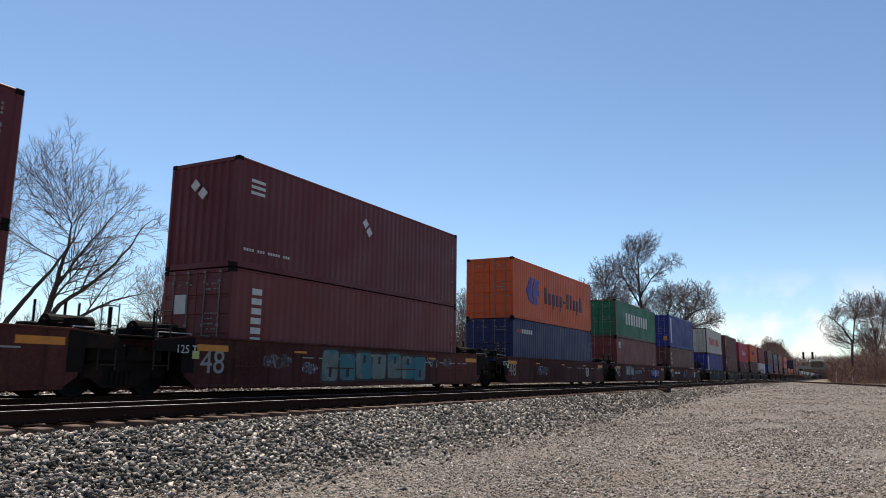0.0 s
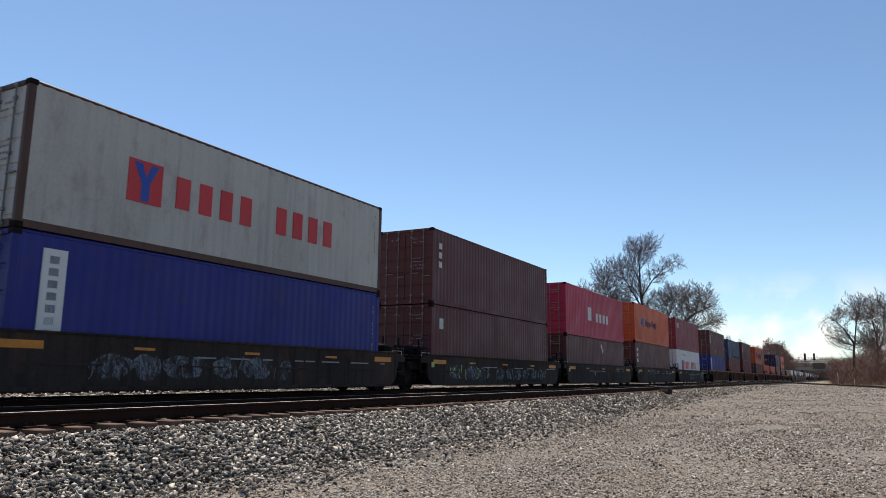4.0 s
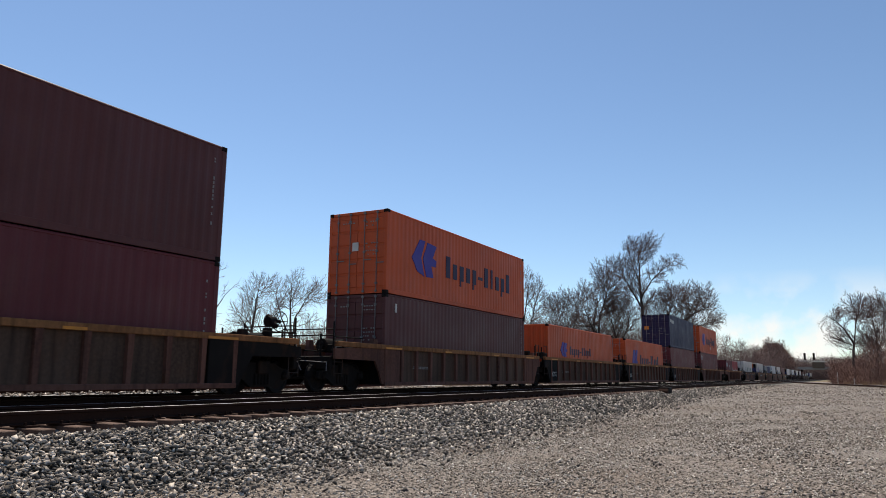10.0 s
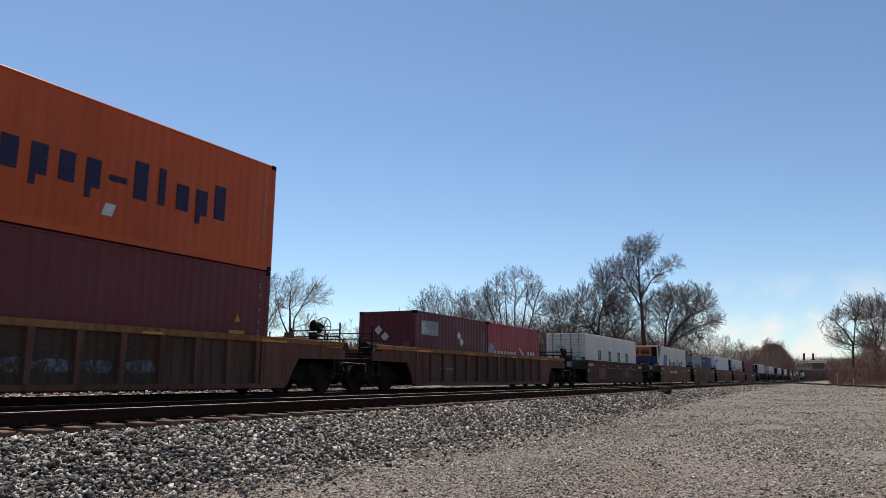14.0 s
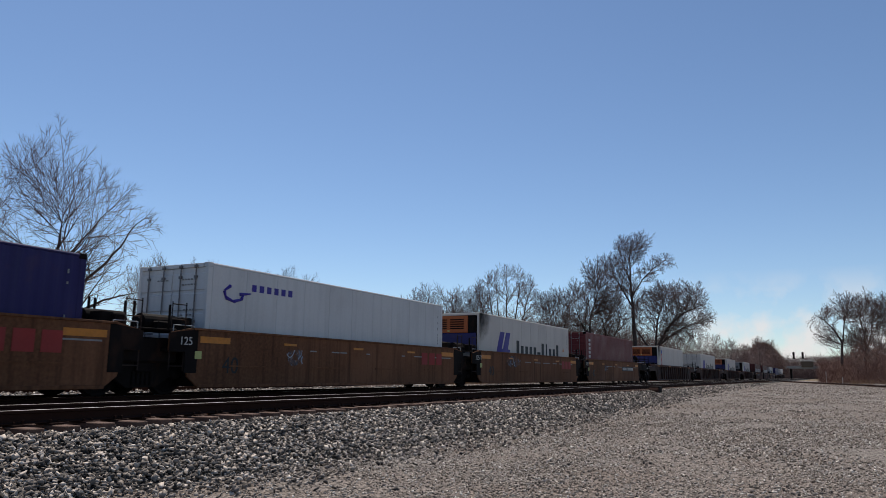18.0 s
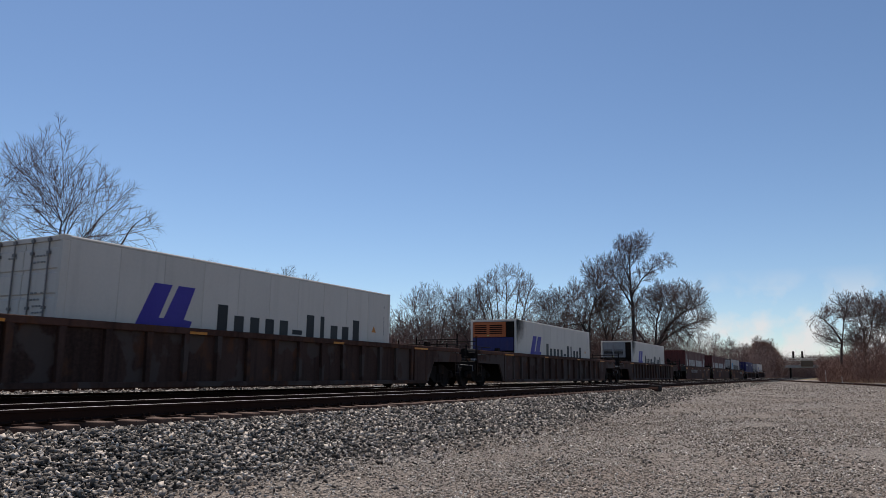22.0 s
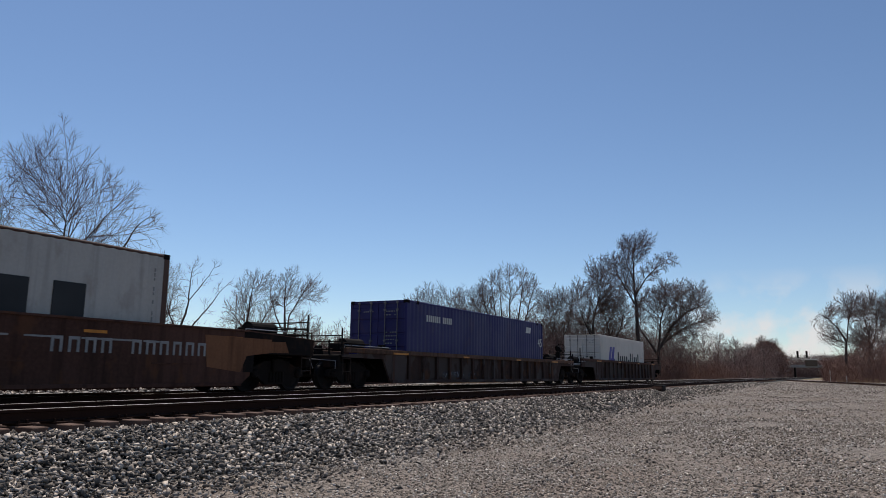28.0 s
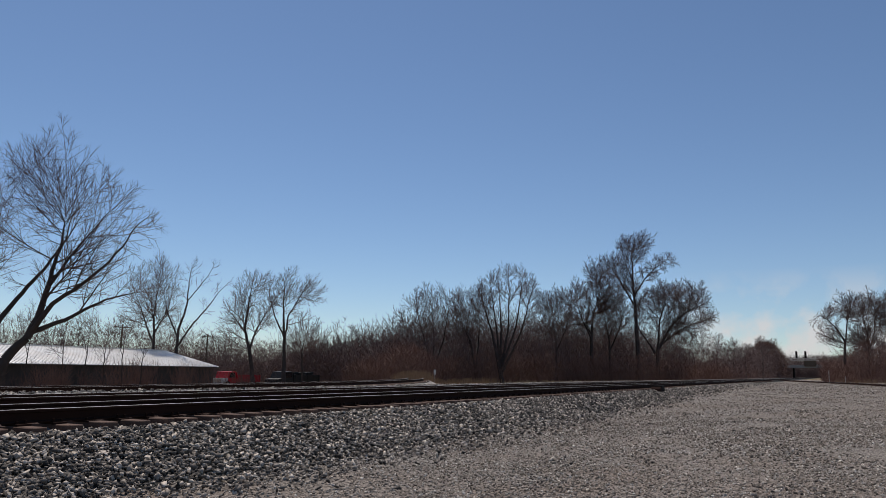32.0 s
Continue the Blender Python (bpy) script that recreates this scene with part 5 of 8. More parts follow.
shed()
parked_truck(63.3, 60.5, 6.2, TRUCK_RED, TRUCK_RED, "parked red truck with a white nose and red body")
parked_truck(68.0, 56.0, 7.6, TRUCK_BLACK, TRUCK_BLACK, "parked black truck with a dark heaped load", True)
utility_pole(60.9, 77.3, 7.5)
utility_pole(80.8, 83.3, 7.0)
signal_gantry()
overpass()
small_roadside()


# ---- the train ----
MOVING = []     # things of the train, with the place of each at the start


def rides(ob):
    MOVING.append((ob, ob.matrix_basis.translation.copy()))
    return ob


BOX_W = 2.438


def corrugated(b, x0, x1, z0, z1, y_out, depth, outward):
    """A trapezoid-rib wall along x, its ribs standing out to y_out; outward: -1 or 1."""
    n = max(3, round((x1 - x0) / 0.278))
    p = (x1 - x0) / n
    y_in = y_out - outward * depth
    line = []
    for i in range(n):
        x = x0 + i * p
        line += [(x, y_out), (x + 0.26 * p, y_out), (x + 0.5 * p, y_in), (x + 0.76 * p, y_in)]
    line.append((x1, y_out))
    verts = [(x, y, z) for x, y in line for z in (z0, z1)]
    b.add(verts, [(2 * i, 2 * i + 2, 2 * i + 3, 2 * i + 1) for i in range(len(line) - 1)])


def corrugated_end(b, x_out, y0, y1, z0, z1, depth, outward):
    n = max(3, round((y1 - y0) / 0.278))
    p = (y1 - y0) / n
    x_in = x_out - outward * depth
    line = []
    for i in range(n):
        y = y0 + i * p
        line += [(x_out, y), (x_out, y + 0.26 * p), (x_in, y + 0.5 * p), (x_in, y + 0.76 * p)]
    line.append((x_out, y1))
    verts = [(x, y, z) for x, y in line for z in (z0, z1)]
    b.add(verts, [(2 * i, 2 * i + 2, 2 * i + 3, 2 * i + 1) for i in range(len(line) - 1)])


def wall_shape(length, height, smooth, side):
    def make():
        b, h, w = Build(), length / 2, BOX_W / 2
        if smooth:
            b.box(-h + 0.15, h - 0.15, *sorted((side * (w - 0.05), side * (w - 0.012))), 0.15, height - 0.07)
        else:
            corrugated(b, -h + 0.14, h - 0.14, 0.155, height - 0.065, side * (w - 0.012), 0.010, side)
        return b
    return make


def frame_shape(length, height):
    def make():
        b, h, w = Build(), length / 2, BOX_W / 2
        for s in (-1, 1):
            b.box(-h + 0.15, h - 0.15, *sorted((s * (w - 0.06), s * (w - 0.004))), height - 0.085, height - 0.004, 0.026)
            b.box(-h + 0.15, h - 0.15, *sorted((s * (w - 0.07), s * (w - 0.006))), 0.012, 0.165, 0.006)
            for e in (-1, 1):
                b.box(*sorted((e * h, e * (h - 0.15))), *sorted((s * (w - 0.11), s * (w - 0.002))), 0.11, height - 0.11, 0.01)
        for e in (-1, 1):
            b.box(*sorted((e * (h - 0.004), e * (h - 0.11))), -w + 0.17, w - 0.17, height - 0.115, height - 0.012, 0.006)
            b.box(*sorted((e * (h - 0.004), e * (h - 0.12))), -w + 0.17, w - 0.17, 0.012, 0.16, 0.006)
        return b
    return make


def roof_shape(length, height):
    def make():
        b, h, w = Build(), length / 2, BOX_W / 2
        n = round(length / 0.5)
        for i in range(n):
            x0, x1 = -h + 0.1 + (length - 0.2) * i / n, -h + 0.1 + (length - 0.2) * (i + 1) / n
            b.box(x0 + 0.03, x1 - 0.03, -w + 0.1, w - 0.1, height - 0.03, height - 0.008)
        b.box(-h + 0.05, h - 0.05, -w + 0.05, w - 0.05, height - 0.06, height - 0.025)
        b.box(-h + 0.05, h - 0.05, -w + 0.05, w - 0.05, 0.10, 0.15)
        return b
    return make


def casting_shape():
    b = Build()
    b.box(-0.089, 0.089, -0.081, 0.081, -0.059, 0.059, 0.012)
    b.box(-0.035, 0.035, -0.0825, -0.079, -0.022, 0.022)
    return b


def door_shape(height, outward):
    """One leaf, about half the end's width, with pressed panels."""
    def make():
        b = Build()
        low, high, tall = outward * 0.040, outward * 0.062, (height - 0.42) / 5
        line = [(0, 0.14), (low, 0.14)]
        for k in range(5):
            z = 0.2 + tall * k
            line += [(low, z + 0.03), (high, z + 0.055), (high, z + tall - 0.055), (low, z + tall - 0.03)]
        line += [(low, height - 0.12), (0, height - 0.12)]
        b.prism(line, -0.55, 0.55)
        return b
    return make


def rod_shape(height, outward):
    def make():
        b = Build().tube((outward * 0.085, 0, 0.03), (outward * 0.085, 0, height - 0.03), 0.017, sides=6)
        for z in (0.09, 0.35, height * 0.5, height - 0.35, height - 0.09):
            b.box(*sorted((outward * 0.05, outward * 0.11)), -0.045, 0.045, z - 0.03, z + 0.03)
        return b
    return make


def handle_shape(outward):
    def make():
        return Build().box(*sorted((outward * 0.09, outward * 0.115)), -0.30, 0.02, -0.02, 0.015, 0.004)
    return make


def container(x, length, height, z, paint, label, left="doors", smooth=False, end_paint=None, frame_paint=None):
    """A freight container whose left end stands at x at the start; z: its underside above the rails."""
    box = thing("shipping_container", (x + length / 2, TRAIN_Y, RAIL_Z + z), label, "container", "containers on the train")
    h, w = length / 2, BOX_W / 2
    frame_paint = frame_paint or paint
    for side in (-1, 1):
        part("side_wall", shared(("side_wall", length, height, smooth, side), wall_shape(length, height, smooth, side), paint), paint, box)
    if smooth:
        n, d = 10, (length - 0.32) / 10
        sheet = shared(("wall_sheet", length, height), lambda: Build().box(0.004, d - 0.004, -w + 0.004, -w + 0.03, 0.165, height - 0.08, 0.003), paint)
        for i in range(n):
            part("wall_sheet", sheet, None, box).matrix_basis = pose(-h + 0.16 + d * i, 0, 0)
    part("edge_frame", shared(("edge_frame", length, height), frame_shape(length, height), frame_paint), frame_paint, box)
    part("roof", shared(("roof", length, height), roof_shape(length, height), paint), paint, box)
    casting = shared(("corner_casting",), casting_shape, BLACK_STEEL if not smooth else frame_paint)
    places = [(sx, sy, sz) for sx in (-1, 1) for sy in (-1, 1) for sz in (0, 1)]
    if length > 13:
        places += [(sx * 12.192 / length, sy, 1) for sx in (-1, 1) for sy in (-1, 1)]
    for sx, sy, sz in places:
        part("corner_casting", casting, None, box).matrix_basis = pose(sx * (h - (0.089 if abs(sx) == 1 else 0.0)) + sx * 0.002, sy * (w - 0.081),
                                                                     height - 0.057 if sz else 0.059, 0, 0, 0 if sy < 0 else 180)
    end_paint = end_paint or paint
    for outward in (-1, 1):
        kind = left if outward < 0 else ("wall" if left == "doors" else "doors")
        face = outward * (h - 0.07)
        if kind == "doors":
            for s in (-1, 1):
                leaf = part("door", shared(("door", height, outward), door_shape(height, outward), end_paint), None, box)
                leaf.matrix_basis = pose(face, s * 0.56, 0)
                for dy in (-0.26, 0.26):
                    part("lock_rod", shared(("lock_rod", height, outward), rod_shape(height, outward), ROD), None, leaf).matrix_basis = pose(0, dy, 0)
                    part("handle", shared(("handle", outward), handle_shape(outward), ROD), None, leaf).matrix_basis = pose(0, dy, 1.05 + 0.12 * (dy > 0))
        elif kind == "wall":
            def end_wall():
                b = Build()
                corrugated_end(b, outward * (h - 0.02), -w + 0.1, w - 0.1, 0.15, height - 0.1, 0.04, outward)
                return b
            part("end_wall", shared(("end_wall", length, height, outward), end_wall, end_paint), None, box)
        elif kind == "cooler":
            cooling_unit(box, face, height, w, end_paint)
    return rides(box)


def cooling_unit(box, face, height, w, paint):
    """The refrigeration machinery in a reefer's front end."""
    part("end_wall", Build().box(face - 0.02, face + 0.05, -w + 0.1, w - 0.1, 0.14, height - 0.1), BLACK_STEEL, box, "black machinery bay")
    grey = paint is STEEL_GREY
    z0, z1, m0 = height * (0.56 if grey else 0.70), height - 0.13, height * (0.45 if grey else 0.47)
    part("upper_panel", Build().box(face - 0.10, face - 0.02, -w + 0.55, w - 0.14, z0, z1, 0.02), paint, box, "coloured upper cover of the cooling unit")
    part("middle_panel", Build().box(face - 0.09, face - 0.02, -w + 0.16, w - 0.14, m0, z0 - 0.01, 0.03), BLACK_STEEL if grey else REEFER_NAVY, box, "dark middle cover of the cooling unit")
    # added black strip, standing in for the shaded gap beside the recessed unit
    part("side_duct", Build().box(face - 0.08, face - 0.02, -w + 0.16, -w + 0.53, z0, z1, 0.02), BLACK_STEEL, box, "sooty side duct")
    for y0, y1 in ((-0.50, 0.18), (0.34, 0.98)):
        for k in range(5):
            z = z0 + 0.16 + k * 0.095
            part("grille_slat", Build().box(face - 0.125, face - 0.095, y0, y1, z, z + 0.05, 0.006), BLACK_STEEL, box)
    part("lower_panel", Build().box(face - 0.09, face - 0.02, -w + 0.15, w - 0.15, 0.16, height * 0.44, 0.02), REEFER_WHITE, box, "white lower cover")
    for y in (-0.72, 0.10, 0.55):
        part("vent", Build().box(face - 0.11, face - 0.085, y, y + 0.26, height * 0.22, height * 0.31, 0.01), BLACK_STEEL, box)
    part("compressor", Build().box(face - 0.13, face - 0.02, -0.35, 0.25, height * 0.34, height * 0.455, 0.03), BLACK_STEEL, box, "dark compressor housing")
    fan = part("fan_ring", Build().lathe((0, 0, 0), [(0.0, -0.02), (0.24, -0.02), (0.26, 0.03), (0.26, 0.06)], 16), BLACK_STEEL, box)
    fan.matrix_basis = pose(face - 0.10, 0.75, height * 0.2, 0, 0, -90)
    part("status_light", Build().box(face - 0.12, face - 0.09, 0.2, 0.3, z0 + 0.05, z0 + 0.11), LIME, box)


def soot(box, length, height):
    """Soot blown from the machinery over the near corner of the wall."""
    stain = part("soot_stain", Build().add([(0, 0, 0), (2.0, 0, 0), (2.0, 0, -1.9), (0, 0, -1.9)], [(0, 1, 2, 3)]), SOOT, box, "black exhaust soot")
    stain.matrix_basis = pose(-length / 2 + 0.005, -BOX_W / 2 - 0.002, height - 0.012)


# marks on a container's side that faces -y; x from its left end, z from its underside
def block(box, length, x0, x1, z0, z1, ink, name="painted_panel", label="", lean=0.0):
    b = Build().prism([(x0 - length / 2, z0), (x1 - length / 2, z0), (x1 - length / 2 + lean, z1), (x0 - length / 2 + lean, z1)],
                      -BOX_W / 2 - 0.003, -BOX_W / 2 + 0.03)
    return part(name, b, ink, box, label)


def letter_bar(box, x0, x1, z0, z1, ink):
    return part("letter_bar", Build().box(x0, x1, -BOX_W / 2 - 0.003, -BOX_W / 2 + 0.03, z0, z1), ink, box)


def wordmark(box, length, x0, x1, z, size, shape, ink):
    """A name drawn as plain bars, one a letter. shape: t tall, l thin, x low, p with a tail, - a dash, a blank for a gap."""
    unit = (x1 - x0) / len(shape)
    for i, kind in enumerate(shape):
        a = x0 - length / 2 + i * unit
        c = a + unit * 0.74
        if kind == "t":
            letter_bar(box, a + unit * 0.08, a + unit * 0.66, z, z + size, ink)
        elif kind == "l":
            letter_bar(box, a + unit * 0.2, a + unit * 0.5, z, z + size, ink)
        elif kind == "x":
            letter_bar(box, a + unit * 0.08, a + unit * 0.66, z, z + size * 0.72, ink)
        elif kind == "p":
            letter_bar(box, a + unit * 0.08, a + unit * 0.66, z, z + size * 0.72, ink)
            letter_bar(box, a + unit * 0.08, a + unit * 0.30, z - size * 0.26, z - 0.002, ink)
        elif kind == "-":
            letter_bar(box, a, c, z + size * 0.3, z + size * 0.45, ink)


def column(box, length, x, z_top, size, count, ink, width=0.5):
    """A name that runs down the wall, one plain bar a letter."""
    for i in range(count):
        z = z_top - (i + 1) * size
        letter_bar(box, x - length / 2, x + width - length / 2, z + size * 0.22, z + size * 0.86, ink)


def small_print(box, length, height, ink=None, seed=0):
    """Rows of tiny stencils near the right-hand end, and on the doors, as bars."""
    rng, b, y0, y1 = random.Random(seed), Build(), -BOX_W / 2 - 0.003, -BOX_W / 2 + 0.03
    for x in (length - 0.40,):
        z = height - 0.35
        while z > height * 0.32:
            d = rng.uniform(0.04, 0.10)
            if rng.random() < 0.6:
                b.box(x - length / 2, x + 0.03 - length / 2, y0, y1, z - d, z)
            z -= d + 0.035
    tagged(part("small_print", b, ink or ROD_INK, box), kind="stuff")


def door_print(box, length, height, ink=None, seed=0):
    rng, b, x = random.Random(seed + 50), Build(), -length / 2
    for y, rows in ((0.62, 1), (-0.35, 2), (-0.35, 4)):
        for k in range(rows):
            z = height - 0.42 - k * 0.13 - (0.75 if rows == 4 else 0)
            yy = y
            while yy > y - 0.45:
                d = rng.uniform(0.03, 0.07)
                if rng.random() < 0.75:
                    b.box(x - 0.012, x + 0.03, yy - d, yy, z, z + 0.035)
                yy -= d + 0.05
    tagged(part("small_print", b, ink or ROD_INK, box), kind="stuff")


def diamonds(box, length, x, z, faces="side"):
    """Two hazard placards, square plates on their corners."""
    for i, (dx, dz) in enumerate(((0, 0.0), (0.22, -0.24))):
        r = 0.17
        if faces == "side":
            b = Build().prism([(x + dx - length / 2 - r, z + dz), (x + dx - length / 2, z + dz - r), (x + dx - length / 2 + r, z + dz),
                               (x + dx - length / 2, z + dz + r)], -BOX_W / 2 - 0.004, -BOX_W / 2 + 0.03)
        else:
            b = Build().add([(-length / 2 - 0.004, x - dx * 1.3 + p, z + dz + q) for p, q in ((-r, 0), (0, -r), (r, 0), (0, r))]
                            + [(-length / 2 + 0.03, x - dx * 1.3 + p, z + dz + q) for p, q in ((-r, 0), (0, -r), (r, 0), (0, r))],
                            [(0, 1, 2, 3), (7, 6, 5, 4), (0, 4, 5, 1), (1, 5, 6, 2), (2, 6, 7, 3), (3, 7, 4, 0)])
        part("hazard_placard", b, WHITE_INK, box, "white diamond hazard placard")


REEFER_WHITE = box_paint("white reefer paint", (0.57, 0.505, 0.445), 0.2, 0.15, 0.03)
REEFER_ORANGE = box_paint("orange cooler cover", (0.45, 0.12, 0.04))
REEFER_NAVY = box_paint("navy cooler cover", (0.03, 0.03, 0.12))
DARK_RED = box_paint("dark red container paint", (0.115, 0.020, 0.024))
MAROON = box_paint("maroon container paint", (0.140, 0.027, 0.027))
PLUM = box_paint("plum brown container paint", (0.098, 0.027, 0.025))
ORANGE = box_paint("orange container paint", (0.52, 0.080, 0.020))
NAVY = box_paint("navy container paint", (0.019, 0.013, 0.050))
MARINE = box_paint("marine blue container paint", (0.017, 0.020, 0.078))
BLUE = box_paint("bright blue container paint", (0.021, 0.026, 0.175))
GREEN = box_paint("green container paint", (0.006, 0.115, 0.055))
GREY = box_paint("grey container paint", (0.44, 0.405, 0.365), 0.35, 0.35, 0.2)
STEEL_GREY = box_paint("blue-grey container paint", (0.23, 0.228, 0.23), 0.35, 0.35, 0.2)
CRIMSON = box_paint("crimson container paint", (0.40, 0.025, 0.060))
BRICK = box_paint("brick red container paint", (0.225, 0.030, 0.042), 0.5, 0.45)
COOL_WHITE = box_paint("white container paint", (0.60, 0.58, 0.56), 0.25, 0.2, 0.05)
TEAL = box_paint("teal container paint", (0.032, 0.051, 0.114), 0.45, 0.45)
VIOLET = box_paint("violet blue container paint", (0.022, 0.017, 0.095))
BROWN_RED = box_paint("brown red container paint", (0.092, 0.019, 0.017))
RED = box_paint("faded red container paint", (0.30, 0.028, 0.035), 0.4, 0.4)
HC, STD, FORTY, FORTY5, TWENTY = 2.896, 2.591, 12.192, 13.716, 6.058


# ---- well cars ----
def wheel_shape(r):
    def make():
        return Build().lathe((0, 0, 0), [(0.001, -0.075), (0.09, -0.075), (0.10, -0.05), (r * 0.78, -0.03), (r * 0.86, -0.062), (r - 0.004, -0.062),
                                         (r, -0.05), (r + 0.004, 0.04), (r + 0.026, 0.052), (r + 0.024, 0.070), (r * 0.85, 0.070), (0.1, 0.05),
                                         (0.001, 0.06)], 28)
    return make


def frame_side_shape():
    """The cast side frame of a truck, with its two windows and spring nest."""
    b = Build()
    outline = [(-1.16, 0.40), (-1.10, 0.60), (-0.80, 0.66), (-0.45, 0.80), (0.45, 0.80), (0.80, 0.66), (1.10, 0.60), (1.16, 0.40), (0.98, 0.36), (0.72, 0.38),
               (0.40, 0.18), (-0.40, 0.18), (-0.72, 0.38), (-0.98, 0.36)]
    b.prism(outline, -0.06, 0.06)
    for x in (-0.89, 0.89):
        b.lathe((x, -0.10, 0.47), [(0.001, -0.07), (0.07, -0.07), (0.12, -0.02), (0.13, 0.06)], 14)
    for k in range(5):
        b.tube((-0.24 + 0.12 * k, -0.07, 0.24), (-0.24 + 0.12 * k, -0.07, 0.52), 0.045, sides=8)
    return b


def truck(car, x, r=0.43):
    base = part("truck", shared(("bolster",), lambda: Build().box(-0.22, 0.22, -1.15, 1.15, 0.50, 0.86, 0.03).box(-0.6, 0.6, -0.35, 0.35, 0.60, 0.90, 0.03),
                                BLACK_STEEL), None, car, "sooty four-wheel truck")
    base.matrix_basis = pose(x, 0, 0)
    for s in (-1, 1):
        part("side_frame", shared(("side_frame",), frame_side_shape, BLACK_STEEL), None, base).matrix_basis = pose(0, s * 0.99, 0, 0, 0, 0 if s < 0 else 180)
        for dx in (-0.89, 0.89):
            part("wheel", shared(("wheel", r), wheel_shape(r), WHEEL_STEEL), None, base).matrix_basis = pose(dx, s * 0.745, r, 0, 0, 0 if s < 0 else 180)
    for dx in (-0.89, 0.89):
        part("axle", shared(("axle",), lambda: Build().tube((0, -0.9, 0), (0, 0.9, 0), 0.075, sides=10), WHEEL_STEEL), None, base).matrix_basis = pose(dx, 0, r)


def brake_wheel(car, x, y, z, facing):
    b = Build()
    n = 20
    for i in range(n):
        a, c = 2 * math.pi * i / n, 2 * math.pi * (i + 1) / n
        b.tube((x, y + 0.27 * math.cos(a), z + 0.27 * math.sin(a)), (x, y + 0.27 * math.cos(c), z + 0.27 * math.sin(c)), 0.014, sides=5)
    for i in range(6):
        a = math.pi * i / 3
        b.tube((x, y, z), (x, y + 0.27 * math.cos(a), z + 0.27 * math.sin(a)), 0.011, sides=5)
    b.tube((x, y, z), (x - facing * 0.25, y, z), 0.05)
    part("brake_wheel", b, BLACK_STEEL, car, "spoked hand brake wheel")
    b = Build().tube((x - facing * 0.2, y, z + 0.02), (x - facing * 0.5, y, z - 0.03), 0.10, 0.15, sides=14)
    b.tube((x - facing * 0.36, y - 0.16, z - 0.16), (x - facing * 0.36, y + 0.14, z + 0.12), 0.09, sides=10)
    b.box(x - facing * 0.5 - 0.05, x - facing * 0.5 + 0.08, y - 0.12, y + 0.12, 0.9, z - 0.2)
    part("brake_housing", b, BLACK_STEEL, car, "sooty hand brake gearbox on its post")


def ladder(car, x, y, z0, z1, name="ladder"):
    b = Build()
    for dx in (-0.2, 0.2):
        b.tube((x + dx, y, z0), (x + dx, y, z1), 0.016, sides=6)
    k = max(2, round((z1 - z0) / 0.32))
    for i in range(k):
        z = z0 + 0.1 + (z1 - z0 - 0.15) * i / (k - 1)
        b.tube((x - 0.2, y, z), (x + 0.2, y, z), 0.013, sides=6)
    part(name, b, BROWN_CAR, car, "grimy steel ladder")


def clutter(car, x0, x1, deck, seed):
    """Pipes, boxes, grab irons and hoses on and round an end platform."""
    rng = random.Random(seed)
    for k in range(3):
        y = -1.25 + 0.5 * k
        part("air_pipe", Build().tube((x0, y, deck + 0.05), (x1, y + rng.uniform(-0.2, 0.2), deck + 0.05 + rng.uniform(0, 0.08)), 0.025, sides=6), BLACK_STEEL, car)
    for _ in range(3):
        x, y, z = rng.uniform(x0, x1), rng.uniform(-1.2, 0.6), deck - rng.uniform(0.1, 0.5)
        part("brake_hose", Build().tube((x, y, z), (x + rng.uniform(-0.5, 0.5), y - 0.2, z - rng.uniform(-0.1, 0.2)), 0.03, sides=6), BLACK_STEEL, car)
    x = x0 + (x1 - x0) * rng.uniform(0.35, 0.65)
    part("air_reservoir", Build().tube((x - 0.5, -0.55, deck + 0.22), (x + 0.5, -0.55, deck + 0.22), 0.21, sides=16).tube((x - 0.56, -0.55, deck + 0.22), (x + 0.56, -0.55, deck + 0.22), 0.12, sides=12), BLACK_STEEL, car, "sooty air tank")
    x = x0 + (x1 - x0) * rng.uniform(0.15, 0.3)
    part("valve_box", Build().box(x - 0.16, x + 0.16, -0.95, -0.6, deck, deck + 0.26, 0.03), BLACK_STEEL, car)
    g = Build()
    pts = [(x0, -1.42, deck + 0.02), (x0, -1.42, deck + 0.16), (x1, -1.42, deck + 0.16), (x1, -1.42, deck + 0.02)]
    for a, c in zip(pts, pts[1:]):
        g.tube(a, c, 0.013, sides=6)
    part("grab_iron", g, GALVANISED, car, "bare steel grab iron")


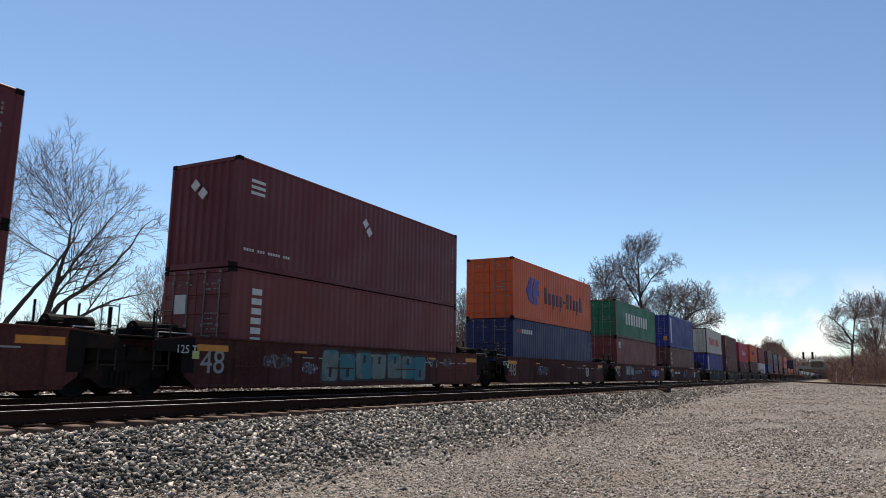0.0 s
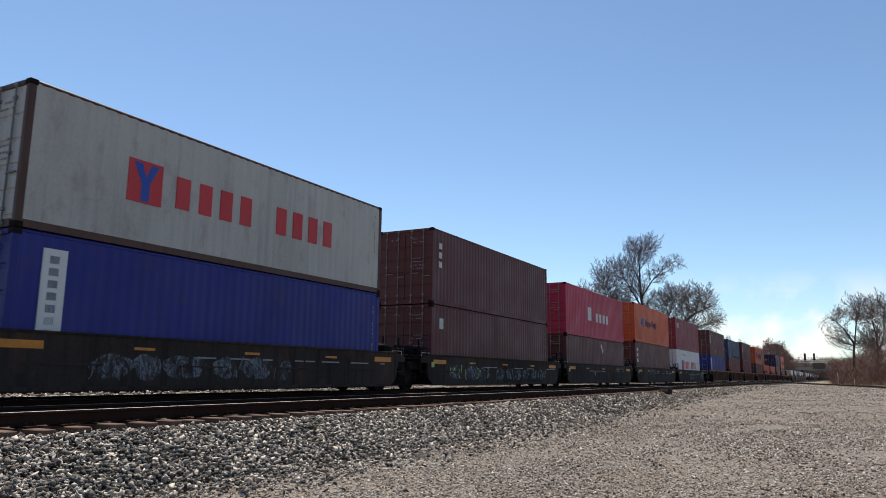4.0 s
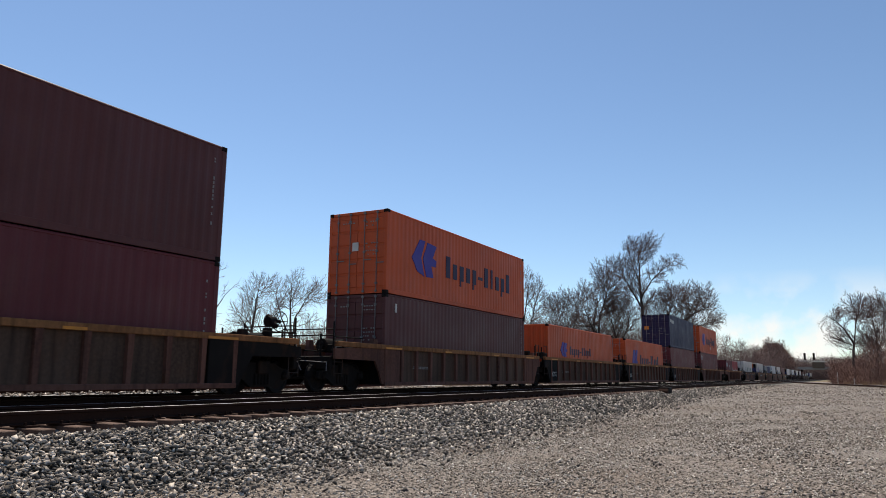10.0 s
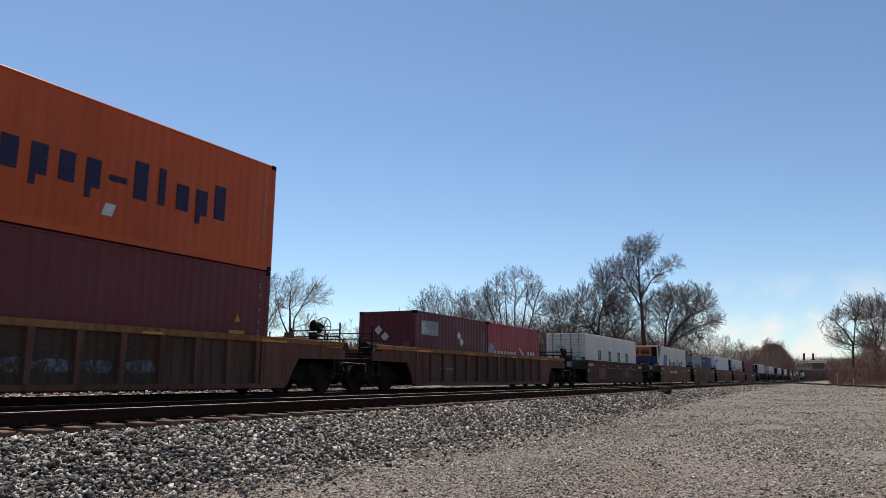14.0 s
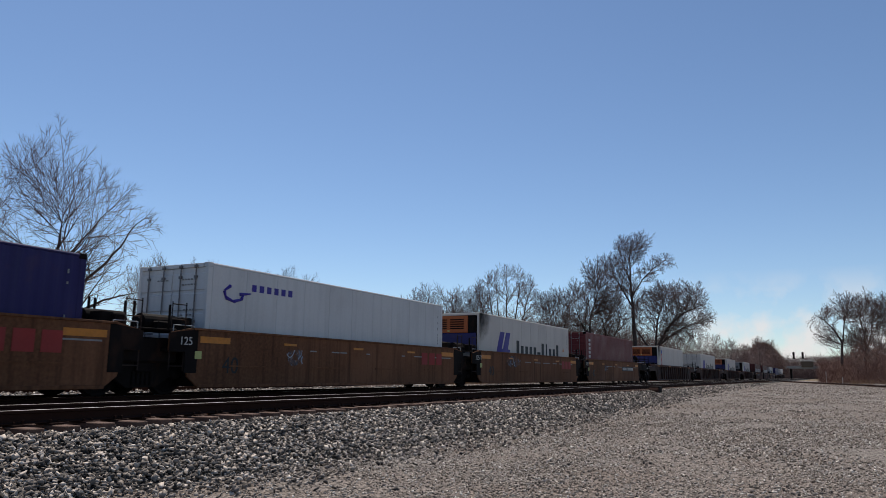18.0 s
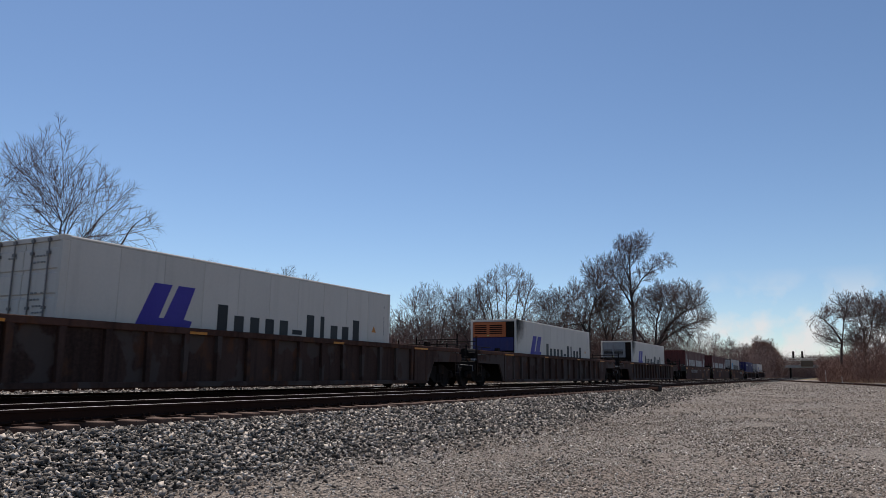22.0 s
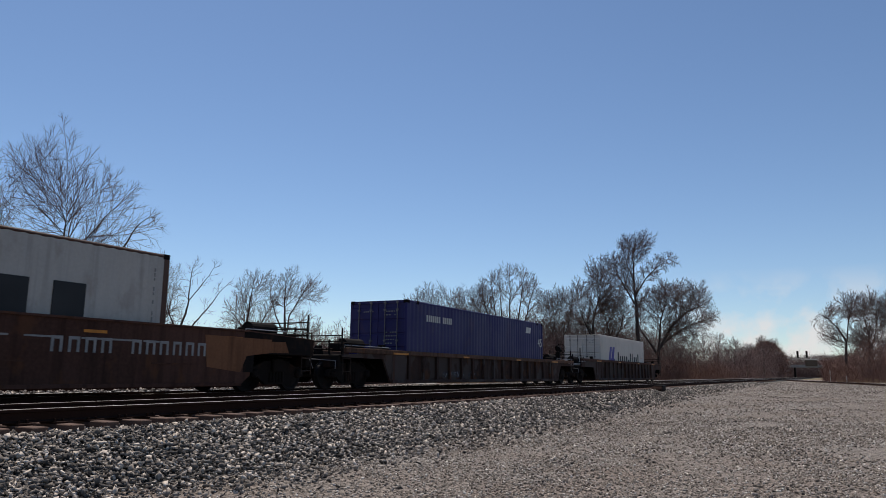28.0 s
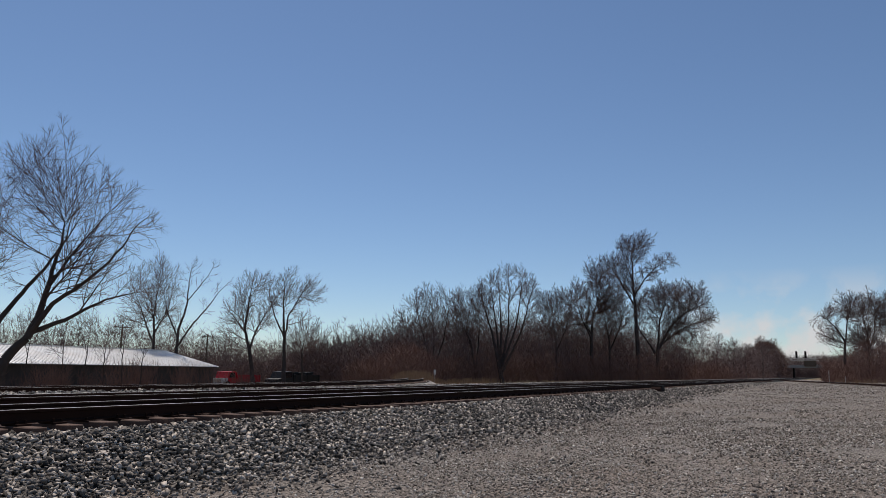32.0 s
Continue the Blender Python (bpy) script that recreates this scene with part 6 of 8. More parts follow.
def well_car(style, c, half, left, right, reach_l, reach_r, top, paint, label, chord=None, marks="40", end_mark="125 T", seed=0, plate=None, tape=True):
    """One unit. c: its middle at the start; half: half its well; left, right: 'joint' or 'end';
    reach: from the middle to the joint's pivot or the coupler's face; top: its side's upper edge above the rails."""
    car = thing("well_car", (c, TRAIN_Y, RAIL_Z), label, "rail car", "well cars of the train")
    plate = plate or BLACK_STEEL
    y_out, deck, low = 1.50, 1.02, 0.20
    edge = {}
    for s, kind, reach in ((-1, left, reach_l), (1, right, reach_r)):
        edge[s] = reach - (0.42 if kind == "joint" else 0.75)
        # the truck: a joint's truck belongs to the unit on its left
        if kind == "end":
            truck(car, s * (reach - 1.75))
        elif s > 0:
            truck(car, reach, 0.46)
    xl, xr = -edge[-1], edge[1]
    for s in (-1, 1):
        y0, y1 = sorted((s * y_out, s * (y_out - 0.05)))
        if style == "smooth":
            b = Build().prism([(-half, low), (half, low), (half + 0.30, 0.42), (half + 0.42, 0.97), (xr, 0.97), (xr, top - 0.16), (xr - 0.10, top - 0.12),
                               (half + 0.2, top), (-half - 0.2, top), (xl + 0.10, top - 0.12), (xl, top - 0.16), (xl, 0.97), (-half - 0.42, 0.97),
                               (-half - 0.30, 0.42)], y0, y1)
            part("side_sill", b, paint, car)
            f = sorted((s * (y_out + 0.035), s * (y_out - 0.12)))
            part("top_chord", Build().box(-half - 0.2, half + 0.2, *f, top - 0.05, top, 0.008), paint, car)
            part("bottom_chord", Build().box(-half, half, *f, low - 0.03, low + 0.05, 0.008), paint, car)
            k = Build()
            for i in range(4):
                x = -half + (2 * half) * (i + 0.5) / 4
                k.box(x - 0.65, x + 0.65, *sorted((s * (y_out + 0.02), s * (y_out - 0.02))), 0.66, 0.69)
            part("weld_seam", k, paint, car)
        else:
            inner = sorted((s * (y_out - 0.07), s * (y_out - 0.11)))
            part("side_sill", Build().prism([(-half, low), (half, low), (half, top - 0.05), (-half, top - 0.05)], *inner), PANEL_TAN if paint is TAN_CAR else paint, car)
            f = sorted((s * (y_out + 0.04), s * (y_out - 0.14)))
            part("top_chord", Build().box(xl + 0.12, xr - 0.12, *f, top - 0.15, top, 0.014), chord or CHORD_BROWN, car, "rust-streaked brown top chord")
            part("bottom_chord", Build().box(-half, half, *f, low - 0.03, low + 0.09, 0.012), paint, car)
            n = round(2 * half / 1.02)
            rib = shared(("rib", top), lambda: Build().prism([(-0.055, low + 0.09), (0.055, low + 0.09), (0.075, top - 0.13), (-0.075, top - 0.13)], -0.06, 0.06), paint)
            for i in range(n + 1):
                part("rib", rib, None, car).matrix_basis = pose(-half + 0.08 + (2 * half - 0.16) * i / n, s * (y_out - 0.03), 0)
            for e, x_end in ((-1, xl), (1, xr)):
                x0, x1 = sorted((e * (half - 0.15), x_end))
                arch = [(e * (half - 0.15), low), (e * (half + 0.12), low + 0.04), (e * (half + 0.28), 0.55), (e * (half + 0.55), 0.95), (x_end, 0.97),
                        (x_end, top - 0.22), (e * (half + 0.3), top - 0.06), (e * (half - 0.15), top - 0.06)]
                part("end_plate", Build().prism(arch, *sorted((s * (y_out + 0.005), s * (y_out - 0.06)))), plate if half < 7 else paint, car,
                     "black end plate over the truck" if plate is BLACK_STEEL and half < 7 else "")
            for e in (-1, 1):
                part("end_panel", Build().box(*sorted((e * (half - 0.92), e * (half + 0.02))), *sorted((s * (y_out + 0.022), s * (y_out - 0.05))), low + 0.08, top - 0.15, 0.01),
                     plate if half < 7 else paint, car, "sooty flat panel at the end of the well")
        if style == "smooth" and plate is not paint:
            for e, x_end in ((-1, xl), (1, xr)):
                arch = [(e * (half + 0.05), 0.5), (e * (half + 0.40), 0.5), (e * (half + 0.42), 0.97), (x_end, 0.97), (x_end, top - 0.14), (e * (half + 0.05), top - 0.03)]
                part("end_plate", Build().prism(arch, *sorted((s * (y_out + 0.006), s * (y_out - 0.03)))), plate, car, "black end plate over the truck")
    # floor, bulkheads, platforms
    beam = shared(("cross_beam", low), lambda: Build().box(-0.2, 0.2, -1.45, 1.45, low - 0.02, low + 0.06), BLACK_STEEL)
    for i in range(5):
        part("cross_beam", beam, None, car).matrix_basis = pose(-half + 2 * half * (i + 0.5) / 5, 0, 0)
    for e, x_end, kind, reach in ((-1, xl, left, reach_l), (1, xr, right, reach_r)):
        x0, x1 = sorted((e * (half + 0.02), x_end))
        part("end_platform", Build().box(x0, x1, -1.40, 1.40, deck - 0.05, deck + 0.03, 0.01), BLACK_STEEL, car, "grimy steel end platform")
        part("bulkhead", Build().box(*sorted((e * half, e * (half + 0.06))), -1.42, 1.42, low, deck + 0.1), BLACK_STEEL, car)
        part("draft_sill", Build().box(*sorted((e * half, e * (reach - 0.35))), -0.30, 0.30, 0.62, 0.98, 0.02), BLACK_STEEL, car)
        clutter(car, x0 + 0.15, x1 - 0.1, top - 0.12 if style == "smooth" else deck + 0.15, seed * 7 + e)
        for dy in (-1.3, 1.3):
            xg = e * (half + 0.35)
            part("guide_post", Build().prism([(xg - 0.22, deck), (xg + 0.22, deck), (xg + 0.10, top + 0.16), (xg - 0.10, top + 0.16)], dy - 0.08, dy + 0.08), plate, car)
        if kind == "end":
            b = Build().box(*sorted((e * (reach - 0.55), e * (reach - 0.05))), -0.13, 0.13, 0.70, 0.92, 0.03)
            b.box(*sorted((e * (reach - 0.22), e * (reach + 0.02))), -0.22, 0.22, 0.66, 0.96, 0.05)
            part("coupler", b, BLACK_STEEL, car, "knuckle coupler")
            h = Build()
            line = [(e * (reach - 0.5), -0.45, 0.80), (e * (reach - 0.35), -0.42, 0.55), (e * (reach - 0.15), -0.3, 0.42), (e * (reach + 0.0), -0.15, 0.50)]
            for p, q in zip(line, line[1:]):
                h.tube(p, q, 0.028, sides=6)
            part("air_hose", h, BLACK_STEEL, car)
            ladder(car, x_end - e * 0.24, -1.46, 0.45, top + 0.1)
            rails = Build()
            for z in (top + 0.18, top + 0.36):
                rails.tube((x_end - e * 0.10, -1.36, z), (x_end - e * 0.10, 0.5 if z > top + 0.3 else 1.36, z), 0.018, sides=6)
            rails.tube((x_end - e * 1.5, -1.40, top + 0.14), (x_end - e * 0.10, -1.40, top + 0.14), 0.018, sides=6)
            part("end_railing", rails, BLACK_STEEL, car, "thin steel end railing")
            part("uncoupling_lever", Build().tube((x_end + e * 0.12, -1.3, 0.86), (x_end + e * 0.12, -0.2, 0.92), 0.013, sides=6).tube((x_end + e * 0.12, -1.3, 0.86), (x_end + e * 0.2, -1.36, 0.62), 0.013, sides=6), ROD, car, "bare steel uncoupling lever")
            part("end_sill", Build().box(*sorted((x_end - e * 0.12, x_end + e * 0.04)), -1.36, 1.36, 0.66, deck + 0.02, 0.02), BLACK_STEEL, car, "sooty end sill")
            for dy, tall in ((-1.36, 0.58), (-0.9, 0.24), (0.5, 0.46), (1.36, 0.36)):
                part("hand_rail", Build().tube((x_end - e * 0.10, dy, deck), (x_end - e * 0.10, dy, top + tall), 0.028, sides=6), BLACK_STEEL, car)
            for dy in (-0.9,):
                part("hand_rail", Build().tube((x_end - e * 0.08, dy, deck), (x_end - e * 0.08, dy, top + 0.22), 0.03, sides=6), BLACK_STEEL, car)
        else:
            ladder(car, x_end - e * 0.25, -1.46, 0.55, top + 0.55)
            part("connector_housing", Build().box(*sorted((x_end - e * 0.5, e * (reach - 0.02))), -1.22, 1.22, 0.72, top - 0.26, 0.04), BLACK_STEEL, car, "sooty casting over the shared truck")
            part("walkway_plate", Build().box(*sorted((x_end - e * 0.3, e * (reach - 0.015))), -1.38, 1.38, top - 0.10, top - 0.06, 0.01), BLACK_STEEL, car)
            for dy, tall, wide in ((-1.05, 0.30, 0.16), (0.35, 0.24, 0.22)):
                part("equipment_box", Build().box(*sorted((x_end - e * 0.55, x_end - e * (0.55 + 2 * wide))), dy - 0.18, dy + 0.18, top - 0.06, top - 0.06 + tall, 0.025), BLACK_STEEL, car, "small sooty equipment box")
            for dy in (-1.3, 0.2, 1.3):
                part("hand_rail", Build().tube((x_end - e * 0.12, dy, top - 0.1), (x_end - e * 0.12, dy, top + 0.62 + 0.1 * dy), 0.032, sides=6), BLACK_STEEL, car)
    # markings on the side that faces the lot
    y_ink = -y_out - 0.006
    if tape:
        spots = [-half + 2 * half * k / 4 for k in range(5)] if style == "smooth" else [-half + 2 * half * k / 3 for k in range(4)]
        z = top - 0.26 if style == "smooth" else top - 0.11
        yy = (-y_out - 0.008, -y_out + 0.0) if style == "smooth" else (-y_out - 0.048, -y_out - 0.03)
        for i, x in enumerate(spots):
            x = min(max(x, -half + 0.5), half - 0.5)
            wide = 0.48 if i in (0, len(spots) - 1) else 0.26
            tall = 0.15 if i in (0, len(spots) - 1) and style == "smooth" else 0.06
            part("reflector", Build().box(x - wide, x + wide, *yy, z - tall / 2, z + tall / 2), YELLOW, car, "amber reflective strip")
    if marks:
        big = marks == "48"
        ink = ROD_INK if big else BLACK_INK if paint in (SMOOTH_TAN, TAN_CAR, RUST_TAN) else WHITE_INK
        depth = y_ink if style == "smooth" else -y_out + 0.068
        lettering(marks, 0.78 if big else 0.56, ink, car, -half + (0.12 if big else 0.75), depth, 0.50 if style == "smooth" else 0.58)
    if end_mark:
        lettering(end_mark, 0.26 if style == "smooth" else 0.33, WHITE_INK, car, -half - 0.62 if style == "smooth" else -half + 0.10, -y_out - 0.03, 0.52 if style == "ribbed" else top - 0.40)
    if style == "smooth":
        part("placard", Build().box(-half - 0.12, -half + 0.08, y_ink - 0.004, -y_out + 0.01, 0.82, 1.0), LIME, car)
    rng, b = random.Random(seed), Build()
    yb = (y_ink, -y_out + 0.002) if style == "smooth" else (-y_out + 0.065, -y_out + 0.08)
    for k in range(2 if style == "ribbed" and half < 7 else 0):
        x, z = -half + 1.9, 0.78 - k * 0.055
        while x < -half + 3.0:
            d = rng.uniform(0.06, 0.2)
            b.box(x, x + d, *yb, z, z + 0.025)
            x += d + 0.05
    for k in range(12 if style == "smooth" else 0):
        x = rng.uniform(-half + 3.5, half - 0.6)
        b.box(x, x + rng.uniform(0.2, 0.7), *yb, top - 0.42, top - 0.385)
    tagged(part("small_print", b, ROD_INK, car), kind="stuff")
    return rides(car)


def spray(car, x0, x1, z0, z1, ink, seed, fat=0.05, y=-1.508):
    """Worn graffiti that spells nothing: clouds of overspray under thin broken strokes."""
    rng, b = random.Random(seed), Build()
    haze, x = HAZE_GREY, x0
    while x < x1 - 0.2:
        w = min(rng.uniform(0.7, 1.5), x1 - x)
        ring = []
        for k in range(12):
            a = 6.2832 * k / 12
            ring.append((x + w / 2 + w * 0.52 * math.cos(a) * rng.uniform(0.8, 1.1), (z0 + z1) / 2 + (z1 - z0) * 0.5 * math.sin(a) * rng.uniform(0.75, 1.05)))
        part("overspray", Build().add([(px, y + 0.003, pz) for px, pz in ring], [tuple(range(12))]), haze, car, "clouded worn spray paint")
        x += w * rng.uniform(0.85, 1.3)
    for i in range(max(3, round((x1 - x0) * 2.2))):
        px, pz = rng.uniform(x0, x1), rng.uniform(z0 + 0.3 * (z1 - z0), z1)
        a, bend, d = rng.uniform(-2.2, -0.9), rng.uniform(-0.5, 0.5), (z1 - z0) * rng.uniform(0.08, 0.17)
        f = fat * rng.uniform(0.16, 0.4)
        for k in range(rng.randint(3, 8)):
            qx, qz = px + d * 0.7 * math.cos(a), pz + d * math.sin(a)
            if not (x0 < qx < x1 and z0 < qz < z1):
                break
            nx, nz = -math.sin(a) * f, math.cos(a) * f
            b.prism([(px + nx, pz + nz), (px - nx, pz - nz), (qx - nx, qz - nz), (qx + nx, qz + nz)], y, y + 0.006)
            px, pz, a = qx, qz, a + bend + rng.uniform(-0.25, 0.25)
    tagged(part("graffiti", b, ink, car, "thin broken spray-paint strokes"), kind="stuff")


# ---- what the train carries, front to rear ----
def pair(x, upper, lower, base, length=FORTY):
    """Two stacked containers; each is (height, paint, label, extra). Returns (upper, lower)."""
    low = container(x, length, lower[0], base, lower[1], lower[2], **lower[3])
    top = container(x, length, upper[0], base + lower[0] + 0.012, upper[1], upper[2], **upper[3])
    for k, (box, spec) in enumerate(((top, upper), (low, lower))):
        small_print(box, length, spec[0], seed=int(x) + k)
        if spec[3].get("left", "doors") == "doors":
            door_print(box, length, spec[0], seed=int(x) + k)
    return top, low


def single(x, height, paint, label, base, length=FORTY, printed=True, **extra):
    box = container(x, length, height, base, paint, label, **extra)
    if printed:
        small_print(box, length, height, seed=int(x))
        if extra.get("left", "doors") == "doors":
            door_print(box, length, height, seed=int(x))
    return box


WALL, COOLER = {"left": "wall"}, {"left": "cooler", "smooth": True}

RUSTY_FRAME = box_paint("rust-brown container frame", (0.085, 0.042, 0.03), 0.5, 0.4, 0.5)

# five maroon units with long wells
g1 = []
for i, x in enumerate((-4.67, 13.26, 31.19, 49.16, 67.04)):
    c = x + FORTY / 2
    g1.append(well_car("smooth", c, 7.35, "joint", "end" if i == 4 else "joint", 8.96, 10.3 if i == 4 else 8.96, 1.34, MAROON_CAR,
                       "maroon smooth-sided well car unit streaked with grime and graffiti", marks="48", seed=i))
u0 = pair(-4.55, (STD, DARK_RED, "dark red corrugated steel container on top", {}), (HC, MAROON, "maroon corrugated steel container in the well", {}), 0.24)
u1 = pair(13.26, (HC, DARK_RED, "dark red container with a wavy square emblem and hazard placards", WALL),
          (HC, MAROON, "maroon container with white lettering down its wall", {}), 0.24)
u2 = pair(31.19, (HC, ORANGE, "orange container with a large blue emblem and dark lettering", {}), (HC, MARINE, "dark blue container with small white lettering", {}), 0.24)
u3 = pair(49.16, (STD, GREEN, "green container with broad white lettering", {"frame_paint": RUSTY_FRAME}), (HC, MAROON, "maroon container with a small blue and yellow emblem", {}), 0.24)
u4 = pair(67.04, (HC, BLUE, "bright blue container with a white lettered strip", {}), (HC, PLUM, "plum brown container with white lettering", {}), 0.24)

# five dark brown units
g2 = []
for i, x in enumerate((88.02, 103.72, 118.86, 134.32, 149.77)):
    c = x + FORTY / 2
    g2.append(well_car("smooth", c, 6.45, "end" if i == 0 else "joint", "end" if i == 4 else "joint", 10.3 if i == 0 else 7.72, 10.1 if i == 4 else 7.72, 1.28,
                       BROWN_CAR, "dark brown smooth-sided well car unit with scrawled graffiti", marks="", end_mark="", seed=10 + i, plate=BROWN_CAR))
u5 = pair(88.02, (HC, GREY, "grey container with a red and blue emblem and red lettering", {"frame_paint": RUSTY_FRAME}), (HC, BLUE, "bright blue container with a white lettered strip", {}), 0.26)
u6 = pair(103.72, (HC, PLUM, "plum brown container with white lettering down its wall", {}), (HC, PLUM, "plum brown container with a small white mark", {}), 0.26)
u7 = pair(118.86, (HC, CRIMSON, "crimson container with white lettering", {}), (STD, PLUM, "plum brown container with hazard placards", {}), 0.26)
u8 = pair(134.32, (HC, ORANGE, "sun-faded orange container with a blue emblem and dark lettering", {}), (HC, PLUM, "plum brown container with white lettering", {}), 0.26)
u9 = pair(149.77, (HC, BRICK, "brick red container with white letters and scraped paint", {}),
          (HC, COOL_WHITE, "white container with a red and blue emblem and red lettering", {"smooth": True}), 0.26)

# three ribbed tan units
g3 = []
for i, x in enumerate((169.63, 185.53, 201.40)):
    c = x + FORTY / 2
    g3.append(well_car("ribbed", c, 6.55, "end" if i == 0 else "joint", "end" if i == 2 else "joint", 9.7 if i == 0 else 7.95, 9.7 if i == 2 else 7.95, 1.46,
                       TAN_CAR, "grimy tan ribbed well car unit with an amber top chord", CHORD_TAN, "40" if i == 1 else "", "", seed=20 + i))
u10 = pair(169.63, (HC, PLUM, "plum brown container with white lettering and red patches", {}), (HC, BLUE, "bright blue container with a white lettered strip", {}), 0.30)
u11 = pair(185.53, (STD, TEAL, "faded teal container with dark repainted panels", {}), (HC, MAROON, "maroon red container with white stencils", {}), 0.30)
u12 = pair(201.40, (HC, PLUM, "plum brown container with white lettering down its wall", {}), (HC, DARK_RED, "dark red container with a lettered strip", {}), 0.30)

# five ribbed tan units
g4 = []
for i, x in enumerate((221.03, 236.45, 252.01, 267.57, 283.51)):
    c = x + FORTY / 2
    g4.append(well_car("ribbed", c, 6.50, "end" if i == 0 else "joint", "end" if i == 4 else "joint", 9.9 if i == 0 else 7.8, 9.9 if i == 4 else 7.8, 1.48,
                       TAN_CAR, "grimy tan ribbed well car unit with an amber top chord", CHORD_TAN, "40" if i in (1, 3) else "", "125T" if i in (1, 2, 3) else "", seed=30 + i, plate=TAN_CAR if i in (0, 4) else None))
u13 = pair(221.03, (HC, ORANGE, "orange container with a large blue emblem and dark lettering", {}), (HC, PLUM, "plum brown container with white stencils", {}), 0.31)
u14 = single(236.45, HC, ORANGE, "orange container with a blue emblem sunk in the well", 0.31, left="wall")
u15 = single(252.01, HC, ORANGE, "orange container with a slanted blue emblem sunk in the well", 0.30)
u16 = pair(267.57, (HC, NAVY, "navy blue container with a striped flag and white letters", {}), (HC, MAROON, "dull maroon container with a red placard", {}), 0.31)
u17 = pair(283.51, (HC, ORANGE, "orange container with a large blue emblem and dark lettering", {}), (HC, MAROON, "maroon container with a blue and yellow emblem", {}), 0.31)

# two single cars
c = 303.31 + FORTY / 2
g5 = [well_car("ribbed", c, 6.50, "end", "end", 9.9, 9.9, 1.48, TAN_CAR, "grimy tan ribbed well car with an amber top chord", CHORD_TAN, "", "", seed=40, plate=TAN_CAR)]
u18 = single(303.31, STD, DARK_RED, "short dark red container with a white and grey emblem", 0.24, TWENTY, left="wall")
u19 = single(303.31 + 6.13, STD, RED, "short faded red container with worn white lettering", 0.24, TWENTY)
c = 323.14 + FORTY / 2
g5.append(well_car("smooth", c, 6.50, "end", "end", 9.9, 9.9, 1.50, RUST_TAN, "patched rusty ochre smooth-sided well car", None, "", "", seed=41))
u20 = single(323.14, HC, REEFER_WHITE, "white refrigerated container with green lettering", 0.22, smooth=True)

# five smooth ochre units
g6 = []
for i, x in enumerate((342.96, 358.69, 374.15, 389.74, 405.31)):
    c = x + FORTY / 2
    g6.append(well_car("smooth", c, 6.50, "end" if i == 0 else "joint", "end" if i == 4 else "joint", 9.9 if i == 0 else 7.79, 10.2 if i == 4 else 7.79, 1.53,
                       SMOOTH_TAN, "faded ochre smooth-sided well car unit with black ends", None, "40", "" if i == 0 else ("125" if i == 2 else "125 T"), seed=50 + i))
u21 = single(342.96, HC, REEFER_WHITE, "white reefer with a violet emblem and black lettering", 0.28, end_paint=REEFER_ORANGE, **COOLER)
u22 = single(358.69, STD, STEEL_GREY, "short blue-grey container with a white star and black lettering", 0.27, TWENTY, left="wall")
u23 = single(358.69 + 6.13, STD, VIOLET, "short violet blue container with small white lettering", 0.27, TWENTY)
u24 = single(374.15, HC, COOL_WHITE, "white container with a winged blue emblem and thin lettering", 0.28, smooth=True)
u25 = single(389.74, HC, REEFER_WHITE, "white reefer with a violet emblem and an orange and navy cooler", 0.28, end_paint=REEFER_ORANGE, **COOLER)
u26 = single(405.31, HC, MAROON, "maroon container with white lettering down its wall", 0.29)

# four long dark ribbed cars
g7 = []
for i, x in enumerate((427.03, 450.84, 474.52, 498.08)):
    c = x + FORTY / 2
    g7.append(well_car("ribbed", c, 8.25, "end", "end", 11.8, 11.8, 1.50, DARK_CAR, "long sooty dark ribbed well car with a rusty top chord", RUST_TAN, "", "", seed=60 + i))
u27 = single(427.03, HC, REEFER_WHITE, "white reefer with a blue and red lettered strip", 0.28, end_paint=REEFER_ORANGE, **COOLER)
u28 = single(450.84, HC, REEFER_WHITE, "white reefer with doors, a violet emblem and black lettering", 0.28, smooth=True)
u29 = single(474.52, HC, REEFER_WHITE, "white reefer with soot stains, a violet emblem and black lettering", 0.26, end_paint=REEFER_ORANGE, **COOLER)
u30 = single(498.08, HC, REEFER_WHITE, "white reefer with a grey and navy cooler and a violet emblem", 0.24, end_paint=STEEL_GREY, **COOLER)

# three long rusty ochre units
g8 = []
for i, c in enumerate((528.15, 547.95, 567.70)):
    g8.append(well_car("smooth", c, 8.25, "end" if i == 0 else "joint", "end" if i == 2 else "joint", 11.9 if i == 0 else 9.9, 11.8 if i == 2 else 9.88, 1.54,
                       RUST_TAN, "long patched rusty ochre well car unit", None, "", "", seed=70 + i))
u31 = single(521.29, HC, BROWN_RED, "long brown red container with thin white capitals and a pale figure", 0.26, FORTY5, left="wall")
u32 = single(541.09, HC, BROWN_RED, "long brown red container with thin white capitals", 0.24, FORTY5, left="wall")
u33 = single(561.58, HC, GREY, "grey container with a white star on a light blue square", 0.22, frame_paint=RUSTY_FRAME)

# two long single cars, the last with a rear lamp
g9 = [well_car("ribbed", 591.20, 8.25, "end", "end", 11.75, 11.8, 1.26, DARK_CAR, "long black ribbed well car with amber reflectors", None, "53", "", seed=80),
      well_car("ribbed", 614.95, 8.25, "end", "end", 11.9, 11.8, 1.46, DARK_CAR, "long sooty ribbed well car at the rear of the train", RUST_TAN, "", "", seed=81)]
u34 = single(584.32, HC, VIOLET, "long violet blue container with small white lettering", 0.20, FORTY5)
u35 = single(608.74, HC, REEFER_WHITE, "white reefer with doors, a violet emblem and black lettering", 0.20, smooth=True)


